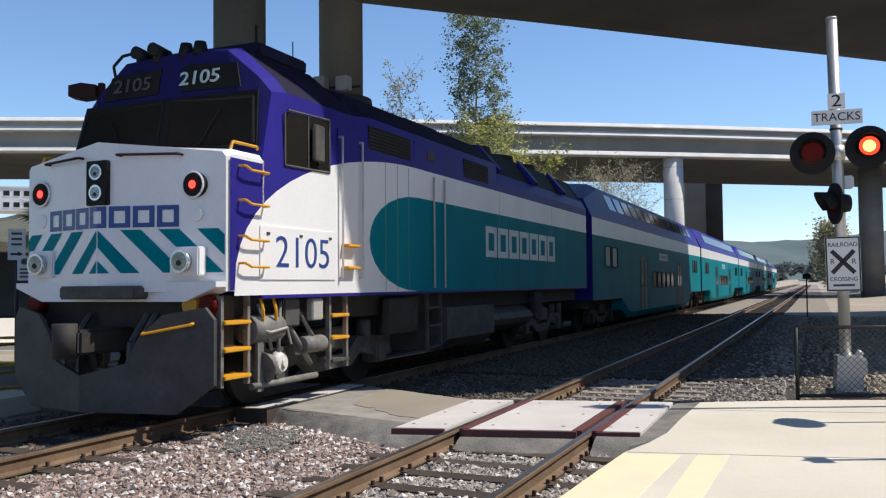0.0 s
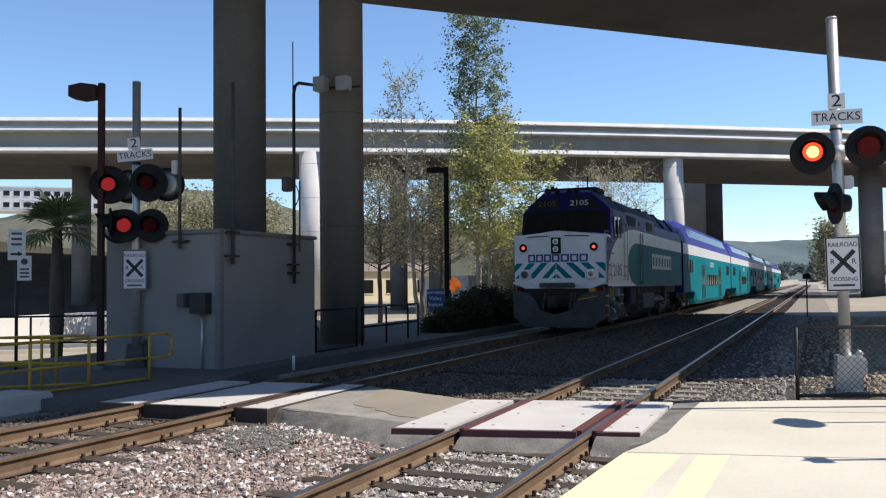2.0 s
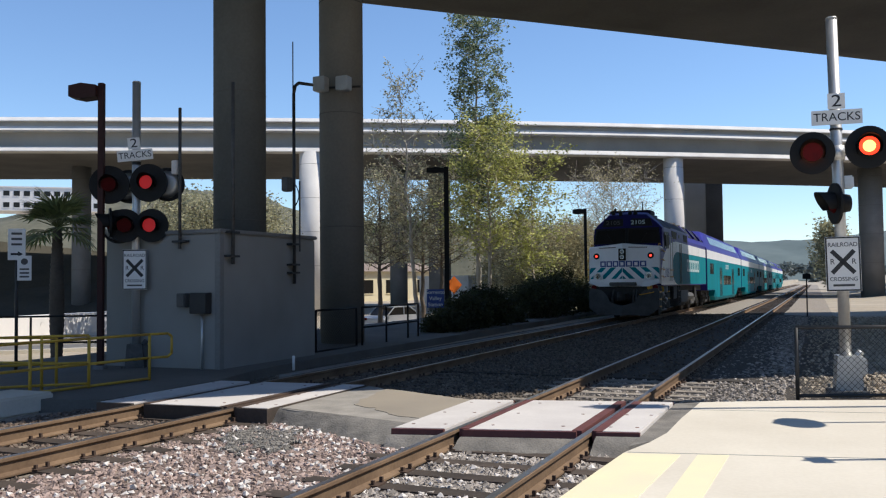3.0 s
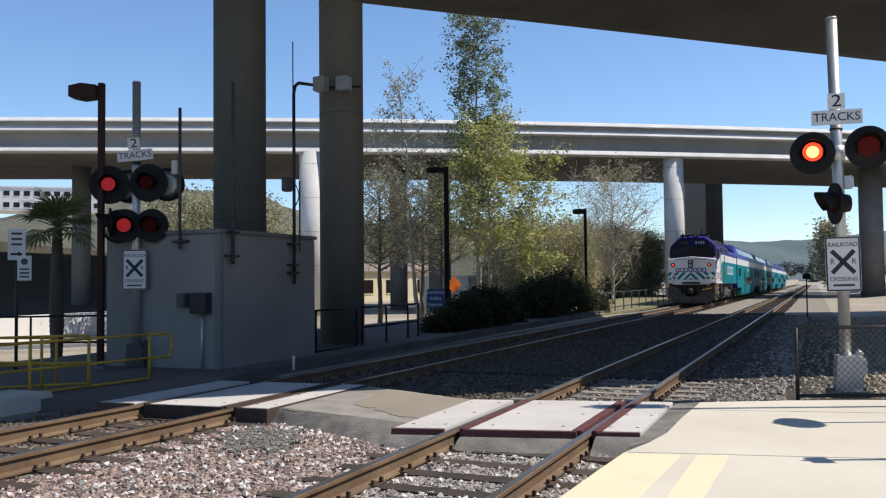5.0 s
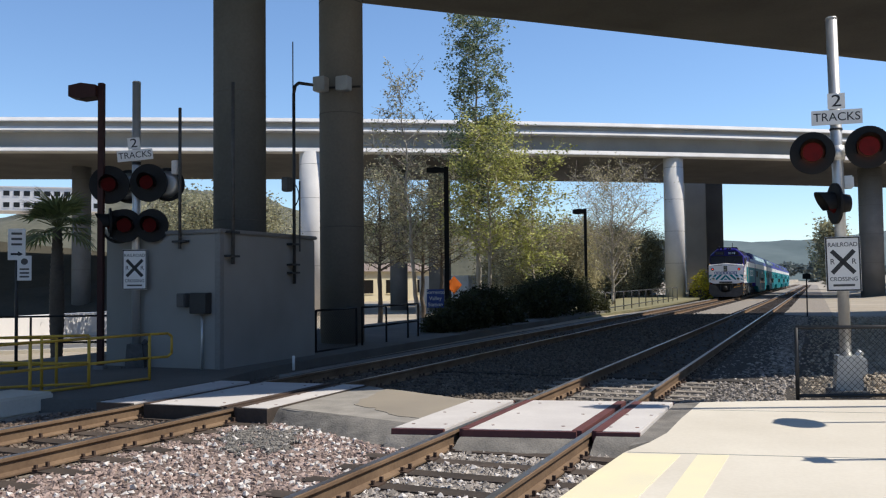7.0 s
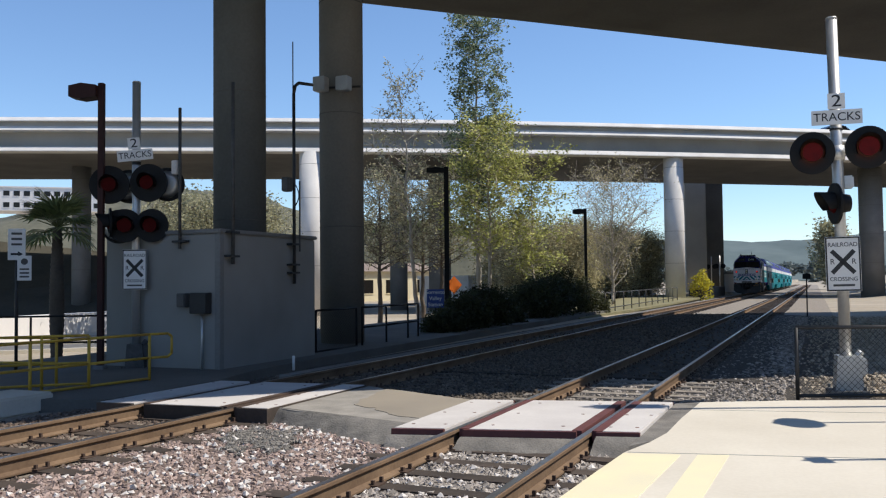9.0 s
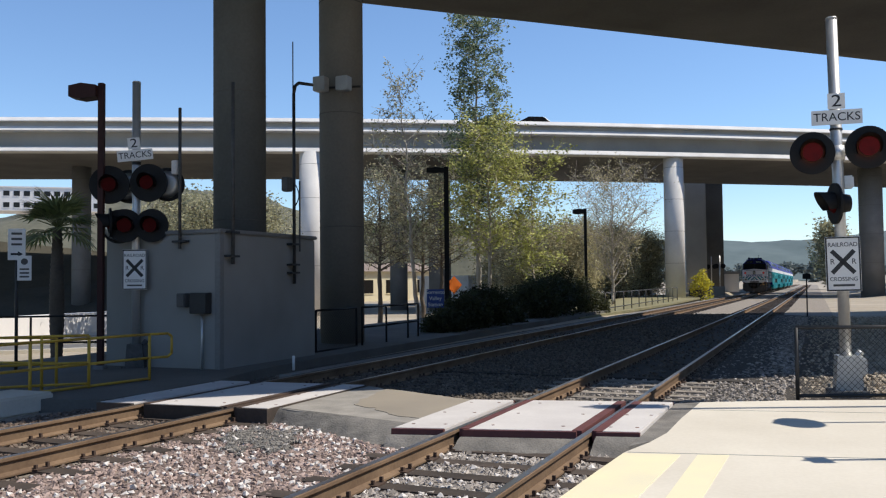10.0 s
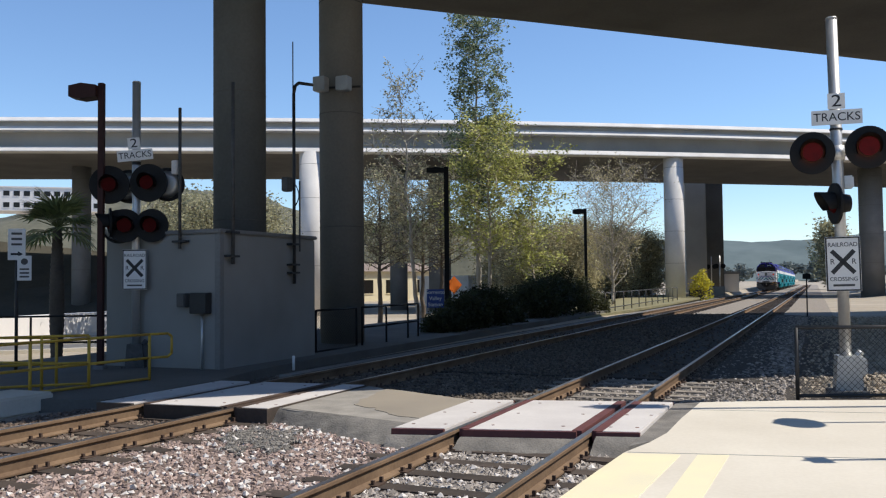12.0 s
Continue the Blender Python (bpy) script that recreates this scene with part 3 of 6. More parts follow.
def truck_frame(parent, y, wb, r, material):
    bm = B()
    for s in (-1, 1):
        x = s * 1.02
        prism(bm, [(y - wb / 2 - 0.45, r - 0.08), (y - wb / 2 - 0.3, r + 0.22), (y - 0.7, r + 0.25), (y - 0.4, r + 0.02), (y + 0.4, r + 0.02), (y + 0.7, r + 0.25),
                   (y + wb / 2 + 0.3, r + 0.22), (y + wb / 2 + 0.45, r - 0.08), (y + wb / 2, r - 0.1), (y + 0.8, r + 0.02), (y + 0.5, r - 0.16), (y - 0.5, r - 0.16), (y - 0.8, r + 0.02), (y - wb / 2, r - 0.1)], "x", x - 0.09, x + 0.09)
        for u in (-wb / 2, wb / 2):
            box(bm, x - 0.14, x + 0.16, y + u - 0.16, y + u + 0.16, r - 0.18, r + 0.16, 0.03)
            rod(bm, (x + 0.0, y + u + 0.32, r + 0.12), (x + 0.0, y + u + 0.32, r + 0.48), 0.11, n=10)
            rod(bm, (x + 0.0, y + u - 0.32, r + 0.12), (x + 0.0, y + u - 0.32, r + 0.48), 0.11, n=10)
        rod(bm, (x + 0.08, y - 0.25, r + 0.35), (x + 0.08, y - 0.75, r + 0.3), 0.09, n=10)
        box(bm, x - 0.05, x + 0.12, y - 0.4, y + 0.4, r + 0.1, r + 0.42, 0.03)
    box(bm, -1.0, 1.0, y - 0.3, y + 0.3, r + 0.05, r + 0.4, 0.02)
    return part("truck_frame", bm, material, parent)


def locomotive():
    lo = thing("locomotive", "violet, white and teal passenger diesel locomotive with chevron-striped nose", "locomotive")
    wheels = []
    # body shell behind the nose
    half = [(SX, 1.36), (SX, 3.55), (SX - 0.12, 3.78), (0.98, 4.32), (0.72, 4.44), (0, 4.5)]
    tall = [(SX, 1.36), (SX, 3.55), (SX - 0.02, 3.92), (1.06, 4.30), (0.72, 4.44), (0, 4.5)]
    bm = B()
    cab_mid = [(SX, 1.36), (SX, 3.05), (SX - 0.03, 3.86), (1.30, 4.06), (0.80, 4.50), (0, 4.56)]
    rings = [mirror_ring([(SX, 1.36), (SX, 3.03), (1.44, 3.05), (1.36, 3.07), (0.9, 3.1), (0, 3.12)], 0.95),
             mirror_ring([(SX, 1.36), (SX, 3.05), (1.44, 3.82), (1.25, 4.03), (0.80, 4.40), (0, 4.44)], 1.22),
             mirror_ring(cab_mid, 1.5), mirror_ring(cab_mid, 3.1), mirror_ring(tall, 3.6), mirror_ring(tall, 9.0), mirror_ring(half, 9.25), mirror_ring(half, 16.35)]
    loop_skin(bm, rings)
    # Roof faces and cab-front faces take violets darkened to stand in for shade
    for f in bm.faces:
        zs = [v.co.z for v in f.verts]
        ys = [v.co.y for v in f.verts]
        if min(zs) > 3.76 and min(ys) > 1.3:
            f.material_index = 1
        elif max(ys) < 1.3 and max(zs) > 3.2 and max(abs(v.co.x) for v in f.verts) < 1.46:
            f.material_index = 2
    body = part("body", bm, PURPLE, lo, "violet blue painted steel body, roof and cab front darkened for shade")
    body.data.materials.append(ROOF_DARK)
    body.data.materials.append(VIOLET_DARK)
    bm = B()
    prism(bm, [(-1.42, 3.15), (1.42, 3.15), (1.34, 3.84), (-1.34, 3.84)], "y", 0.0, 0.02)
    for v in bm.verts:
        v.co.y += 0.94 + (v.co.z - 3.12) * 0.215 - 0.008
    part("windscreen_surround", bm, BLACK, lo, "black panel round the windscreens")
    # nose, creased along its middle
    bm = B()
    loop_skin(bm, [[(x, 0.32 - 0.38 * (1 - abs(x) / SX), z) for x, y, z in mirror_ring([(1.47, 1.45), (1.47, 2.93), (1.43, 2.98), (0.7, 3.06), (0, 3.13)], 0)], mirror_ring([(SX, 1.45), (SX, 2.96), (1.46, 3.02), (0.7, 3.09), (0, 3.16)], 0.42),
                   mirror_ring([(SX, 1.45), (SX, 2.96), (1.46, 3.02), (0.7, 3.1), (0, 3.17)], 0.98)], False, True)
    for q in (1, -1):
        poly(bm, [(q * x, 0.32 - 0.38 * (1 - x / SX), z) for x, z in ((0, 1.45), (1.47, 1.45), (1.47, 2.93), (1.43, 2.98), (0.7, 3.06), (0, 3.13))])
    bmesh.ops.remove_doubles(bm, verts=bm.verts[:], dist=0.001)
    nose = part("nose", bm, WHITE, lo, "white creased nose")

    def fz(x, out=0.0):
        return 0.32 - 0.38 * (1 - abs(x) / SX) - out
    # purple nose side
    for s in (-1, 1):
        bm = B()
        side_panel(bm, [(0.35, 1.46), (0.35, 2.92), (0.95, 2.92), (0.95, 1.46)], s * (SX + 0.001), s * (SX + 0.0025))
        part("nose_side", bm, PURPLE, lo)
    # anticlimber
    bm = B()
    prism(bm, [(-1.47, 1.5), (-1.05, 1.34), (1.05, 1.34), (1.47, 1.5), (1.47, 1.56), (-1.47, 1.56)], "y", 0.14, 0.5)
    part("buffer_beam", bm, WHITE, lo)
    bm = B()
    box(bm, -0.55, 0.55, -0.08, 0.16, 1.37, 1.52, 0.02)
    part("step_plate", bm, UNDERG, lo, "bare grey steel plate")
    # chevrons
    bm = B()
    for s in (-1, 1):
        for k in range(4):
            c = 0.02 + k * 0.44
            z0, z1, run = 1.66, 2.14, 0.50
            if k == 0:
                pts = [(0.01, 1.95), (0.01, 2.14), (0.50, z0), (0.28, z0)]
                poly(bm, [(s * x, fz(x, 0.006), z) for x, z in pts])
                poly(bm, [(s * x, fz(x, 0.006), z) for x, z in ((0.01, 1.66), (0.01, 1.80), (0.15, 1.66))])
                continue
            a, b = c - 0.19, c + 0.05
            pts = [(a, z1), (b, z1), (min(b + run, 1.46), z0 if b + run < 1.46 else z1 - (1.46 - b) / run * (z1 - z0)), (min(a + run, 1.46), z0 if a + run < 1.46 else z1 - (1.46 - a) / run * (z1 - z0))]
            poly(bm, [(s * x, fz(x, 0.006), z) for x, z in pts])
    part("chevron_stripes", bm, TEAL, lo, "teal chevron stripes")
    emblem(lo, NAVY, lambda u, v: (u, fz(u, 0.007), 2.285 + v), 1.95, 0.24)
    # headlight pair in a black box
    bm = B()
    box(bm, -0.15, 0.15, -0.085, 0.1, 2.42, 2.92, 0.01)
    hb = part("headlight_box", bm, BLACK, lo)
    for z in (2.56, 2.79):
        bm = B()
        rod(bm, (0, -0.1, z), (0, -0.05, z), 0.09, 0.075, n=16)
        hl = part("headlight", bm, CHROME, hb, "clear round headlight")
        bm = B()
        rod(bm, (0, -0.103, z), (0, -0.101, z), 0.066, n=16)
        part("lens", bm, LENS_CLEAR, hl)
        bm = B()
        rod(bm, (0, -0.109, z - 0.02), (0, -0.1035, z - 0.02), 0.022, n=10)
        part("bulb", bm, UNDER, hl)
    for s in (-1, 1):
        bm = B()
        rod(bm, (s * 1.13, fz(1.13, 0.05), 2.62), (s * 1.13, fz(1.13, -0.05), 2.62), 0.14, n=20)
        rim = part("marker_housing", bm, BLACK, lo)
        bm = B()
        for k in range(20):
            a0, a1 = k * math.pi / 10, (k + 1) * math.pi / 10
            rod(bm, (s * 1.13 + 0.142 * math.cos(a0), fz(1.13, 0.05), 2.62 + 0.142 * math.sin(a0)), (s * 1.13 + 0.142 * math.cos(a1), fz(1.13, 0.05), 2.62 + 0.142 * math.sin(a1)), 0.012, n=5, caps=False)
        part("bezel", bm, WHITE, rim)
        bm = B()
        rod(bm, (s * 1.13, fz(1.13, 0.058), 2.62), (s * 1.13, fz(1.13, 0.04), 2.62), 0.078, n=16)
        part("marker_light", bm, RED_LENS, rim, "red marker light with a glowing centre")
        bm = B()
        rod(bm, (s * 1.13, fz(1.13, 0.063), 2.62), (s * 1.13, fz(1.13, 0.0585), 2.62), 0.046, n=14)
        for f in bm.faces:
            f.smooth = False
        part("marker_bulb", bm, REDGLOW, rim)
        bm = B()
        rod(bm, (s * 1.14, fz(1.14, 0.03), 2.3), (s * 1.14, fz(1.14, 0.0), 2.3), 0.085, n=14)
        part("capped_port", bm, WHITE, lo)
        bm = B()
        box(bm, s * 1.06 - 0.2, s * 1.06 + 0.2, fz(1.06, 0.09), fz(1.06, -0.05), 1.62, 1.94, 0.015)
        db = part("ditch_light_box", bm, WHITE, lo)
        bm = B()
        rod(bm, (s * 1.06, fz(1.06, 0.17), 1.78), (s * 1.06, fz(1.06, 0.08), 1.78), 0.125, 0.11, n=18)
        dl = part("ditch_light", bm, CHROME, db, "chrome ditch light")
        bm = B()
        rod(bm, (s * 1.06, fz(1.06, 0.174), 1.78), (s * 1.06, fz(1.06, 0.172), 1.78), 0.1, n=18)
        part("lens", bm, LENS_CLEAR, dl)
        bm = B()
        rod(bm, (s * 1.06, fz(1.06, 0.182), 1.76), (s * 1.06, fz(1.06, 0.175), 1.76), 0.03, n=12)
        part("bulb", bm, UNDER, dl)
        bm = B()
        tube(bm, [(s * 0.28, fz(0.28, 0.0), 2.97), (s * 0.28, fz(0.28, 0.08), 2.97), (s * 0.98, fz(0.98, 0.08), 2.96), (s * 0.98, fz(0.98, 0.0), 2.96)], 0.016, 6)
        part("grab_rail", bm, BROWN, lo)
        # windscreens
        bm = B()
        prism(bm, [(s * 0.08, 3.2), (s * 1.36, 3.2), (s * 1.27, 3.72), (s * 0.08, 3.78)], "y", 0.0, 0.02)
        for v in bm.verts:
            v.co.y += 0.94 + (v.co.z - 3.12) * 0.215 - 0.012
        ws = part("windscreen", bm, GLASS, lo, "dark windscreen")
        bm = B()
        for q, r in (((s * 0.06, 3.17), (s * 1.38, 3.17)), ((s * 1.38, 3.17), (s * 1.29, 3.75)), ((s * 1.29, 3.75), (s * 0.06, 3.81)), ((s * 0.06, 3.81), (s * 0.06, 3.17))):
            rod(bm, (q[0], 0.93 + (q[1] - 3.12) * 0.215, q[1]), (r[0], 0.93 + (r[1] - 3.12) * 0.215, r[1]), 0.022, n=6)
        part("gasket", bm, BLACK, ws)
        bm = B()
        rod(bm, (s * 0.6, 0.93, 3.2), (s * 0.85, 1.0, 3.62), 0.012, n=5)
        part("wiper", bm, BLACK, ws)
        # number boards
        bm = B()
        prism(bm, [(s * 0.18, 3.92), (s * 1.08, 3.9), (s * 0.98, 4.22), (s * 0.18, 4.26)], "y", 0.0, 0.02)
        for v in bm.verts:
            v.co.y += 0.94 + (v.co.z - 3.12) * 0.215 - 0.015
        nb = part("number_board", bm, BLACK, lo)
        # Left digits take a darker ink that stands in for dimmer light
        words("road_number", "2105", 0.25, UNDERG if s < 0 else PALE_LET, nb, Matrix.Translation((-0.6 if s < 0 else 0.46, 1.11, 4.07)) @ pose(0, 0, 0, 78, 0, 0), squeeze=1.25, label="road number, dimmed in colour on the left board", weight=0.008)
        # cab side window, mirror, doors
        bm = B()
        side_panel(bm, [(1.42, 2.98), (2.42, 3.0), (2.42, 3.66), (1.5, 3.62), (1.42, 3.5)], s * (SX - 0.03), s * (SX + 0.008))
        sw = part("side_window", bm, GLASS, lo, "dark cab side window")
        bm = B()
        for a, b in (((1.4, 2.96), (2.44, 2.98)), ((2.44, 2.98), (2.44, 3.68)), ((2.44, 3.68), (1.46, 3.64)), ((1.4, 2.96), (1.4, 3.6)), ((1.92, 2.98), (1.92, 3.66))):
            rod(bm, (s * (SX + 0.01), *a), (s * (SX + 0.01), *b), 0.015, n=6)
        part("window_frame", bm, UNDERG, sw)
        bm = B()
        box(bm, *sorted((s * (SX + 0.04), s * (SX + 0.09))), 1.95, 2.2, 3.08, 3.55, 0.015)
        part("sun_shade", bm, UNDERG, sw)
        bm = B()
        side_panel(bm, [(2.68, 1.46), (3.28, 1.46), (3.28, 3.62), (2.68, 3.62)], s * (SX - 0.01), s * (SX + 0.0015))
        part("cab_door", bm, PURPLE, lo)
        for y in (2.7, 3.26):
            bm = B()
            tube(bm, [(s * SX, y, 1.6), (s * (SX + 0.06), y, 1.6), (s * (SX + 0.06), y, 3.5), (s * SX, y, 3.5)], 0.017, 6)
            part("handrail", bm, GALV, lo)
        # white sweep with a quarter-round front
        arc = [(0.42, 1.40)] + [(0.42 + 4.7 * (1 - math.cos(a)), 1.45 + 1.92 * math.sin(a) ** 0.85) for a in np.linspace(0.12, math.pi / 2, 16)]
        arc += [(16.34, 3.37), (16.34, 1.40)]
        bm = B()
        side_panel(bm, arc, s * (SX + 0.0005), s * (SX + 0.004))
        part("white_band", bm, WHITE, lo, "white paint sweep along the side")
        cap = [(5.2 - 1.65 * math.sin(a), 2.15 + 0.75 * math.cos(a)) for a in np.linspace(0, math.pi, 15)]
        bm = B()
        side_panel(bm, [(16.33, 2.90)] + cap + [(16.33, 1.40)], s * (SX + 0.0045), s * (SX + 0.008))
        tb = part("teal_band", bm, TEAL, lo, "round-ended teal paint field")
        emblem(lo, PALE_LET, lambda u, v, s=s: (s * (SX + 0.0105), 10.75 + s * u, 2.33 + v), 4.9, 0.6)
        # hatch plate with the road number
        bm = B()
        side_panel(bm, [(0.88, 1.58), (2.58, 1.58), (2.58, 2.2), (0.88, 2.2)], s * (SX + 0.004), s * (SX + 0.02))
        hp = part("hatch", bm, WHITE, lo, "white access hatch")
        words("road_number", "2105", 0.54, NAVY, hp, Matrix.Translation((s * (SX + 0.022), 1.80, 1.89)) @ pose(0, 0, 0, 90, 0, 90 * s), squeeze=1.18, label="navy road number", weight=-0.006)
        for y in (1.0, 1.7, 2.4):
            bm = B()
            box(bm, *sorted((s * (SX + 0.02), s * (SX + 0.03))), y, y + 0.06, 2.1, 2.13)
            part("latch", bm, STEEL_DARK, hp)
        # grab irons up the nose side
        for z in (1.72, 2.02, 2.42, 2.8):
            bm = B()
            tube(bm, [(s * SX, 0.5, z + 0.04), (s * (SX + 0.09), 0.5, z + 0.04), (s * (SX + 0.09), 0.62, z), (s * (SX + 0.09), 0.95, z), (s * SX, 0.95, z)], 0.016, 6)
            part("grab_iron", bm, GRAB, lo)
        bm = B()
        tube(bm, [(s * 1.42, 0.45, 3.02), (s * 1.42, 0.5, 3.12), (s * 1.42, 0.95, 3.12), (s * 1.42, 1.0, 3.04)], 0.018, 6)
        part("grab_iron", bm, GRAB, lo)
        for z in (1.72, 2.02):
            bm = B()
            box(bm, *sorted((s * SX, s * (SX + 0.12))), 2.75, 3.1, z, z + 0.04, 0.01)
            part("door_step", bm, GRAB, lo)
        # dark intakes along the body side and the shoulder
        for a, b, m, n_ in ((3.55, 4.95, BLACK, "intake"), (5.1, 7.0, PURPLE, "side_panel"), (7.2, 8.5, BLACK, "intake")):
            bm = B()
            side_panel(bm, [(a, 3.46), (b, 3.46), (b, 3.80), (a, 3.80)], s * (SX - 0.08), s * (SX + 0.001))
            it = part(n_, bm, m, lo)
            bm = B()
            if n_ == "intake":
                for z in np.arange(3.49, 3.79, 0.05):
                    box(bm, *sorted((s * (SX + 0.001), s * (SX + 0.010))), a + 0.02, b - 0.02, z, z + 0.018)
            else:
                box(bm, *sorted((s * (SX + 0.001), s * (SX + 0.012))), a + 0.5, a + 0.78, 3.56, 3.72)
            part("louvre" if n_ == "intake" else "hatch_cover", bm, UNDER if n_ == "intake" else UNDERG, it)
        for a, b in ((9.6, 11.6), (12.2, 14.2), (14.5, 15.9)):
            bm = B()
            q = [(SX - 0.14, a, 3.79), (SX - 0.14, b, 3.79), (1.02, b - 0.15, 4.29), (1.02, a - 0.15, 4.29)]
            poly(bm, [(s * (x + 0.012), y, z + 0.010) for x, y, z in q])
            poly(bm, [(s * (x - 0.03), y, z - 0.03) for x, y, z in q])
            part("shoulder_vent", bm, BLACK, lo)
        for a in (9.3, 11.85, 14.3):
            bm = B()
            prism(bm, [(s * (SX - 0.13), 3.77), (s * 1.0, 4.31), (s * 1.02, 4.38), (s * (SX - 0.02), 3.84)], "y", a - 0.12, a + 0.12)
            part("shoulder_rib", bm, PURPLE, lo)
        # body side ribs
        for y in (4.05, 4.45, 4.85, 9.1, 12.9):
            bm = B()
            box(bm, *sorted((s * (SX + 0.008), s * (SX + 0.0095))), y, y + 0.012, 1.42, 3.34)
            part("panel_seam", bm, CONC, tb)
        bm = B()
        for y in (5.8, 6.25):
            rod(bm, (s * (SX + 0.03), y, 1.45), (s * (SX + 0.03), y, 3.3), 0.018, n=6)
        part("handrail", bm, CONC_MID, lo)
        # steps under the cab
        for ya, yb in ((0.32, 0.8), (2.6, 3.05)):
            bm = B()
            for y in (ya, yb):
                box(bm, *sorted((s * 1.36, s * 1.42)), y - 0.025, y + 0.025, 0.4, 1.4)
            ld = part("step_ladder", bm, GEAR, lo)
            for z in (0.48, 0.78, 1.08):
                bm = B()
                box(bm, *sorted((s * 1.2, s * 1.46)), ya, yb, z, z + 0.045, 0.008)
                part("tread", bm, GRAB if ya < 1 or z > 0.6 else UNDERG, ld, "yellow step tread")
        bm = B()
        for y in (5.75, 6.3):
            box(bm, *sorted((s * 1.38, s * 1.43)), y - 0.02, y + 0.02, 0.4, 1.4)
        for z in (0.45, 0.8, 1.1):
            box(bm, *sorted((s * 1.36, s * 1.44)), 5.75, 6.3, z, z + 0.03)
        part("step_ladder", bm, UNDERG, lo)
    # roof: fans, stacks, horns, aerial
    for y in (5.2, 11.0, 12.6, 14.4):
        bm = B()
        rod(bm, (0, y, 4.46), (0, y, 4.62), 0.62, 0.6, n=24)
        part("roof_fan", bm, UNDER, lo)
    bm = B()
    box(bm, -0.4, 0.4, 7.0, 8.6, 4.44, 4.62, 0.03)
    part("exhaust_hatch", bm, UNDER, lo)
    for x, y in ((-0.62, 1.3), (-0.3, 1.25)):
        bm = B()
        rod(bm, (x, y, 4.36), (x, y, 4.54), 0.07, n=8)
        rod(bm, (x, y - 0.12, 4.52), (x, y + 0.2, 4.52), 0.085, 0.05, n=12)
        part("horn", bm, BLACK, lo)
    for x in (0.1, 0.32):
        bm = B()
        rod(bm, (x, 1.3, 4.4), (x, 1.3, 4.58), 0.11, 0.07, n=10)
        part("roof_dome", bm, BLACK, lo)
    bm = B()
    tube(bm, [(-1.0, 1.25, 4.2), (-1.0, 1.2, 4.38), (-0.85, 1.2, 4.5), (-0.55, 1.25, 4.55)], 0.02, 6)
    part("roof_grab", bm, BLACK, lo)
    bm = B()
    box(bm, -0.88, 0.88, 1.75, 2.9, 4.45, 4.64, 0.03)
    part("roof_pod", bm, ROOF_DARK, lo)
    bm = B()
    rod(bm, (0.45, 2.3, 4.62), (0.45, 2.3, 5.05), 0.022, n=6)
    part("aerial", bm, BLACK, lo)
    bm = B()
    rod(bm, (-0.75, 2.3, 4.5), (-0.75, 2.3, 4.78), 0.06, n=8)
    part("roof_vent", bm, BLACK, lo)
    # plough: two swept steel plates
    bm = B()
    for s in (-1, 1):
        f = [(s * x, -0.30 + 0.29 * x, z) for x, z in ((0.0, 0.16), (1.05, 0.14), (1.46, 0.45), (1.46, 1.15), (1.36, 1.28), (0.9, 1.2), (0.66, 0.98), (0.5, 0.68), (0.0, 0.55))]
        A = [bm.verts.new(p) for p in f]
        Bk = [bm.verts.new((x, y + 0.05, z)) for x, y, z in f]
        bm.faces.new(A)
        bm.faces.new(Bk[::-1])
        for i in range(len(f)):
            bm.faces.new((A[i], A[(i + 1) % len(f)], Bk[(i + 1) % len(f)], Bk[i]))
    part("plough", bm, PLOUGH, lo, "grimy dark steel pilot plough")
    bm = B()
    tube(bm, [(0.7, -0.06, 1.02), (0.72, -0.14, 1.0), (1.25, 0.0, 1.1), (1.24, 0.1, 1.12)], 0.018, 6)
    part("plough_grab", bm, GRAB, lo)
    bm = B()
    box(bm, -1.3, 1.3, 0.35, 0.7, 0.75, 1.4, 0.02)
    box(bm, -0.16, 0.16, -0.45, 0.4, 0.78, 1.05, 0.03)
    rod(bm, (0, -0.5, 0.75), (0, -0.5, 1.12), 0.13, n=10)
    part("coupler", bm, UNDER, lo, "dark knuckle coupler")
    for x in (-0.45, 0.4, 0.52):
        bm = B()
        rod(bm, (x, 0.3, 1.2), (x, 0.05, 0.9), 0.035, n=6)
        rod(bm, (x, 0.05, 0.9), (x, 0.02, 0.6), 0.045, n=6)
        part("air_hose", bm, UNDERG, lo)
    for x, m, n_ in ((1.05, GRAB, "amber_lamp"), (1.28, RED_LENS, "red_lamp"), (-1.28, RED_LENS, "red_lamp")):
        bm = B()
        rod(bm, (x, 0.22, 1.3), (x, 0.36, 1.3), 0.1, 0.12, n=14)
        part(n_, bm, m, lo)
    # underframe
    bm = B()
    box(bm, -1.2, 1.2, 0.8, 16.2, 1.05, 1.38)
    part("underframe", bm, UNDER, lo)
    bm = B()
    prism(bm, [(-1.45, 0.55), (-1.2, 0.35), (1.2, 0.35), (1.45, 0.55), (1.45, 1.1), (-1.45, 1.1)], "y", 6.5, 8.9)
    part("battery_box", bm, UNDERG, lo)
    bm = B()
    prism(bm, [(1.42 * math.cos(a), 0.78 + 0.40 * math.sin(a)) for a in np.linspace(0, 2 * math.pi, 20, endpoint=False)], "y", 9.0, 11.6)
    part("fuel_tank", bm, UNDERG, lo, "rounded grey fuel tank")
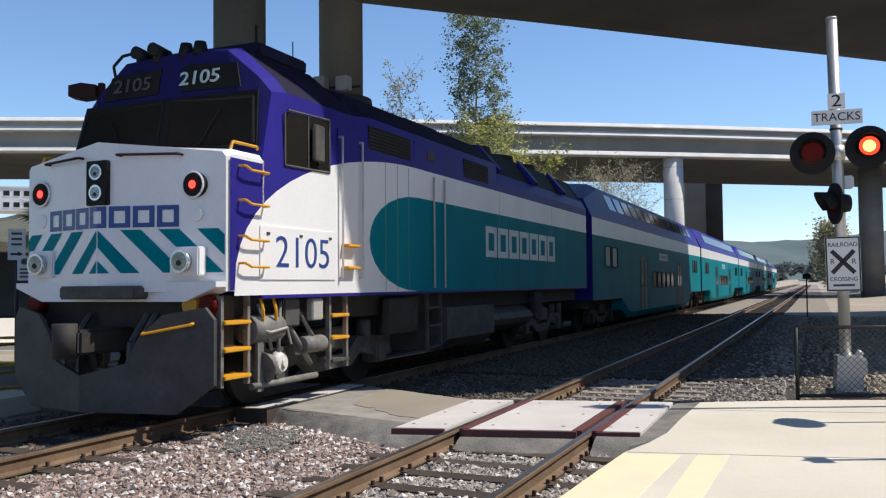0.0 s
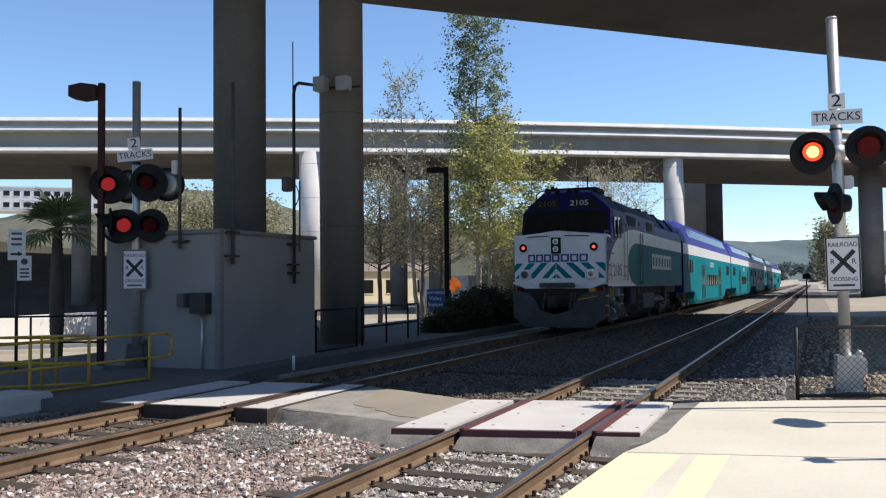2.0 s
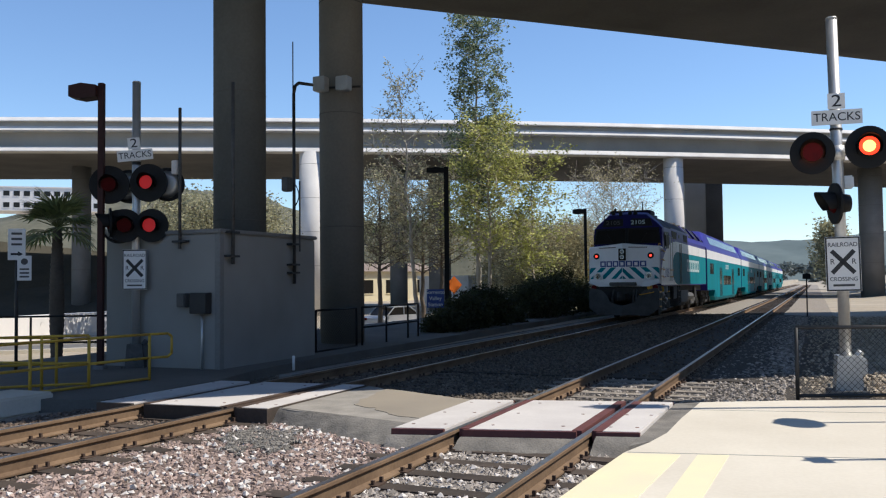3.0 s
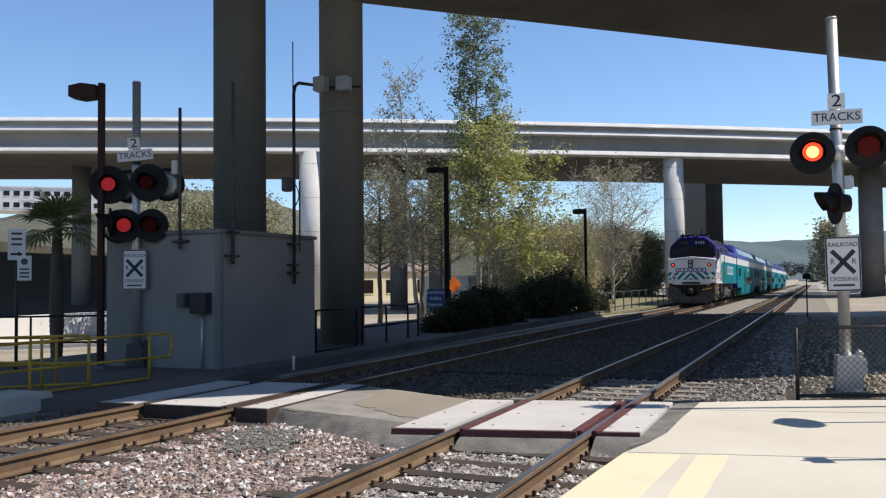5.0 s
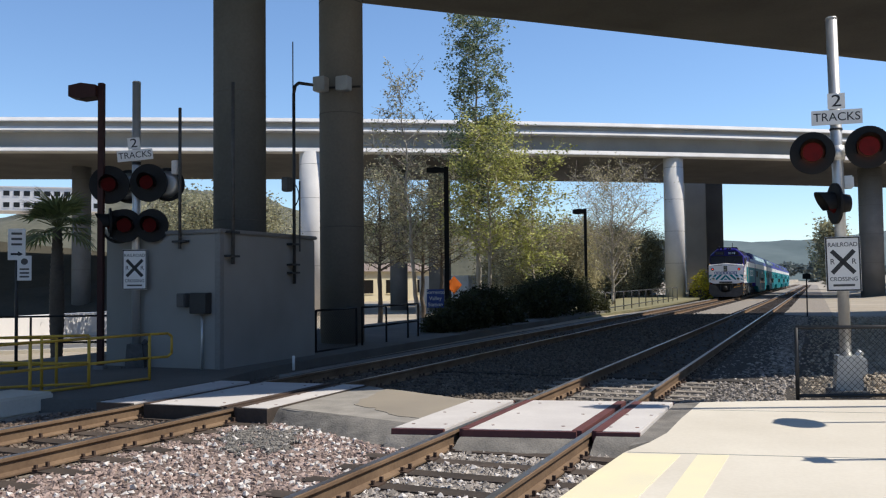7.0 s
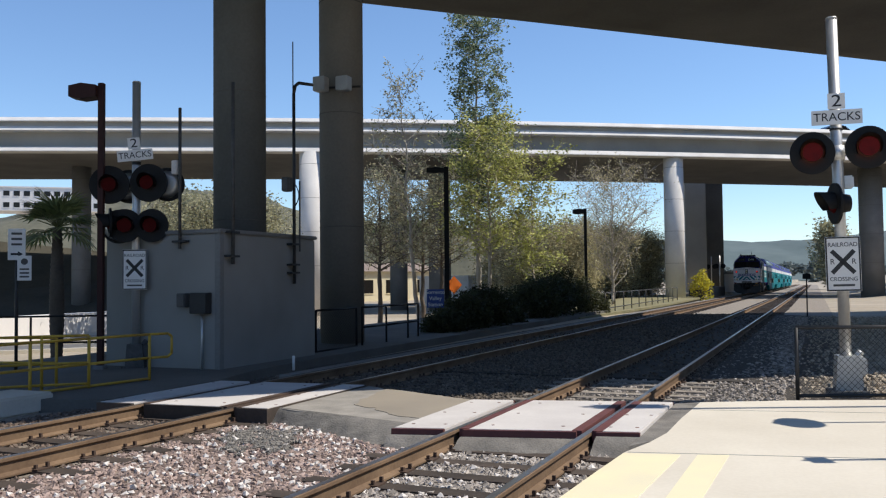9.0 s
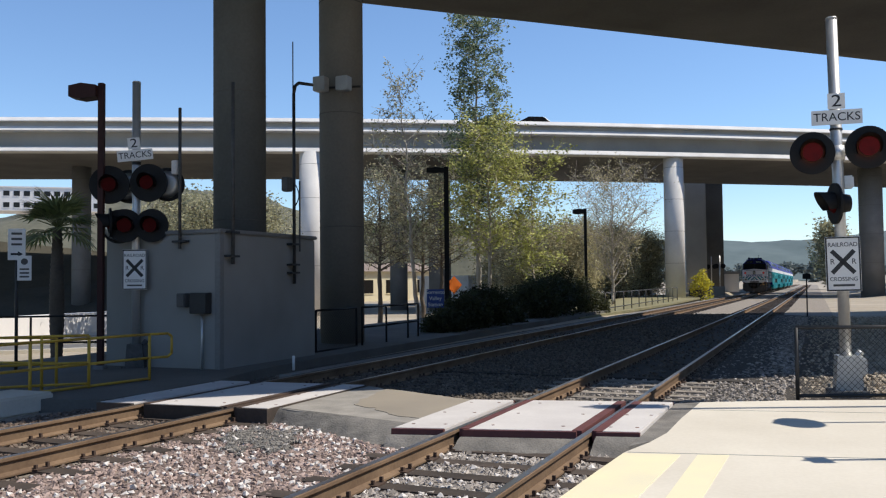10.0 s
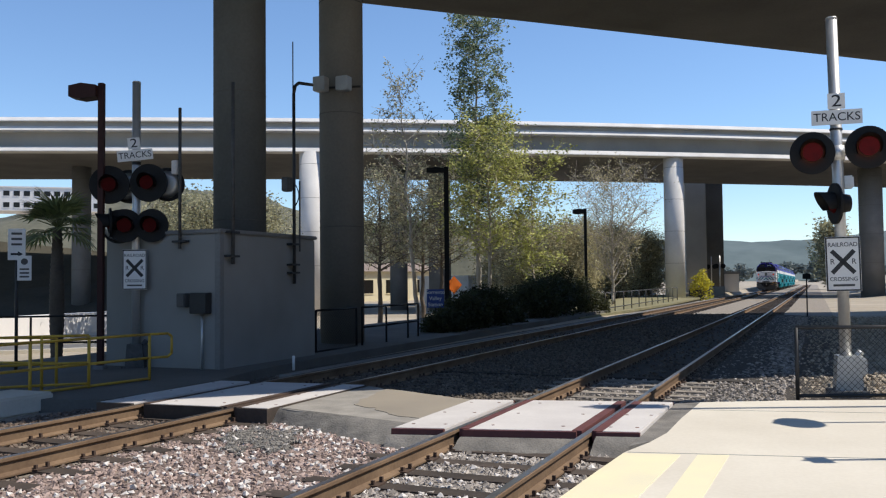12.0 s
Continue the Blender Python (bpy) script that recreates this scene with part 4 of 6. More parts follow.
    for s in (-1, 1):
        for p, q, r0, r1 in (((1.3, 0.9, 1.0), (1.3, 1.5, 1.0), 0.17, 0.17), ((1.36, 1.12, 0.55), (1.36, 1.32, 0.6), 0.2, 0.1), ((1.3, 1.6, 1.2), (1.36, 2.2, 0.5), 0.035, 0.035), ((1.3, 1.9, 1.3), (1.36, 2.4, 0.7), 0.03, 0.03),
                             ((1.4, 1.0, 1.3), (1.42, 1.25, 0.75), 0.022, 0.022), ((1.4, 1.45, 1.32), (1.4, 1.4, 0.5), 0.025, 0.025), ((1.38, 0.9, 0.35), (1.38, 2.3, 0.35), 0.04, 0.04), ((1.34, 2.0, 0.75), (1.34, 2.5, 0.75), 0.11, 0.11)):
            bm = B()
            rod(bm, (s * p[0], p[1], p[2]), (s * q[0], q[1], q[2]), r0, r1, n=12)
            part("brake_rod" if r0 < 0.05 else "air_cylinder", bm, GEAR, lo)
        bm = B()
        box(bm, *sorted((s * 1.1, s * 1.4)), 1.55, 1.9, 1.0, 1.35, 0.02)
        part("equipment_box", bm, UNDERG, lo)
        bm = B()
        rod(bm, (s * 1.38, 1.42, 0.58), (s * 1.47, 1.42, 0.58), 0.15, 0.10, n=18)
        rod(bm, (s * 1.47, 1.42, 0.58), (s * 1.50, 1.42, 0.58), 0.045, n=10)
        part("axle_cap", bm, CONC_LIGHT, lo, "pale round axle cap")
        bm = B()
        prism(bm, [(1.0, 0.28), (1.12, 0.28), (1.12, 0.95), (1.32, 1.02), (1.32, 1.10), (1.0, 1.05)], "x", *sorted((s * 1.36, s * 1.40)))
        part("pedestal", bm, GEAR, lo)
        bm = B()
        tube(bm, [(s * 1.42, 0.95, 1.02), (s * 1.47, 1.15, 0.96), (s * 1.47, 1.5, 1.0), (s * 1.45, 1.62, 0.8)], 0.018, 6)
        part("air_pipe", bm, CONC_MID, lo)
        bm = B()
        box(bm, *sorted((s * 1.36, s * 1.46)), 2.1, 2.36, 1.06, 1.34, 0.015)
        part("grey_box", bm, CONC_MID, lo, "pale grey equipment box")
        for y in (1.02, 1.28):
            bm = B()
            tube(bm, [(s * 1.42, y, 1.36), (s * 1.46, y, 1.22), (s * 1.44, y + 0.03, 1.1)], 0.02, 6)
            part("release_handle", bm, GRAB, lo)
        bm = B()
        box(bm, *sorted((s * 1.3, s * 1.42)), 4.3, 5.4, 0.75, 1.3, 0.03)
        part("equipment_box", bm, UNDER, lo)
        bm = B()
        box(bm, *sorted((s * 1.3, s * 1.42)), 11.75, 12.3, 0.7, 1.3, 0.03)
        part("equipment_box", bm, UNDER, lo)
    for y in (3.2, 13.3):
        truck_frame(lo, y, 2.74, 0.5, UNDERG)
        for u in (-1.37, 1.37):
            wheels.append(wheelset(lo, y + u))
    bm = B()
    box(bm, -0.45, 0.45, 16.35, 16.75, 1.3, 3.4, 0.05)
    part("gangway", bm, BLACK, lo)
    bm = B()
    for s in (-1, 1):
        box(bm, *sorted((s * 0.6, s * 1.46)), 16.36, 16.4, 1.45, 2.6)
    part("rear_stripes", bm, GRAB, lo)
    return lo, wheels


CL = 25.35


def coach():
    co = thing("passenger_coach", "bi-level violet, white and teal passenger coach", "railway coach", group="coaches of the train")
    wheels = []
    up = [(SX, 3.42), (1.40, 3.75), (1.10, 4.45), (0.8, 4.62), (0, 4.68)]
    dn = [(SX, 3.42), (1.46, 3.5), (1.25, 3.95), (0.85, 4.02), (0, 4.06)]
    bm = B()
    loop_skin(bm, [mirror_ring([(SX - 0.002, 1.0), *dn], 0.0), mirror_ring([(SX, 1.0), *dn], 0.15), mirror_ring([(SX, 1.0), *up], 2.3), mirror_ring([(SX, 1.0), *up], CL - 2.3), mirror_ring([(SX, 1.0), *dn], CL - 0.15), mirror_ring([(SX - 0.002, 1.0), *dn], CL)])
    part("shell", bm, PURPLE, co, "violet blue upper body and roof")
    bm = B()
    loop_skin(bm, [mirror_ring([(1.42, 0.62), (SX - 0.01, 0.9), (SX - 0.01, 1.05)], 4.2), mirror_ring([(1.40, 0.32), (SX - 0.01, 0.5), (SX - 0.01, 1.05)], 5.4), mirror_ring([(1.40, 0.32), (SX - 0.01, 0.5), (SX - 0.01, 1.05)], CL - 5.4), mirror_ring([(1.42, 0.62), (SX - 0.01, 0.9), (SX - 0.01, 1.05)], CL - 4.2)])
    part("lower_deck", bm, TEAL, co)
    for s in (-1, 1):
        bm = B()
        side_panel(bm, [(0.0, 1.02), (3.9, 1.02), (5.4, 0.5), (CL - 5.4, 0.5), (CL - 3.9, 1.02), (CL, 1.02), (CL, 2.90), (0.0, 2.90)], s * (SX + 0.0005), s * (SX + 0.004))
        tb = part("teal_side", bm, TEAL, co, "teal lower side")
        bm = B()
        side_panel(bm, [(0.0, 2.90), (CL, 2.90), (CL, 3.41), (0.0, 3.41)], s * (SX + 0.0005), s * (SX + 0.005))
        part("white_stripe", bm, WHITE, co, "white stripe along the side")
        for y in (8.1, CL - 8.1):
            bm = B()
            side_panel(bm, [(y - 0.72, 0.55), (y + 0.72, 0.55), (y + 0.72, 2.45), (y - 0.72, 2.45)], s * (SX - 0.02), s * (SX + 0.0065))
            d = part("door", bm, DOOR_TEAL, co, "dark teal double door")
            bm = B()
            for u in (-0.74, 0.0, 0.74):
                box(bm, *sorted((s * (SX + 0.006), s * (SX + 0.014))), y + u - 0.03, y + u + 0.03, 0.55, 2.48)
            part("door_seal", bm, BLACK, d)
            for u in (-0.36, 0.36):
                bm = B()
                side_panel(bm, [(y + u - 0.18, 1.35), (y + u + 0.18, 1.35), (y + u + 0.18, 2.25), (y + u - 0.18, 2.25)], s * (SX + 0.0065), s * (SX + 0.009))
                part("door_pane", bm, GLASS, d)
        lows = [(2.0, 2.0, 0.8), (3.0, 2.0, 0.8), (CL - 2.0, 2.0, 0.8), (CL - 3.0, 2.0, 0.8)] + [(10.35 + 1.16 * i, 1.30, 0.92) for i in range(5)]
        for y, z, w in lows:
            bm = B()
            side_panel(bm, [(y - w / 2, z), (y + w / 2, z), (y + w / 2, z + 0.62), (y - w / 2, z + 0.62)], s * (SX - 0.02), s * (SX + 0.007))
            wn_ = part("window", bm, GLASS, co, "dark coach window")
            bm = B()
            for a, b in (((y - w / 2, z), (y + w / 2, z)), ((y + w / 2, z), (y + w / 2, z + 0.62)), ((y + w / 2, z + 0.62), (y - w / 2, z + 0.62)), ((y - w / 2, z + 0.62), (y - w / 2, z))):
                rod(bm, (s * (SX + 0.006), *a), (s * (SX + 0.006), *b), 0.02, n=4)
            part("window_frame", bm, BLACK, wn_)
        for i in range(15):
            y = 3.4 + i * 1.32
            bm = B()
            q = [(1.375, y - 0.5, 3.83), (1.375, y + 0.5, 3.83), (1.16, y + 0.5, 4.32), (1.16, y - 0.5, 4.32)]
            poly(bm, [(s * (x + 0.012), yy, z) for x, yy, z in q])
            poly(bm, [(s * (x - 0.03), yy, z - 0.02) for x, yy, z in q])
            part("window", bm, GLASS, co, "dark upper-deck window")
        emblem(co, PALE_LET, lambda u, v, s=s: (s * (SX + 0.006), CL / 2 + s * u, 2.55 + v), 2.2, 0.28)
    for e, sg in ((0, -1), (CL, 1)):
        bm = B()
        box(bm, -0.5, 0.5, *sorted((e, e + sg * 0.28)), 1.2, 3.3, 0.04)
        part("gangway", bm, BLACK, co)
    for y in (2.7, CL - 2.7):
        truck_frame(co, y, 2.5, 0.44, UNDER)
        for u in (-1.25, 1.25):
            wheels.append(wheelset(co, y + u, 0.44))
    bm = B()
    box(bm, -1.1, 1.1, 0.2, CL - 0.2, 0.75, 1.0)
    box(bm, -0.15, 0.15, -0.3, CL + 0.3, 0.75, 0.95)
    part("underframe", bm, UNDER, co)
    return co


LOCO, LOCO_WHEELS = locomotive()
COACHES = [coach()]
for _ in range(4):
    COACHES.append(copy_thing(COACHES[0], Matrix.Identity(4)))


# ---- foliage ----
def leaves_mesh(name, pts, size, material, rng, flat=0.5):
    """Many small leaf quads, each turned at random, as one mesh."""
    n = len(pts)
    c = np.array(pts)
    u = rng.normal(size=(n, 3))
    u[:, 2] *= flat
    u /= np.linalg.norm(u, axis=1)[:, None]
    w = rng.normal(size=(n, 3))
    v = np.cross(u, w)
    v /= np.linalg.norm(v, axis=1)[:, None]
    s = (size * rng.uniform(0.55, 1.3, n))[:, None]
    a, b = u * s, v * s * 0.62
    co = np.stack([c - a, c + b * 0.9 - a * 0.1, c + a, c - b * 0.9 - a * 0.1], 1).reshape(-1, 3)
    me = bpy.data.meshes.new(name)
    me.from_pydata(co.tolist(), [], [(4 * i, 4 * i + 1, 4 * i + 2, 4 * i + 3) for i in range(n)])
    me.materials.append(material)
    return me


def tree(name, label, x, y, height, trunk_r, shape, leaf, bark, seed, n_limbs=34, per=60, size=0.12, first=0.25, lean=0.0, twig=True, tip=1.0, spread=0.32, z0=-0.24, rise=0.5):
    """A tapered wandering trunk, limbs that follow an outline shape(h) of crown radius over height, twigs, and leaves round the twigs."""
    rng = np.random.default_rng(seed)
    at = thing(name, label, "tree", pose(x, y, z0))
    bm = B()
    pts = [Vector((0, 0, 0))]
    steps = 12
    for i in range(1, steps + 1):
        h = height * i / steps
        pts.append(Vector((lean * h / height + rng.normal() * 0.05 * height / 12, rng.normal() * 0.05 * height / 12, h)))
    rad = [trunk_r * (1 - 0.93 * (i / steps) ** 0.8) for i in range(steps + 1)]
    for i in range(steps):
        rod(bm, pts[i], pts[i + 1], rad[i], rad[i + 1], n=8, caps=i == 0)
    cloud = []

    def on_trunk(f):
        k = min(int(f * steps), steps - 1)
        return pts[k].lerp(pts[k + 1], f * steps - k), rad[k]
    for i in range(n_limbs):
        f = first + (0.985 - first) * ((i + rng.uniform(0, 1)) / n_limbs)
        p, r = on_trunk(f)
        ang = i * 2.4 + rng.normal() * 0.5
        reach = shape(f) * rng.uniform(0.6, 1.1)
        d = Vector((math.cos(ang), math.sin(ang), rise + rng.normal() * 0.2))
        q = p + d.normalized() * reach * 0.55 + Vector((0, 0, rng.normal() * 0.1))
        e = p + Vector((math.cos(ang + rng.normal() * 0.2), math.sin(ang), (rise + 0.1) * 0.9)).normalized() * reach
        rod(bm, p, q, max(0.4 * r, 0.015), max(0.22 * r, 0.01), n=5, caps=False)
        rod(bm, q, e, max(0.22 * r, 0.01), 0.006, n=4, caps=False)
        nt = max(2, int(reach * 3.4)) if twig else 2
        for j in range(nt):
            g = rng.uniform(0.25, 1.0)
            b0 = p.lerp(q, g * 2) if g < 0.5 else q.lerp(e, g * 2 - 1)
            tw = Vector(rng.normal(size=3)) * 0.3 * reach ** 0.5 + Vector((0, 0, 0.14))
            b1 = b0 + tw
            rod(bm, b0, b1, 0.017, 0.006, n=3, caps=False)
            m = int(per * rng.uniform(0.3, 1.5) / nt * 3)
            for _ in range(m):
                cloud.append(tuple(b0.lerp(b1, rng.uniform(0.2, 1.15)) + Vector(rng.normal(size=3)) * spread * tip))
    part("trunk", bm, bark, at)
    if cloud:
        me = leaves_mesh("crown", cloud, size, leaf, rng)
        o = new("crown", me)
        o.parent = at
    return at


def shrub(name, label, x, y, rx, ry, h, leaf, seed, n=2600, size=0.09, z0=-0.2):
    rng = np.random.default_rng(seed)
    at = thing(name, label, "shrub", pose(x, y, z0))
    bm = B()
    lumps = []
    for i in range(12):
        a = i * 2.4
        k = math.sqrt((i + 0.5) / 12)
        lumps.append((rx * 0.72 * k * math.cos(a), ry * 0.72 * k * math.sin(a), h * (0.80 - 0.42 * k) * rng.uniform(0.85, 1.1), min(rx, ry) * rng.uniform(0.36, 0.5)))
        rod(bm, (0.1 * math.cos(a), 0.1 * math.sin(a), 0), lumps[-1][:3], 0.035, 0.01, n=5, caps=False)
    part("stems", bm, BARK_D, at)
    cloud = []
    for i in range(n):
        lx, ly, lz, r = lumps[rng.integers(len(lumps))]
        v = rng.normal(size=3)
        v /= np.linalg.norm(v)
        v *= r * rng.uniform(0.45, 1.08) * (1 + 0.15 * rng.normal())
        cloud.append((lx + v[0], ly + v[1], max(0.03, lz + v[2] * 0.95)))
    for i in range(n // 3):
        a = rng.uniform(0, 6.283)
        k = math.sqrt(rng.uniform(0, 1))
        cloud.append((rx * 0.95 * k * math.cos(a), ry * 0.95 * k * math.sin(a), rng.uniform(0, 0.5) * h))
    o = new("foliage", leaves_mesh("foliage", cloud, size, leaf, rng))
    o.parent = at
    return at


# ---- equipment building, its pipes and boxes ----
def equipment_building():
    eb = thing("equipment_building", "grey stuccoed equipment building with conduits on its wall", "building", pose(-10.07, 13.16, -0.1))
    bm = B()
    box(bm, -2.75, 0, 0, 3.36, 0, 2.58, 0.025)
    part("wall_block", bm, STUCCO, eb)
    bm = B()
    box(bm, -2.79, 0.04, -0.04, 3.40, 2.58, 2.66, 0.02)
    part("roof_cap", bm, CONC, eb)
    bm = B()
    box(bm, -0.11, 0.016, -0.016, 0.11, 0, 2.575, 0.008)
    part("corner_trim", bm, CONC, eb)
    for x, w, z0, z1, m in ((-0.38, 0.40, 1.08, 1.47, STEEL_DARK), (-0.78, 0.2, 1.2, 1.46, UNDERG)):
        bm = B()
        box(bm, x - w / 2, x + w / 2, -0.16, 0.0, z0, z1, 0.012)
        bx = part("wall_box", bm, m, eb, "grey metal junction box")
        bm = B()
        box(bm, x - w / 2 + 0.02, x + w / 2 - 0.02, -0.172, -0.162, z0 + 0.02, z1 - 0.02)
        part("cover", bm, m, bx)
    bm = B()
    rod(bm, (-0.35, -0.07, 0.02), (-0.35, -0.07, 1.08), 0.025, n=8)
    part("conduit", bm, GALV, eb, "pale vertical conduit")
    for x, z0, z1 in ((-0.86, 2.3, 4.98),):
        bm = B()
        rod(bm, (x, -0.08, z0), (x, -0.08, z1), 0.03, n=8)
        c = part("conduit", bm, UNDERG, eb, "grey riser pipe above the roof")
        bm = B()
        box(bm, x - 0.16, x + 0.16, -0.12, -0.0, 2.42, 2.46)
        part("bracket", bm, STEEL_DARK, c)
        bm = B()
        box(bm, x - 0.16, x - 0.04, -0.14, -0.02, 3.72, 3.98, 0.01)
        part("pipe_box", bm, CONC_LIGHT, c)
    # pipes on the track side
    for y, z0, z1 in ((0.28, 2.0, 5.45), (2.38, 1.62, 5.4)):
        bm = B()
        if y < 1:
            rod(bm, (0.09, y, z0), (0.09, y, z1), 0.035, n=8)
        else:
            tube(bm, [(0.09, y, z0), (0.09, y, 5.65), (0.10, y + 0.04, 5.82), (0.13, y + 0.14, 5.9), (0.18, y + 0.6, 5.95)], 0.035, 8)
        c = part("conduit", bm, STEEL_DARK if y > 1 else UNDERG, eb, "riser pipe clamped to the wall")
        for z in ((2.15, 2.6) if y < 1 else (1.85, 2.02, 2.45)):
            bm = B()
            box(bm, 0.0, 0.14, y - 0.15, y + 0.15, z - 0.02, z + 0.02)
            part("bracket", bm, STEEL_DARK, c)
    bm = B()
    rod(bm, (0.09, 2.35, 5.6), (0.09, 2.35, 6.75), 0.014, n=6)
    part("aerial", bm, STEEL_DARK, eb)
    bm = B()
    box(bm, -0.05, 0.12, 2.1, 2.3, 3.55, 3.85, 0.02)
    part("meter_box", bm, UNDERG, eb)
    bm = B()
    for k in range(14):
        a, b = k * 0.45, (k + 1) * 0.45
        tube(bm, [(0.12, 2.4 + 0.12 * math.sin(a), 3.7 - 0.06 * k), (0.12, 2.4 + 0.12 * math.sin(b), 3.7 - 0.06 * (k + 1))], 0.012, 5)
    part("coiled_cable", bm, BLACK, eb)
    bm = B()
    rod(bm, (0.12, 2.55, 2.3), (0.12, 2.55, 3.8), 0.02, n=6)
    part("conduit", bm, UNDERG, eb)
    # two grey cabinets clamped to the column on a bracket arm
    col = thing("column_boxes", "two pale grey metal boxes strapped to the concrete column", "junction box", pose(-11.08, 19.37, 6.62))
    for dx, dy in ((-0.38, -0.17), (0.18, 0.02)):
        bm = B()
        box(bm, dx - 0.17, dx + 0.17, dy - 0.22, dy + 0.06, -0.17, 0.2, 0.02)
        part("box", bm, GALV, col)
    bm = B()
    rod(bm, (-0.45, 0.1, 0.0), (0.45, 0.35, 0.0), 0.03, n=6)
    part("strap", bm, STEEL_DARK, col)
    bm = B()
    rod(bm, (0, 0, 0), (0, 0, 0.27), 0.026, n=8)
    tagged(part("marker_post", bm, SIGNW), "short white plastic marker post beside the track", "marker post").matrix_basis = pose(-8.95, 13.9, -0.1)


equipment_building()


# ---- crossing signals ----
FLASH = []


def lamp(parent, x, z, turn, r=0.32, y=-0.16, side="", dim=False):
    """A round black backboard with a hooded red lens; turn: degrees about the mast."""
    m = pose(x, y, z, 0, 0, turn)
    bm = B()
    rod(bm, (0, 0.0, 0), (0, 0.025, 0), r, n=36)
    rod(bm, (0, -0.012, 0), (0, 0.0, 0), r, r, n=36)
    rod(bm, (0, 0.025, 0), (0, 0.2, 0), 0.15, 0.12, n=18)
    bm.transform(m)
    board = part("backboard", bm, BLACK, parent, "round black signal backboard")
    bm = B()
    n = 22
    for k in range(n):
        a, b = math.radians(-30 + 240 * k / n), math.radians(-30 + 240 * (k + 1) / n)

        def q(t, rr, yy):
            return (rr * math.cos(t), yy, rr * math.sin(t))
        depth = lambda t: -0.06 - 0.20 * max(0.0, math.sin(t) * 0.5 + 0.5)
        poly(bm, [q(a, 0.155, -0.01), q(b, 0.155, -0.01), q(b, 0.165, depth(b)), q(a, 0.165, depth(a))])
        poly(bm, [q(a, 0.162, -0.01), q(b, 0.162, -0.01), q(b, 0.172, depth(b)), q(a, 0.172, depth(a))])
    bm.transform(m)
    part("hood", bm, BLACK, board)
    if side:
        # the lens turns on its upright axle: one face glows, the other is dull red
        bm = B()
        rod(bm, (0, -0.006, 0), (0, 0.0, 0), 0.132, n=26)
        for f in bm.faces:
            f.material_index = 0 if all(v.co.y < -0.005 for v in f.verts) else 1
        k0 = len(bm.faces)
        rod(bm, (0, -0.009, 0), (0, -0.0065, 0), 0.082, n=22)
        bm.faces.ensure_lookup_table()
        for f in bm.faces[k0:]:
            f.material_index = 0 if dim else 2
        k1 = len(bm.faces)
        for i in range(26):
            a0, a1 = 2 * math.pi * i / 26, 2 * math.pi * (i + 1) / 26
            poly(bm, [(0.133 * math.cos(a0), -0.003, 0.133 * math.sin(a0)), (0.133 * math.cos(a1), -0.003, 0.133 * math.sin(a1)), (0.133 * math.cos(a1), -0.045, 0.133 * math.sin(a1)), (0.133 * math.cos(a0), -0.045, 0.133 * math.sin(a0))])
        bm.faces.ensure_lookup_table()
        for f in bm.faces[k1:]:
            f.material_index = 3
        me = finish("lens", bm, SIGDIM if dim else SIGGLOW)
        me.materials.append(RED_DARK if dim else RED_LENS)
        me.materials.append(SIGCORE)
        me.materials.append(BLACK)
        o = new("lens", me)
        o.parent = board
        o["label"] = "red signal lens"
        o.matrix_basis = m @ pose(0, -0.125, 0)
        bm = B()
        rod(bm, (0, -0.02, 0), (0, -0.01, 0), 0.15, n=20)
        bm.transform(m)
        part("reflector", bm, BLACK, board)
        FLASH.append((o, o.matrix_basis.copy(), side))
    else:
        bm = B()
        rod(bm, (0, -0.045, 0), (0, -0.01, 0), 0.11, 0.14, n=24)
        bm.transform(m)
        part("lens", bm, RED_DARK, board, "unlit dark red signal lens")


def crossbuck(parent, z, y, tilt=0.0, turn=0.0):
    """The small 2 TRACKS sign."""
    def place(dz, dx=0.0, fwd=0.0):
        return pose(0, 0, z, 0, 0, turn) @ pose(0, y - fwd, 0, 0, tilt, 0) @ pose(dx, 0, dz)
    bm = B()
    box(bm, -0.335, 0.335, -0.004, 0.004, -0.105, 0.105, 0.003)
    bm.transform(place(0))
    p = part("tracks_plate", bm, SIGNW, parent, "white plate lettered TRACKS")
    words("lettering", "TRACKS", 0.168, SIGNK, p, place(0, 0, 0.006) @ pose(0, 0, 0, 90, 0, 0), 0.001, 1.0)
    bm = B()
    box(bm, -0.115, 0.115, -0.004, 0.004, -0.11, 0.115, 0.003)
    bm.transform(place(0.226))
    p = part("count_plate", bm, SIGNW, parent, "white plate with the figure 2")
    words("lettering", "2", 0.24, SIGNK, p, place(0.226, 0, 0.006) @ pose(0, 0, 0, 90, 0, 0), 0.001, 1.2)


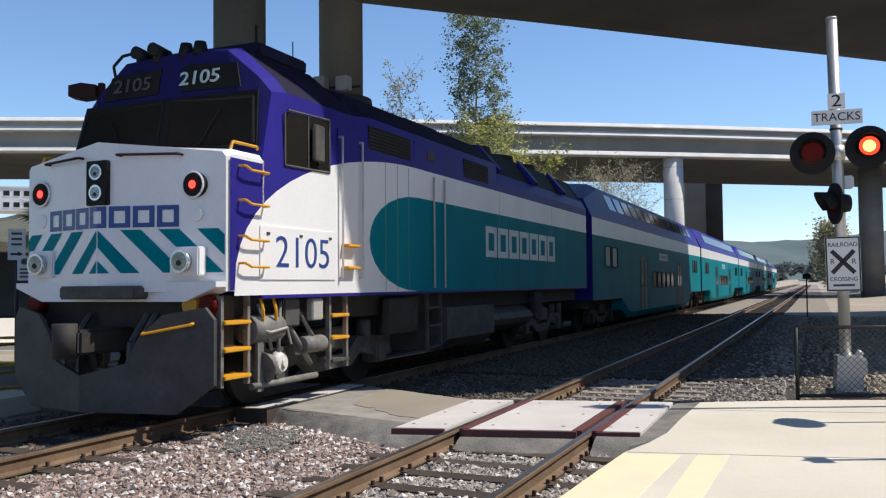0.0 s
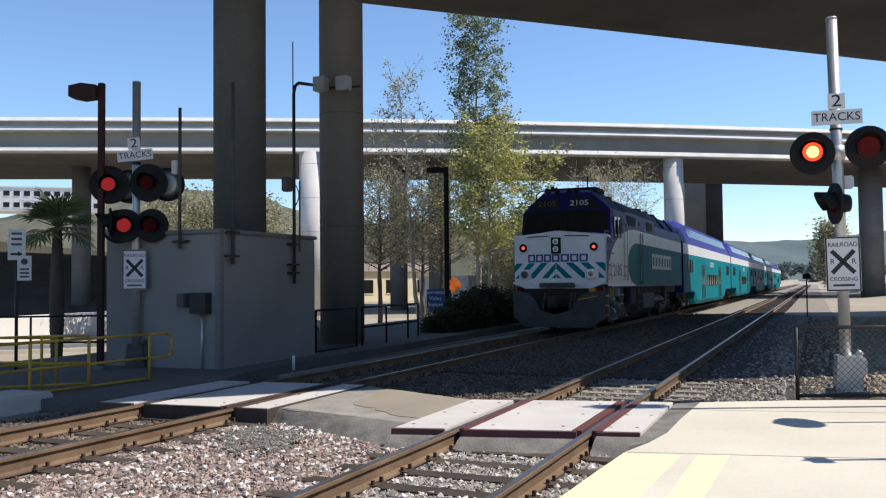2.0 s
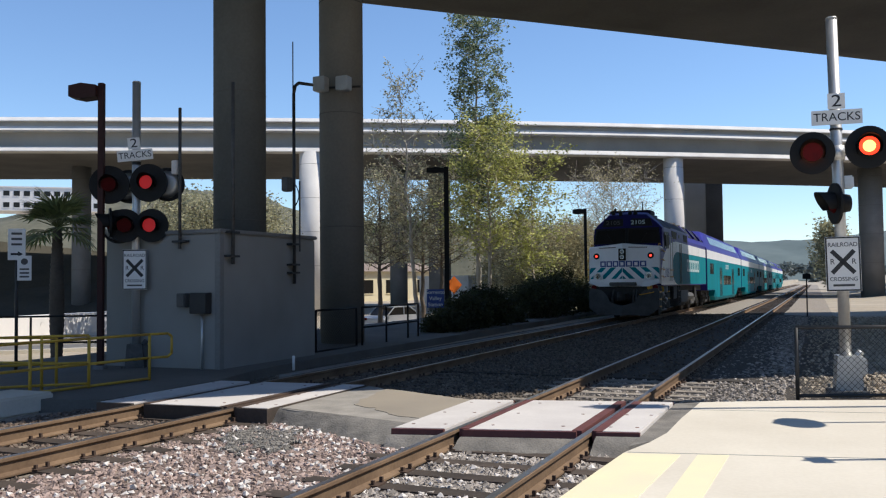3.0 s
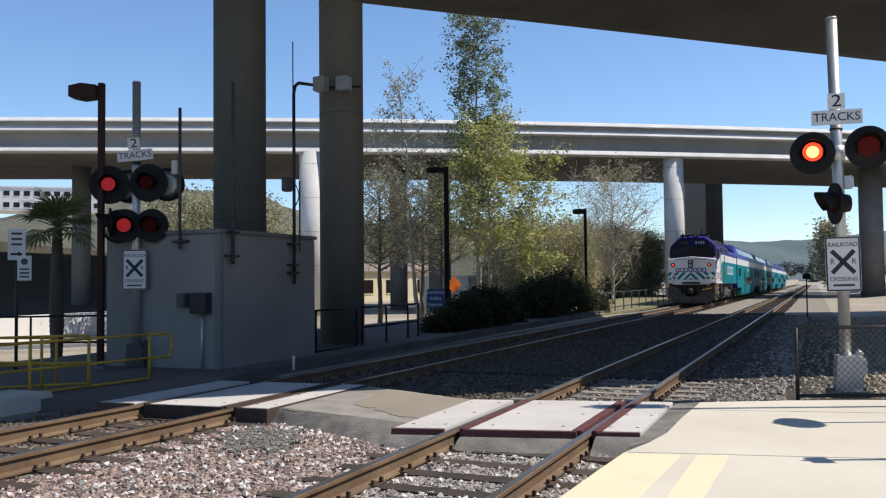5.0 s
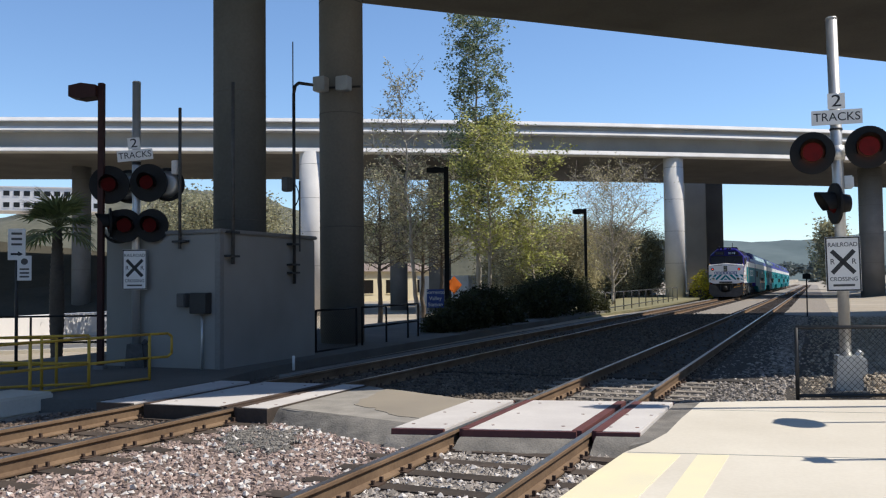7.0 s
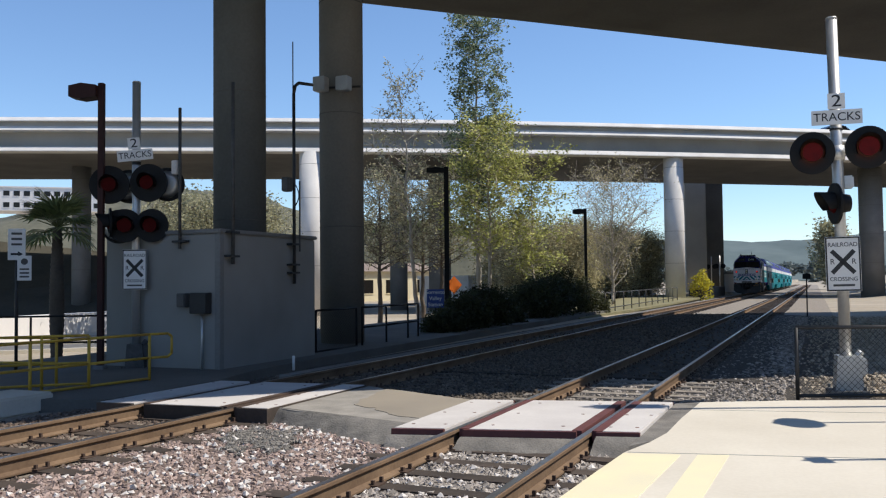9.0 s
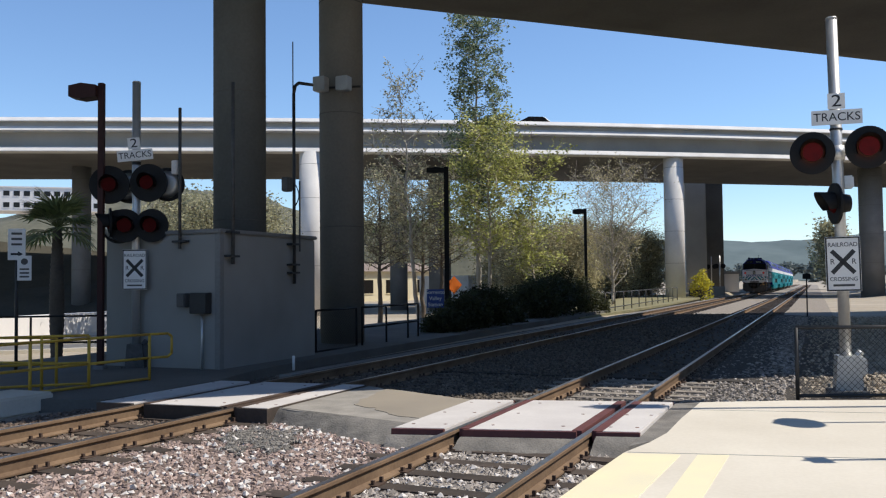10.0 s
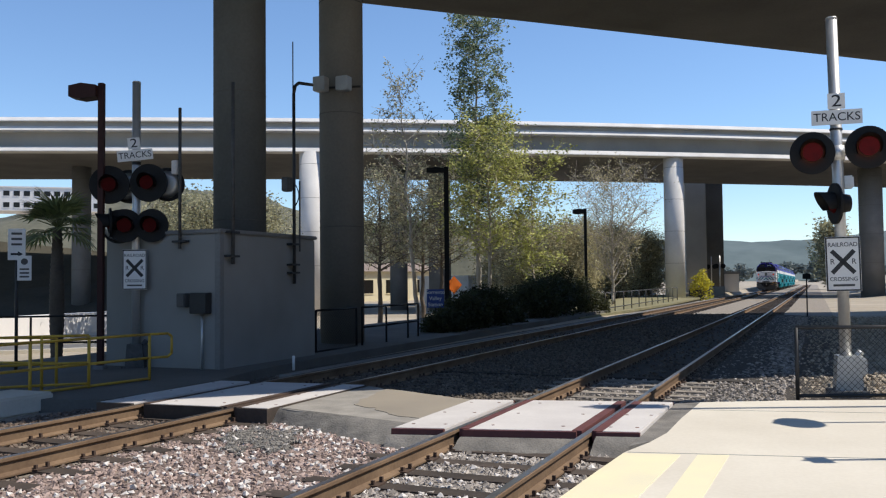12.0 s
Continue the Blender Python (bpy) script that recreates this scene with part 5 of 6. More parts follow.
def rr_sign(parent, z, y, turn=0.0):
    def place(dx, dz, fwd=0.0):
        return pose(0, 0, z, 0, 0, turn) @ pose(dx, y - fwd, dz)
    bm = B()
    box(bm, -0.23, 0.23, -0.004, 0.004, -0.385, 0.385, 0.003)
    bm.transform(place(0, 0))
    p = part("crossing_plate", bm, SIGNW, parent, "white railroad crossing plate with a black border")
    bm = B()
    for q in ((-0.225, 0.225, 0.36, 0.38), (-0.225, 0.225, -0.38, -0.36), (-0.225, -0.205, -0.36, 0.36), (0.205, 0.225, -0.36, 0.36)):
        box(bm, q[0], q[1], -0.007, -0.004, q[2], q[3])
    bm.transform(place(0, 0))
    part("border", bm, SIGNK, p)
    bm = B()
    for s in (-1, 1):
        k = Matrix.Rotation(s * radians(47), 4, "Y")
        b2 = B()
        box(b2, -0.215, 0.215, -0.0075, -0.004, -0.03, 0.03)
        b2.transform(place(0, 0.03) @ k)
        me = bpy.data.meshes.new("t")
        b2.to_mesh(me)
        bm.from_mesh(me)
        b2.free()
        bpy.data.meshes.remove(me)
    part("cross", bm, SIGNK, p)
    for s, dx, dz, h in (("RAILROAD", 0, 0.27, 0.085), ("R", -0.14, 0.03, 0.11), ("R", 0.14, 0.03, 0.11), ("CROSSING", 0, -0.215, 0.08)):
        words("lettering", s, h, SIGNK, p, place(dx, dz, 0.006) @ pose(0, 0, 0, 90, 0, 0), 0.001, 0.95)
    bm = B()
    box(bm, -0.14, 0.14, -0.0065, -0.004, -0.315, -0.285)
    bm.transform(place(0, 0))
    part("small_print", bm, UNDERG, p)


def crossing_signal(name, label, at, height, lit, z_low=None, tilt=0.0, turn=0.0, lamps=(), sign_z=0, buck_z=0):
    s = thing(name, label, "crossing signal", at, group="crossing signals")
    bm = B()
    rod(bm, (0, 0, 0.1), (0, 0, height), 0.078, 0.078, n=18)
    part("mast", bm, GALV, s, "galvanised steel mast")
    bm = B()
    rod(bm, (0, 0, height), (0, 0, height + 0.03), 0.085, 0.07, n=18)
    part("mast_cap", bm, GALV, s)
    bm = B()
    # Base, lid, footing and arms turn darker on the west mast, imitating its shade
    prism(bm, [(-0.17, 0.02), (0.2, 0.02), (0.15, 0.5), (-0.13, 0.5)], "y", -0.15, 0.15)
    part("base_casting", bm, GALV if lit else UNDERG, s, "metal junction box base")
    bm = B()
    box(bm, 0.08, 0.26, -0.1, 0.12, 0.22, 0.48, 0.03)
    rod(bm, (0.12, 0, 0.45), (0.2, 0, 0.56), 0.05, n=8)
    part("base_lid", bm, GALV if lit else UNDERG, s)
    bm = B()
    box(bm, -0.25, 0.25, -0.25, 0.25, -0.08, 0.025, 0.01)
    for u in (-0.2, 0.2):
        for v in (-0.2, 0.2):
            rod(bm, (u, v, 0.02), (u, v, 0.08), 0.02, n=6)
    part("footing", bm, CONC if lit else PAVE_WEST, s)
    for lx, lz, lt, lr, on in lamps:
        lamp(s, lx, lz, lt, lr, side=on, dim=not lit)
    zs = []
    for l in lamps:
        if not any(abs(l[1] - z) < 0.06 for z in zs):
            zs.append(l[1])
    for z in zs:
        bm = B()
        xs = [l[0] for l in lamps if abs(l[1] - z) < 0.06]
        rod(bm, (min(xs) - 0.02, 0.0, z), (max(xs) + 0.02, 0.0, z), 0.035, n=8)
        rod(bm, (0, 0, z - 0.1), (0, 0, z + 0.1), 0.105, n=14)
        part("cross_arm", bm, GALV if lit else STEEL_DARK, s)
    if not lit:
        for x, z in ((-0.16, 3.54), (0.56, 3.58), (-0.36, 2.76)):
            bm = B()
            rod(bm, (x, 0.12, z), (x, 0.15, z), 0.33, n=28)
            rb = part("rear_backboard", bm, BLACK, s, "dark backboard facing away")
            bm = B()
            rod(bm, (x - 0.02, 0.05, z), (x - 0.02, 0.12, z), 0.17, 0.27, n=24)
            part("lamp_housing", bm, GALV, rb, "pale grey lamp housing")
    crossbuck(s, buck_z, -0.10, tilt, turn)
    rr_sign(s, sign_z, -0.10, turn)
    for z in (sign_z + 0.3, sign_z - 0.3, buck_z, buck_z - 0.16, height * 0.72, height * 0.62):
        bm = B()
        rod(bm, (0, 0, z - 0.015), (0, 0, z + 0.015), 0.088, n=14)
        part("band_clamp", bm, STEEL_DARK, s)
    if lit:
        bm = B()
        box(bm, 0.06, 0.2, -0.05, 0.12, 2.86, 3.04, 0.02)
        part("terminal_box", bm, GALV, s, "small grey terminal box")
    return s


SIGNAL = crossing_signal("crossing_signal", "galvanised crossing signal mast with flashing red lamps and white signs", pose(0.455, 13.5, -0.06, 0, -0.9, 8), 5.30, True, lamps=((-0.35, 3.37, -6, 0.30, "left"), (0.38, 3.41, -6, 0.30, "right"), (-0.09, 2.64, -80, 0.29, "")), sign_z=1.79, buck_z=3.87, tilt=0.6)
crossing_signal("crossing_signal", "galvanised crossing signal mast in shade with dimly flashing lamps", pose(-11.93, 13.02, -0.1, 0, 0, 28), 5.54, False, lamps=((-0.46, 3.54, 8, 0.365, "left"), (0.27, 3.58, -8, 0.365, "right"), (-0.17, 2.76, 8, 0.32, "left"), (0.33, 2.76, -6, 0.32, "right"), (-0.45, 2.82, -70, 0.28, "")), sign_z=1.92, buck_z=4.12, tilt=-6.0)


# ---- lamp posts ----
def lamp_post(label, x, y, h, arm, w=0.05, z0=-0.1, m=BROWN, head=(0.42, 0.18)):
    lp = thing("lamp_post", label, "lamp post", pose(x, y, z0, 0, 0, 22), group="lamp posts")
    bm = B()
    box(bm, -w, w, -w, w, 0, h, 0.008)
    part("pole", bm, m, lp)
    bm = B()
    L, t = head
    prism(bm, [(arm * 0.05, h - 0.06), (arm * (0.05 + L * 0.55), h - 0.02), (arm * (0.05 + L), h - 0.07), (arm * (0.05 + L), h - 0.07 - t * 0.9), (arm * (0.05 + L * 0.6), h - 0.09 - t), (arm * 0.05, h - 0.05 - t)], "y", -0.17, 0.17)
    part("lamp_head", bm, m, lp)
    bm = B()
    box(bm, -w * 2, w * 2, -w * 2, w * 2, 0, 0.12, 0.02)
    part("base", bm, CONC, lp)


lamp_post("dark bronze square lamp post with a box head", -12.35, 12.55, 5.48, -1, 0.055, head=(0.52, 0.23))
lamp_post("tall black lamp post behind the shrubs", -15.3, 36.6, 6.9, -1, 0.11, m=BLACK, head=(0.85, 0.2))
lamp_post("black lamp post beside the far fence", -13.43, 55.65, 6.3, -1, 0.09, m=BLACK, head=(0.75, 0.28))


# ---- railings and fences ----
def rail_run(name, label, pts, hs, r, material, category="railing", posts=True, group="", z0=-0.1, mesh=False, ends=()):
    """Upright posts at pts (x, y) joined by rails at the heights hs."""
    f = thing(name, label, category, pose(pts[0][0], pts[0][1], z0), group)
    q = [(x - pts[0][0], y - pts[0][1]) for x, y in pts]
    top = max(hs)
    for x, y in q:
        bm = B()
        rod(bm, (x, y, 0), (x, y, top), r, n=8)
        part("post", bm, material, f)
    for h in hs:
        for (a, b), (c, d) in zip(q, q[1:]):
            bm = B()
            rod(bm, (a, b, h), (c, d, h), r * 0.9, n=8)
            part("rail", bm, material, f)
    if mesh:
        bm = B()
        for (a, b), (c, d) in zip(q, q[1:]):
            L = math.hypot(c - a, d - b)
            ux, uy = (c - a) / L, (d - b) / L
            n = int(L / 0.085)
            hh = top - 0.06
            for i in range(-int(hh / 0.085), n):
                for s in (0, 1):
                    p0, p1 = i * 0.085, i * 0.085 + hh
                    z0_, z1_ = 0.04, 0.04 + hh
                    if p0 < 0:
                        z0_ -= p0
                        p0 = 0
                    if p1 > L:
                        z1_ -= p1 - L
                        p1 = L
                    if s:
                        p0, p1 = L - p0, L - p1
                    if z1_ > z0_:
                        rod(bm, (a + ux * p0, b + uy * p0, z0_), (a + ux * p1, b + uy * p1, z1_), 0.0035, n=3, caps=False)
        o = part("chain_link", bm, material, f)
        o["kind"] = "stuff"
    return f


rail_run("handrail", "yellow painted tube handrail along the walkway", [(-10.10, 11.34), (-10.26, 10.19), (-10.41, 9.23), (-10.52, 7.85)], (0.06, 0.40, 0.79), 0.024, RAILYEL, group="yellow handrails", z0=-0.08)
rail_run("handrail", "yellow painted tube handrail turning off the walkway", [(-10.9, 10.16), (-12.05, 9.9), (-13.4, 9.56), (-14.5, 9.2)], (0.40, 0.79), 0.022, RAILYEL, group="yellow handrails", z0=-0.08)
rail_run("handrail", "yellow painted tube handrail of the ramp", [(-10.27, 10.2), (-10.77, 9.76), (-11.86, 8.61)], (0.1, 0.42, 0.84), 0.022, RAILYEL, group="yellow handrails", z0=-0.08)
hr = thing("rail_end_loop", "rounded yellow end loop of the handrail", "railing", pose(-10.10, 11.34, -0.08))
bm = B()
tube(bm, [(0, 0, 0.79), (0.14, 0.28, 0.79), (0.17, 0.34, 0.74), (0.17, 0.34, 0.46), (0.14, 0.28, 0.40), (0, 0, 0.40)], 0.022, 7)
part("loop", bm, RAILYEL, hr)
rail_run("metal_fence", "black metal fence beside the walkway", [(-12.9, 13.35), (-14.2, 12.6), (-15.3, 11.9), (-16.5, 11.2)], (0.5, 1.02), 0.022, BLACK, "fence", group="black fences")
rail_run("metal_fence", "black metal fence with mesh beside the column", [(-10.35, 17.0), (-10.4, 19.0)], (0.06, 1.0), 0.028, BLACK, "fence", group="black fences", mesh=True)
rail_run("metal_fence", "black metal fence before the shrubs", [(-10.4, 19.3), (-10.35, 20.55), (-10.45, 22.1), (-10.5, 22.9)], (0.5, 1.0), 0.028, BLACK, "fence", group="black fences")
rail_run("metal_fence", "grey metal fence along the far track side", [(-9.75, 44.5 + 2.4 * i) for i in range(12)], (0.25, 1.05), 0.03, STEEL_DARK, "fence", group="black fences", z0=-0.2)
# Galvanised fence drawn in dark steel, its shade put into the colour
rail_run("chain_link_fence", "galvanised chain-link fence at the platform end, darkened for shade", [(-0.18, 12.42), (2.4, 13.5), (5.0, 14.6), (7.6, 15.7)], (0.08, 0.98), 0.026, STEEL_DARK, "fence", mesh=True, z0=-0.1)
bm = B()
rod(bm, (0, 0, 0), (0, 0, 1.98), 0.03, n=8)
box(bm, -0.17, 0.17, -0.04, 0.02, 1.72, 1.95, 0.01)
tagged(part("track_sign", bm, BLACK), "small dark sign on a thin post beside the track", "sign").matrix_basis = pose(-0.13, 43.1, -0.24, 0, 0, 12)
# Dark bar laid along the fence foot in place of its shadow line
bm = B()
box(bm, -2.0, 9, 0, 0.16, -0.2, 0.14, 0.02)
tagged(part("timber_edge", bm, TIE), "dark strip standing in for the shadow line at the fence foot", "edging").matrix_basis = pose(1.7, 13.32, -0.24, 0, 0, 22.7)


# ---- signs ----
def flat_sign(name, label, at, w, h, material, post=0.0, text=(), ink=SIGNW, diamond=False):
    s = thing(name, label, "sign", at)
    bm = B()
    box(bm, -w / 2, w / 2, -0.006, 0.006, -h / 2, h / 2, 0.004)
    if diamond:
        bm.transform(pose(0, 0, 0, 0, 45, 0))
    p = part("plate", bm, material, s)
    if post:
        bm = B()
        rod(bm, (0, 0.03, -post), (0, 0.03, h / 2), 0.03, n=8)
        part("post", bm, STEEL_DARK, s)
    for line, dz, sz in text:
        words("lettering", line, sz, ink, p, pose(0, -0.008, dz, 90, 0, 0), 0.001)
    return s


bs = flat_sign("station_sign", "blue station name sign with white lettering", pose(-11.25, 25.9, 0.98, 0, 0, 23), 0.56, 0.6, BLUE_SIGN, 1.05, (("Sorrento", 0.2, 0.17), ("Valley", 0.0, 0.17), ("Station", -0.2, 0.17)))
flat_sign("warning_sign", "orange diamond roadwork sign", pose(-15.9, 38.9, 1.35, 0, 0, 50), 0.62, 0.62, ORANGE, 1.6, diamond=True)
sg = flat_sign("direction_sign", "white direction sign with a black arrow", pose(-13.5, 11.65, 2.3, 0, 0, 40), 0.3, 0.58, SIGNW, 2.4)
bm = B()
prism(bm, [(-0.1, -0.2), (0.02, -0.2), (0.02, -0.235), (0.11, -0.18), (0.02, -0.125), (0.02, -0.16), (-0.1, -0.16)], "y", -0.012, -0.008)
part("arrow", bm, SIGNK, sg)
bm = B()
for z in (0.2, 0.1, 0.0):
    box(bm, -0.09, 0.09, -0.011, -0.007, z - 0.02, z + 0.02)
part("print_bars", bm, UNDERG, sg)
sg = flat_sign("notice_sign", "small white notice sign with grey print", pose(-13.38, 11.72, 1.86, 0, 0, 40), 0.24, 0.46, SIGNW)
bm = B()
rod(bm, (0, -0.012, 0.12), (0, -0.007, 0.12), 0.06, n=14)
for z in (-0.02, -0.09, -0.16):
    box(bm, -0.08, 0.08, -0.011, -0.007, z - 0.015, z + 0.015)
part("print_bars", bm, UNDERG, sg)


# ---- walls, slope and road on the west side ----
def west_side():
    bm = B()
    prism(bm, [(-38.2, 26), (-37.7, 26), (-38.2, 41.5), (-38.7, 41.5)], "z", -1.5, -0.06)
    struct("low_wall", bm, BLDGW, "low sunlit white concrete wall along the road", "wall")
    bm = B()
    # sloped abutment under the freeway
    a, b = (-100, 46), (-50, 68)
    u = Vector((b[0] - a[0], b[1] - a[1], 0)).normalized()
    nrm = Vector((-u.y, u.x, 0))
    A0, B0 = Vector((*a, -1.4)), Vector((*b, -1.4))
    q = [A0, B0, B0 + nrm * 14 + Vector((0, 0, 4.6)), A0 + nrm * 18 + Vector((0, 0, 10.6))]
    top = [bm.verts.new(p) for p in q]
    bot = [bm.verts.new((p.x, p.y, -2.0)) for p in q]
    bm.faces.new(top)
    for i in range(4):
        bm.faces.new((bot[i], bot[(i + 1) % 4], top[(i + 1) % 4], top[i]))
    struct("abutment_slope", bm, SLOPE, "paved slope under the freeway bridge, coloured dark for shade", "slope")
    bm = B()
    pts = [(-60, 6), (-40, 21.5), (-28.8, 33.4), (-23.6, 45), (-20.5, 60), (-19, 90), (-18, 140)]
    L = [bm.verts.new((x - 3.6, y, -1.37)) for x, y in pts]
    R = [bm.verts.new((x + 3.4, y, -1.37)) for x, y in pts]
    for i in range(len(pts) - 1):
        bm.faces.new((L[i], R[i], R[i + 1], L[i + 1]))
    struct("road", bm, ROADM, "grey asphalt road beside the station", "road")
    bm = B()
    prism(bm, [(-25.6, 39.5), (-18.9, 41.2), (-19.6, 45.4), (-26.8, 44.0)], "z", -1.45, -1.35)
    prism(bm, [(-28.5, 47.0), (-20.4, 50.5), (-21.4, 54.5), (-30.0, 51.5)], "z", -1.45, -1.352)
    struct("sidewalk", bm, PLAT, "pale concrete sidewalk and driveway by the road", "pavement")
    bm = B()
    for off in (3.45, -3.85):
        for (x, y), (x2, y2) in zip(pts, pts[1:]):
            prism(bm, [(x + off, y), (x + off + 0.35, y), (x2 + off + 0.35, y2), (x2 + off, y2)], "z", -1.42, -1.22)
    struct("kerb", bm, PLAT, "pale concrete kerbs of the road", "kerb")
    bm = B()
    prism(bm, [(-17.5, 40), (-9.6, 38.5), (-8.95, 60), (-9.2, 95), (-15.5, 95), (-16.2, 55)], "z", -0.3, -0.17)
    struct("grass_verge", bm, GRASS, "yellowish dry grass verge behind the fence", "grass")
    bm = B()
    prism(bm, [(-8.72, 13.0), (-8.45, 13.0), (-8.45, 120), (-8.72, 120)], "z", -0.24, -0.07)
    bm.transform(LINE)
    struct("trackside_kerb", bm, CONC, "low concrete kerb beside the main track", "kerb")


west_side()


# ---- buildings ----
def gable_building(name, label, at, w, d, h, wall, roof, rows=1, cols=4, gable=1.4, flat=False):
    b = thing(name, label, "building", at)
    bm = B()
    box(bm, -w / 2, w / 2, 0, d, 0, h)
    wl = part("wall", bm, wall, b)
    bm = B()
    if flat:
        box(bm, -w / 2 - 0.2, w / 2 + 0.2, -0.2, d + 0.2, h, h + 0.35)
    else:
        prism(bm, [(-0.5, h), (d + 0.5, h), (d / 2, h + gable)], "x", -w / 2 - 0.4, w / 2 + 0.4)
    part("roof", bm, roof, b)
    for r in range(rows):
        for c in range(cols):
            x, z = -w / 2 + w * (c + 0.5) / cols, h * (r + 0.5) / rows
            bm = B()
            ww, wh = w / cols * 0.30, h / rows * 0.22
            box(bm, x - ww, x + ww, -0.06, 0.05, z - wh, z + wh)
            wn_ = part("window", bm, GLASS, b, "dark window")
            bm = B()
            box(bm, x - ww - 0.05, x + ww + 0.05, -0.1, -0.0, z - wh - 0.12, z - wh - 0.002)
            part("sill", bm, wall, wn_)
    return b


gable_building("house", "cream stuccoed building with a tiled gable roof", pose(-60.0, 117.0, -1.5, 0, 0, 62), 24, 12, 4.6, BLDG, ROOFT, 1, 4)
gable_building("office_block", "long white office block on the hilltop", pose(-187, 166, 21.0, 0, 0, 40), 34, 12, 6.0, BLDGW, BLDGW, 2, 14, flat=True)
gable_building("office_block", "pale low building beyond the trees", pose(-30, 100, -1.4, 0, 0, 62), 22, 9, 3.2, BLDGW, BLDGW, 1, 9, flat=True)
gable_building("signal_hut", "small white trackside equipment hut", pose(-9.6, 118, -0.2, 0, 0, 5), 2.4, 2.0, 2.3, BLDGW, CONC, 0, 0, flat=True)


# ---- hills ----
def ridge(name, label, a, b, depth, heights, material, seed, steps=90):
    """A long hill between two ground points, its crest following the heights in even steps, roughened."""
    bm = B()
    a, b = Vector((*a, 0)), Vector((*b, 0))
    u = (b - a).normalized()
    nrm = Vector((-u.y, u.x, 0))
    rows = []
    for i in range(steps + 1):
        f = i / steps * (len(heights) - 1)
        k = min(int(f), len(heights) - 2)
        h = heights[k] + (heights[k + 1] - heights[k]) * (f - k)
        c = a.lerp(b, i / steps)
        col = []
        for j in range(11):
            g = j / 10
            n = noise.fractal(Vector((i * 0.13 + seed, j * 0.5, seed)), 1.0, 2.0, 4) * 0.12
            s = math.sin(min(g * 1.15, 1) * math.pi / 2) if g < 0.87 else 1 - (g - 0.87) * 1.2
            col.append(bm.verts.new(c + nrm * depth * g + Vector((0, 0, -1.2 + h * max(0, s + n * min(1, 3 * g))))))
        rows.append(col)
    for p, q in zip(rows, rows[1:]):
        for j in range(10):
            bm.faces.new((p[j], q[j], q[j + 1], p[j + 1])).smooth = True
    return struct(name, bm, material, label, "hill")


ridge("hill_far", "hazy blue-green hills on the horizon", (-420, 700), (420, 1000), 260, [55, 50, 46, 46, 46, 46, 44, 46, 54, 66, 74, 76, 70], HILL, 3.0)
ridge("hill_west", "scrub-covered hillside behind the freeway", (-420, 120), (-120, 330), 160, [38, 33, 30, 32, 36, 44, 50, 52, 45, 34, 26], HILL2, 7.0)
ridge("hill_wooded", "green wooded rise beyond the road trees", (-118, 196), (-36, 236), 40, [20, 20.5, 19, 20.5, 19.5, 17.5, 16, 14, 11, 8], HILL2, 23.0)
ridge("bank_east", "dry earth bank along the right of way", (7, 230), (4.2, 15), 16, [3.6, 3.2, 3.4, 3.0, 3.2, 2.6, 2.4, 2.2, 1.8, 1.5], DIRT, 12.0)


# Two unseen ridges, added south and east to cut sky light in the shade
ridge("sky_block_south", "added unseen ridge behind the station that blocks sky light", (260, -70), (-300, -70), 130, [12, 14, 13, 15, 14, 13, 12], HILL2, 17.0)
ridge("sky_block_east", "added unseen ridge east of the line that blocks sky light", (75, 250), (75, -120), 110, [50, 70, 82, 78, 85, 80], HILL2, 19.0)


# ---- trees and shrubs ----
def fir(h0, r0):
    return lambda f: r0 * (1.02 - f) ** 0.6 * min(1, (f - h0) * 6 + 0.35)


def dome(r0, c=0.55):
    return lambda f: r0 * math.sqrt(max(0.03, 1 - ((f - c) / 0.56) ** 2))


tree("tall_tree", "tall slender green tree with an open crown", -16.2, 43.0, 16.57, 0.17, lambda f: 3.0 * (1.05 - f) ** 0.36 * min(1, max(0.25, (f - 0.34) * 5)), LEAF6, BARK, 11, n_limbs=58, per=70, size=0.088, first=0.36, spread=0.15, z0=ground_z(-16.67))
tree("young_tree", "slender pale-barked tree with sparse new leaves", -18.37, 40.26, 13.2, 0.15, lambda f: 3.9 * min(1, max(0.3, (f - 0.2) * 3)) * (1.06 - f) ** 0.35, LEAF4, BARK, 21, n_limbs=38, per=20, size=0.08, first=0.3, lean=-1.1, spread=0.13, rise=0.9, z0=ground_z(-18.37))
tree("leafy_tree", "bushy tree with fresh yellow-green leaves", -14.96, 41.36, 9.7, 0.14, dome(3.0, 0.5), LEAF1, BARK, 31, n_limbs=46, per=58, size=0.085, first=0.28, spread=0.16, z0=ground_z(-14.96))
tree("leafy_tree", "pale-trunked tree with yellow-green leaves", -16.39, 43.56, 9.55, 0.13, dome(2.2, 0.5), LEAF1, BARK, 33, n_limbs=32, per=44, size=0.085, first=0.34, spread=0.16, z0=ground_z(-16.39))
tree("leafy_tree", "small tree with spreading yellow-green twigs", -13.09, 42.68, 7.96, 0.11, dome(2.2, 0.55), LEAF1, BARK, 35, n_limbs=34, per=56, size=0.085, first=0.2, spread=0.16, z0=ground_z(-13.09))
for i, (x, y, h, sd_) in enumerate(((-22.0, 43.0, 8.6, 41), (-20.4, 45.2, 8.2, 42), (-18.8, 44.2, 8.8, 43), (-23.6, 46, 8.8, 44))):
    tree("street_tree", "dark-trunked street tree with grey-green spring leaves", x, y, h, 0.17, dome(2.6, 0.62), LEAF4, BARK_D, sd_, n_limbs=46, per=30, size=0.07, first=0.40, spread=0.16, z0=-1.39)
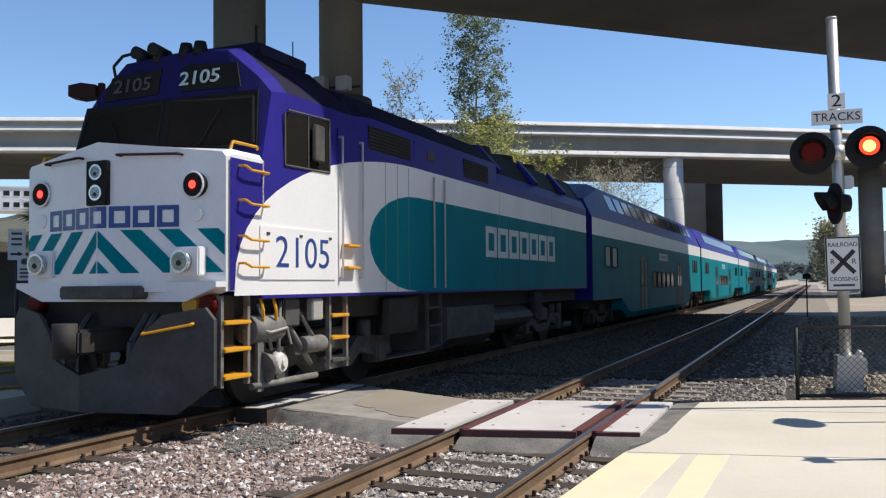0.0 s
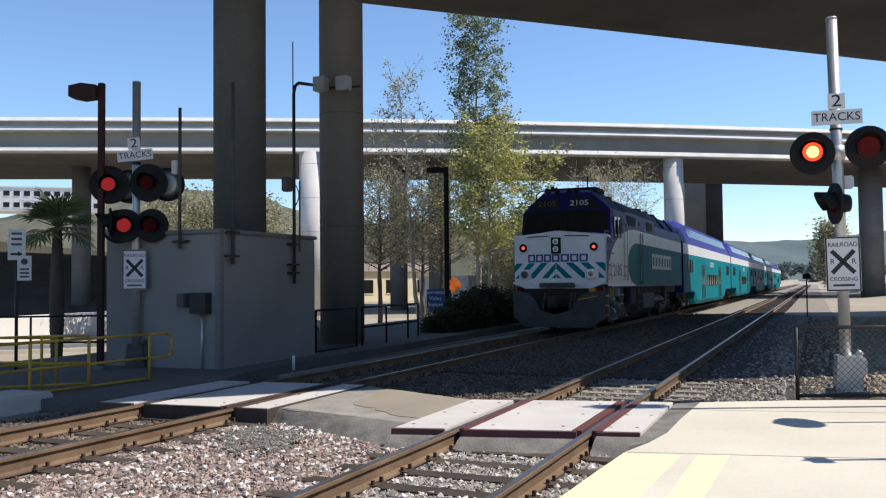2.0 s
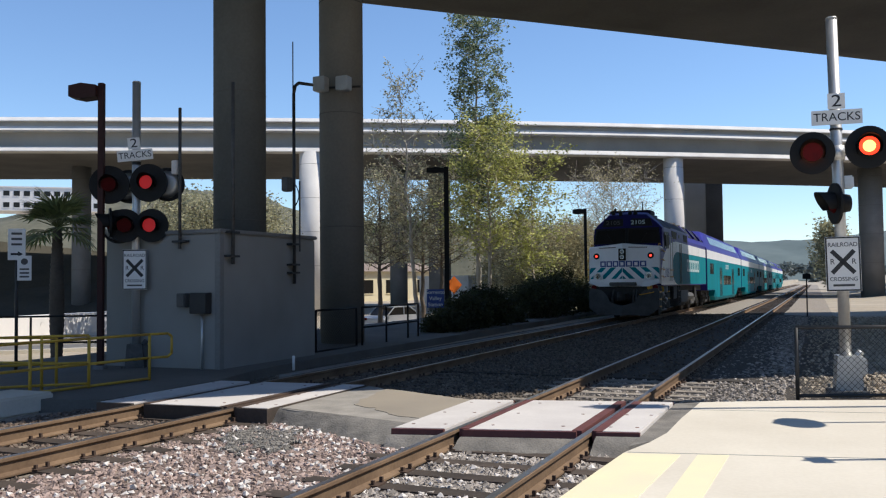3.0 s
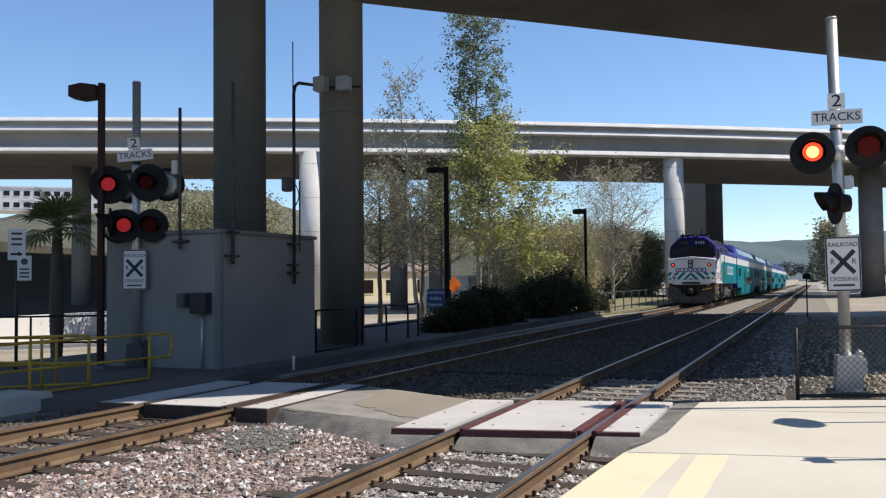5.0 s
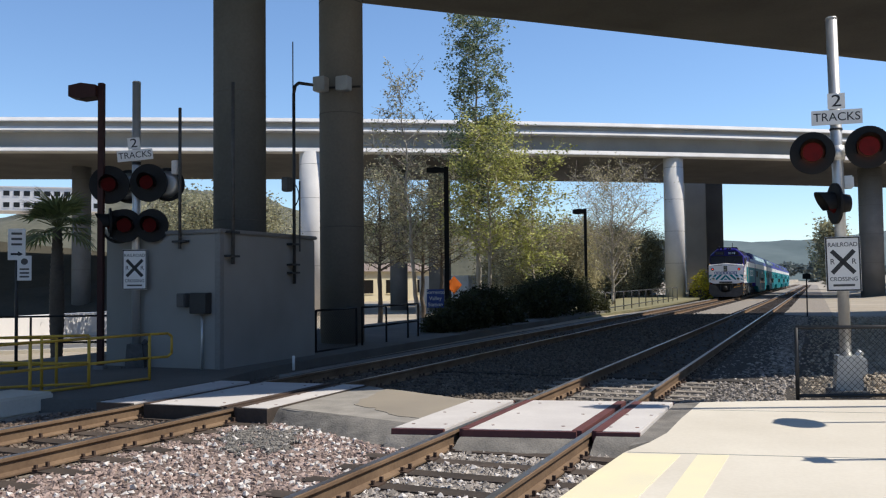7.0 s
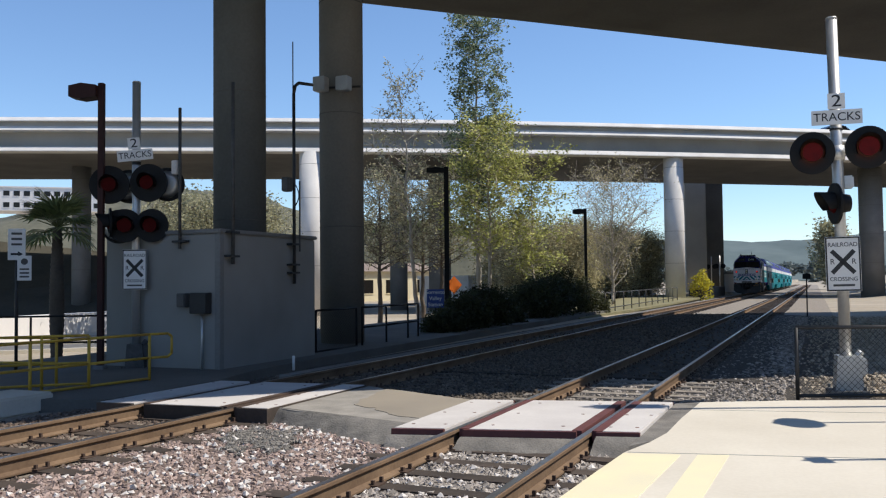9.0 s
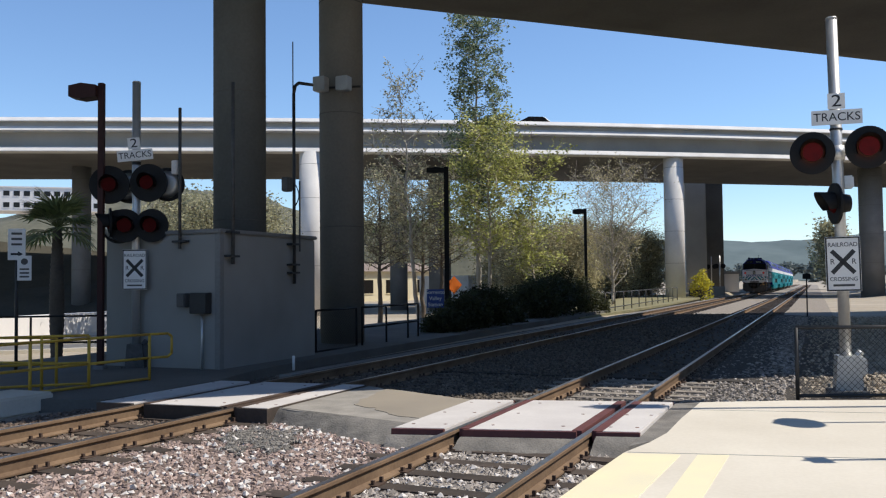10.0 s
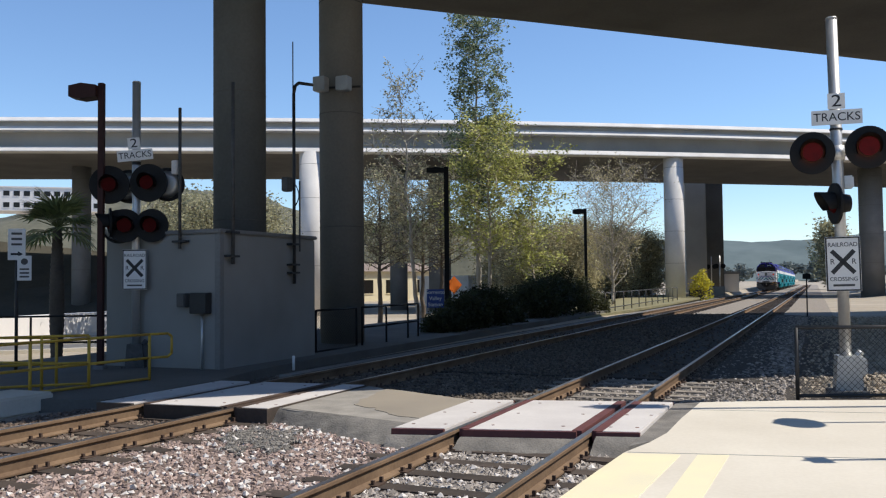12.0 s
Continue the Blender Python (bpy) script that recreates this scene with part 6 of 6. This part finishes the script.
tree("bare_tree", "broad pale twiggy tree almost without leaves", -12.5, 59.6, 8.3, 0.13, dome(4.9, 0.5), LEAF5, BARK, 51, n_limbs=62, per=44, size=0.06, first=0.14, spread=0.28, rise=1.0)
for i, (x, y, h, sd_) in enumerate(((-17.6, 70, 6.0, 61), (-21, 96, 7.6, 63), (-19, 74, 6.6, 64), (-23, 72, 7.0, 65), (-27, 78, 7.6, 66), (-17, 84, 6.8, 67), (-15.5, 92, 6.2, 62), (-17.2, 99, 7.0, 76), (-22.4, 81, 7.2, 68), (-21.5, 87.4, 7.4, 69), (-18.4, 90, 7.0, 70), (-26.7, 83, 7.6, 75))):
    tree("roadside_tree", "green tree in the row behind the road", x, y, h, 0.16, dome(2.9, 0.5), (LEAF5, LEAF4)[i % 2], BARK_D, sd_, n_limbs=44, per=150, size=0.085, first=0.12, spread=0.45, z0=-0.9)
for i, (x, y, h, sd_) in enumerate(((-33, 39.5, 7.4, 71), (-28.8, 36.5, 6.6, 72), (-31, 44, 7.4, 73))):
    tree("hillside_tree", "green tree behind the equipment building", x, y, h, 0.18, dome(2.4, 0.6), LEAF4, BARK_D, sd_, n_limbs=40, per=80, size=0.10, first=0.25, spread=0.4, z0=-1.39)
tree("far_tree", "rounded tree far along the line", 4.2, 190, 11.5, 0.3, dome(4.2, 0.5), LEAF4, BARK_D, 81, n_limbs=40, per=60, size=0.35, first=0.08, spread=0.8)
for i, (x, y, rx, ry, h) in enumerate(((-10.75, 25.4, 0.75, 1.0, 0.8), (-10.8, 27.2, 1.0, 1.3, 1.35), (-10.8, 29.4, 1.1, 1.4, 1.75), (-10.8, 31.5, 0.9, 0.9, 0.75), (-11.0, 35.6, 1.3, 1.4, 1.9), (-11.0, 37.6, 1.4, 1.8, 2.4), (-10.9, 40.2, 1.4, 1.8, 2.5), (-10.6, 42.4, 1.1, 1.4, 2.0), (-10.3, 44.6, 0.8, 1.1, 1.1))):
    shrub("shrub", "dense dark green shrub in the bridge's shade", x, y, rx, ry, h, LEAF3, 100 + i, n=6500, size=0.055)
rng_w = np.random.default_rng(77)
woods = []
for i in range(90):
    f = rng_w.uniform(0, 0.93)
    c = (-118 + 82 * f - 0.44 * 22, 196 + 40 * f + 0.9 * 22, (18.5 if f < 0.55 else 18.5 - 26 * (f - 0.55)) * rng_w.uniform(0.55, 1.0))
    r_ = rng_w.uniform(1.6, 3.2)
    v_ = rng_w.normal(size=(160, 3))
    v_ *= (r_ * rng_w.uniform(0.5, 1.05, 160) / np.linalg.norm(v_, axis=1))[:, None]
    woods += [tuple(np.array(c) + q * (1, 1, 0.8)) for q in v_]
o = new("woods", leaves_mesh("woods", woods, 0.55, LEAF2, rng_w))
tagged(o, "green treetops on the wooded rise", "trees", kind="stuff")
belt = []
for i in range(110):
    c = np.array((rng_w.uniform(-190, 150), 640 + rng_w.uniform(-15, 15), rng_w.uniform(0, 9)))
    v_ = rng_w.normal(size=(90, 3))
    v_ *= (rng_w.uniform(3, 6) * rng_w.uniform(0.5, 1.05, 90) / np.linalg.norm(v_, axis=1))[:, None]
    belt += [tuple(c + q) for q in v_]
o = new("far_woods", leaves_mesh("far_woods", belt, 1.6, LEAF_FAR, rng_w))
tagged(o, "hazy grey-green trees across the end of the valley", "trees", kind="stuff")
shrub("flowering_shrub", "shrub with bright yellow flowers beside the pier", -9.1, 82.0, 1.15, 1.1, 3.4, LEAFY, 120, n=900, size=0.12, z0=-0.5)
shrub("dry_bush", "brown dry bush on the bank", 6.2, 45.0, 1.8, 1.8, 2.0, LEAF4, 121, n=2000, size=0.12)


def palm(x, y, h, seed):
    rng = np.random.default_rng(seed)
    p = thing("palm_tree", "short fan palm with a shaggy dark trunk", "palm", pose(x, y, -0.24))
    bm = B()
    z = 0.0
    while z < h - 0.1:
        r = 0.14 + 0.04 * math.sin(z * 1.3)
        rod(bm, (0, 0, z), (0, 0, z + 0.13), r * 0.86, r, n=10, caps=False)
        z += 0.12
    part("trunk", bm, BARK_D, p)
    for k in range(30):
        a, e = k * 2.4, rng.uniform(-0.5, 1.35)
        d = Vector((math.cos(a) * math.cos(e), math.sin(a) * math.cos(e), math.sin(e)))
        o = Vector((0, 0, h))
        st = o + d * rng.uniform(0.3, 0.5)
        bm = B()
        rod(bm, o, st, 0.014, 0.01, n=4, caps=False)
        side = d.cross(Vector((0, 0, 1))).normalized()
        up = side.cross(d)
        for j in range(13):
            g = (j - 6) / 6 * 1.25
            v = (d * math.cos(g) + side * math.sin(g)).normalized()
            L = 0.72 * (1 - 0.15 * abs(g))
            w = side * math.cos(g) * 0.034 - d * math.sin(g) * 0.034
            q0, q1 = st + v * 0.05, st + v * L - up * 0.12 * L + Vector((0, 0, -0.1 * L))
            m0 = st + v * L * 0.55
            poly(bm, [q0, m0 + w, q1, m0 - w])
        part("frond", bm, LEAF2, p)


palm(-16.3, 15.2, 3.15, 5)


# ---- cars ----
def car(name, label, at, paint, van=False):
    c = thing(name, label, "car", at)
    bm = B()
    side = [(-2.2, 0.35), (-2.25, 0.75), (-1.95, 0.92), (-1.2, 0.95), (1.3, 0.93), (2.1, 0.78), (2.2, 0.5), (2.15, 0.3), (1.75, 0.26), (-1.85, 0.26)]
    prism(bm, side, "y", -0.86, 0.86)
    bmesh.ops.bevel(bm, geom=bm.edges[:], offset=0.05, segments=2, affect="EDGES")
    part("body", bm, paint, c)
    bm = B()
    roof = [(-1.75, 0.92), (-1.15, 1.40), (0.25, 1.43), (1.15, 0.92)] if not van else [(-2.1, 0.9), (-1.9, 1.6), (0.6, 1.62), (1.3, 0.92)]
    prism(bm, roof, "y", -0.74, 0.74)
    bmesh.ops.bevel(bm, geom=bm.edges[:], offset=0.06, segments=2, affect="EDGES")
    g = part("cabin", bm, GLASS, c, "dark glazed cabin")
    bm = B()
    rz = roof[1][1]
    box(bm, roof[1][0] + 0.05, roof[2][0] - 0.02, -0.7, 0.7, rz - 0.03, rz + 0.035, 0.02)
    part("roof_panel", bm, paint, g)
    for s in (-1, 1):
        bm = B()
        for x0, z0_, x1, z1_ in ((roof[0][0], 0.93, roof[1][0], rz), (-0.3, 0.93, -0.3, rz), (roof[3][0], 0.93, roof[2][0], rz)):
            rod(bm, (x0, s * 0.75, z0_), (x1, s * 0.73, z1_), 0.035, n=5)
        part("pillars", bm, paint, g)
        for x in (-1.35, 1.35):
            bm = B()
            rod(bm, (x, s * 0.72, 0.31), (x, s * 0.88, 0.31), 0.31, n=20)
            w = part("wheel", bm, BLACK, c)
            bm = B()
            rod(bm, (x, s * 0.87, 0.31), (x, s * 0.89, 0.31), 0.19, n=14)
            part("rim", bm, GALV, w)
        bm = B()
        box(bm, -2.27, -2.2, s * 0.62 - 0.16, s * 0.62 + 0.16, 0.66, 0.8, 0.01)
        part("tail_light", bm, RED_LENS, c)
        bm = B()
        box(bm, 2.08, 2.2, s * 0.6 - 0.18, s * 0.6 + 0.18, 0.6, 0.74, 0.01)
        part("headlight", bm, CHROME, c)
    return c


SILVER = mat("silver car paint", (0.55, 0.56, 0.58), (0.5, 0.51, 0.53), 0.3, 0.5, bump=0.0)
DARKCAR = mat("dark car paint", (0.03, 0.035, 0.05), (0.025, 0.03, 0.04), 0.25, 0.2, bump=0.0)
WHITECAR = mat("white car paint", (0.75, 0.75, 0.75), (0.7, 0.7, 0.7), 0.3, bump=0.0)
SEDAN = car("sedan_car", "silver sedan driving along the road", pose(-30, 24, -1.37), SILVER)
BRIDGE_CAR = car("dark_car", "dark car crossing the freeway bridge", pose(20, 70, 10.4), DARKCAR)
for i, (x, y, a, m) in enumerate(((-19.3, 92, 70, DARKCAR), (-17.0, 94, 65, WHITECAR), (-18.2, 93, 80, RUST), (-24.5, 70, 75, SILVER), (-21.5, 62, 100, DARKCAR))):
    car("parked_car", "parked car in the lot behind the trees", pose(x, y, ground_z(x), 0, 0, a), m)


# ---- far crossing signals by the track ----
for x, y in ((-10.2, 112), (-11.6, 116)):
    s = thing("far_signal", "small dark crossing signal far along the line", "crossing signal", pose(x, y, -0.24))
    bm = B()
    rod(bm, (0, 0, 0), (0, 0, 4.6), 0.07, n=8)
    part("mast", bm, GALV, s)
    for u in (-0.4, 0.4):
        bm = B()
        rod(bm, (u, -0.1, 3.3), (u, 0.05, 3.3), 0.3, n=16)
        part("lamp", bm, BLACK, s)
bm = B()
box(bm, -10.6, -9.3, 85, 108, -0.8, 0.6)
struct("dark_parapet", bm, STEEL_DARK, "dark low wall beside the far track", "wall")


# ---- loose ballast ----
def scatter(name, label, region, n, size, material, seed, z=-0.19):
    """Angular stones, each its own shape, as one mesh."""
    rng = np.random.default_rng(seed)
    base = np.array([(1, 0, 0), (-1, 0, 0), (0, 1, 0), (0, -1, 0), (0, 0, 1), (0, 0, -1)], float)
    tri = np.array([(0, 2, 4), (2, 1, 4), (1, 3, 4), (3, 0, 4), (2, 0, 5), (1, 2, 5), (3, 1, 5), (0, 3, 5)])
    P = []
    while len(P) < n:
        x, y = rng.uniform(region[0], region[1]), rng.uniform(region[2], region[3])
        if region[4](x, y):
            P.append((x, y))
    P = np.array(P)
    co, fs = [], []
    for i, (x, y) in enumerate(P):
        q, _ = np.linalg.qr(rng.normal(size=(3, 3)))
        v = (base * rng.uniform(0.5, 1.25, (6, 1)) * size * rng.uniform(0.55, 1.35)) @ q
        co.append(v * (1, 1, 0.8) + (x, y, z + rng.uniform(-0.3, 0.75) * size))
        fs.append(tri + 6 * i)
    me = bpy.data.meshes.new(name)
    me.from_pydata(np.concatenate(co).tolist(), [], np.concatenate(fs).tolist())
    me.materials.append(material)
    o = new(name, me)
    o.matrix_basis = LINE.copy()
    tagged(o, label, "ballast", kind="stuff")


def clear(x, y):
    for c in (T1, T2):
        for s in (-1, 1):
            if abs(x - c - s * GA / 2) < 0.085:
                return False
    on_tie = any(abs(x - c) < 1.28 and ((y - 2.0) % 0.56 < 0.11 or (y - 2.0) % 0.56 > 0.45) for c in (T1, T2))
    return not on_tie or (hash((round(x * 97), round(y * 89))) % 20) < 1


def cess(x, y):
    return clear(x, y) and not (-6.1 < x < -4.1 and y > mound_front(x) + 0.08) and not (-3.5 < x < -1.7 and y > mound_front(x) + 0.08)


def off_gauge(x, y):
    """Keeps most stones out of the oily strip between the rails."""
    d = min(abs(x - T1), abs(x - T2))
    return d > GA / 2 + 0.1 or (d < GA / 2 - 0.1 and (hash((round(x * 97), round(y * 89))) % 20) < 3)


scatter("shoulder_ballast", "grey crushed stone shoulder beside the second track", (-1.75, -0.3, 15.0, 44, lambda x, y: True), 7000, 0.045, STONE, 14, z=-0.2)
scatter("red_ballast", "reddish crushed stone between the tracks", (-6.4, -3.6, 4.0, 9.2, cess), 20000, 0.034, STONE_RED, 1, z=-0.2)
scatter("grey_ballast", "grey crushed stone around the near rails", (-3.6, -1.82, 4.4, 9.0, cess), 8000, 0.034, STONE, 2, z=-0.205)
scatter("grey_ballast", "brown dusty crushed stone of the main track", (-9.4, -6.3, 5.0, 9.4, cess), 7500, 0.033, STONE_BROWN, 3, z=-0.208)
# Darkened stones fill the shaded stretch, plain STONE the sunlit one
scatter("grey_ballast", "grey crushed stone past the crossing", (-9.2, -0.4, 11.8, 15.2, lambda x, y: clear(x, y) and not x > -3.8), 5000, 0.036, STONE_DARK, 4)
scatter("dark_ballast", "crushed stone darkened and raised round the shaded rails", (-9.0, -1.75, 15.2, 24, lambda x, y: off_gauge(x, y)), 10000, 0.034, STONE_DARK, 13, z=-0.15)
scatter("grey_ballast", "grey gravel beside the platform end", (-1.3, 4.5, 11.45, 17, lambda x, y: y > 11.55 + 0.40 * (x + 1.3)), 7000, 0.033, STONE_TAN, 5, z=-0.24)
scatter("grey_ballast", "sunlit grey crushed stone past the crossing panels", (-3.8, -0.4, 10.95, 15.6, clear), 3600, 0.034, STONE, 10, z=-0.205)
scatter("pale_ballast", "scattered pale stones among the ballast", (-6.4, -1.85, 4.2, 9.0, cess), 1000, 0.033, STONE_PALE, 6, z=-0.178)
scatter("dark_ballast", "crushed stone darkened for shade under the overpass", (-9.0, -1.75, 24, 46, lambda x, y: off_gauge(x, y)), 9000, 0.045, STONE_DARK, 7, z=-0.155)
scatter("bank_gravel", "loose gravel on the ground beside the tracks", (-0.9, 4.6, 15, 46, lambda x, y: True), 9000, 0.05, STONE_TAN, 8, z=-0.24)
scatter("spilt_asphalt", "dark crumbled asphalt spilt over the stones", (-6.4, -4.6, 7.0, 9.0, lambda x, y: ((x + 5.55 + 0.5 * (y - 7.9)) / 0.5) ** 2 + ((y - 7.9) / 0.75) ** 2 < 0.75 + 1.5 * noise.noise(Vector((x * 3, y * 3, 2))) + 0.8 * noise.noise(Vector((x * 11, y * 11, 4)))), 3000, 0.022, STONE_SPILL, 12, z=-0.168)
scatter("asphalt_crumbs", "loose stones on the edge of the asphalt", (-6.1, -4.1, 7.9, 8.5, lambda x, y: y < mound_front(x) + 0.3), 200, 0.026, STONE_BROWN, 9, z=-0.2)


# ---- posts beyond the platform's edge, known by their shadows on it ----
def shadow_foot(x, y, h):
    k = h / math.tan(SUN_EL)
    return x + k * math.sin(SUN_AZ), y + k * math.cos(SUN_AZ)


fx, fy = shadow_foot(-2.55, 10.3, 7.6)
lamp_post("tall lamp post at the platform edge", fx, fy, 7.6, 1, 0.05, z0=-0.02, head=(0.75, 0.16))
fx, fy = shadow_foot(-0.18, 10.1, 3.4)
sp = thing("crossing_signal", "galvanised signal mast with one round lamp beside the platform", "crossing signal", pose(fx, fy, -0.02, 0, 0, 113), "crossing signals")
bm = B()
rod(bm, (0, 0, 0), (0, 0, 3.3), 0.03, n=10)
part("mast", bm, GALV, sp)
lamp(sp, 0.0, 3.4, 0, 0.32, y=-0.05)
fx, fy = shadow_foot(0.04, 8.12, 2.2)
flat_sign("notice_sign", "small notice sign on a post at the platform", pose(fx, fy, 2.18, 0, 0, 113), 0.24, 0.26, SIGNW, 2.2)


# ---- motion of the things ----
def train_y(t):
    return 7.38 + 8.86 * t + 0.216 * t * t + 0.0029 * t ** 3


def motions():
    times = [0.5 * i for i in range(25)]
    walk(LOCO, [(t, LINE @ pose(T1, train_y(t), 0)) for t in times])
    for i, c in enumerate(COACHES):
        walk(c, [(t, LINE @ pose(T1, train_y(t) + 17.05 + 25.91 * i, 0)) for t in times])
    sets = [(w, 0.5) for w in LOCO_WHEELS]
    for c in COACHES[:1]:
        sets += [(o, 0.44) for o in c.children if o.name.startswith("wheelset")]
    for w, r in sets:
        at = w.matrix_basis.translation.copy()
        walk(w, [(i / 30, pose(*at, -math.degrees((train_y(i / 30) - 7.38) / r))) for i in range(361)])
    # signal lenses turn half round: glowing face out, then the dull one
    right = [(0.0, 0.42), (1.18, 1.83), (2.55, 3.20), (3.90, 4.55)]
    left = [(0.45, 1.18), (1.85, 2.53), (3.22, 3.88), (4.57, 5.15)]
    for o, m, side in FLASH:
        on = left if side == "left" else right
        rows = []
        for i in range(181):
            t = i / 30
            a = 0 if any(p - 0.01 <= t <= q for p, q in on) else 180
            rows.append([t, a])
        for i in range(1, len(rows)):
            if rows[i][1] - rows[i - 1][1] > 80:
                rows[i][1] = rows[i - 1][1] + 75
        for i in range(len(rows) - 2, -1, -1):
            if rows[i][1] - rows[i + 1][1] > 80:
                rows[i][1] = rows[i + 1][1] + 75
        rows.append([12.0, 180])
        walk(o, [(t, m @ pose(0, 0, 0, 0, 0, a)) for t, a in rows])
    road = [(0.0, -38.0, 23.4), (0.5, -32.5, 28.4), (1.0, -29.4, 32.4), (1.5, -27.5, 35.6), (2.0, -25.9, 39.3), (2.5, -24.2, 43.6), (3.2, -22.5, 48.4), (4.2, -20.9, 58), (6.0, -19.0, 84), (9.0, -17.8, 128), (12.0, -17.3, 172)]
    rows = []
    for i, (t, x, y) in enumerate(road):
        t2, x2, y2 = road[min(i + 1, len(road) - 1)]
        t1, x1, y1 = road[max(i - 1, 0)]
        rows.append((t, pose(x, y, -1.368, 0, 0, math.degrees(math.atan2(y2 - y1, x2 - x1)))))
    walk(SEDAN, rows)
    rows = []
    for i in range(25):
        t = 0.5 * i
        x = -9.9 - 26.1 * (t - 9.5)
        x = max(-163, min(70, x))
        c, d = FB(x), FB(x - 1) - FB(x)
        n = Vector((d.y, -d.x, 0)).normalized()
        rows.append((t, pose(*(c + n * 1.6 + Vector((0, 0, 15.34))), 0, 0, math.degrees(math.atan2(d.y, d.x)))))
    walk(BRIDGE_CAR, rows)


motions()
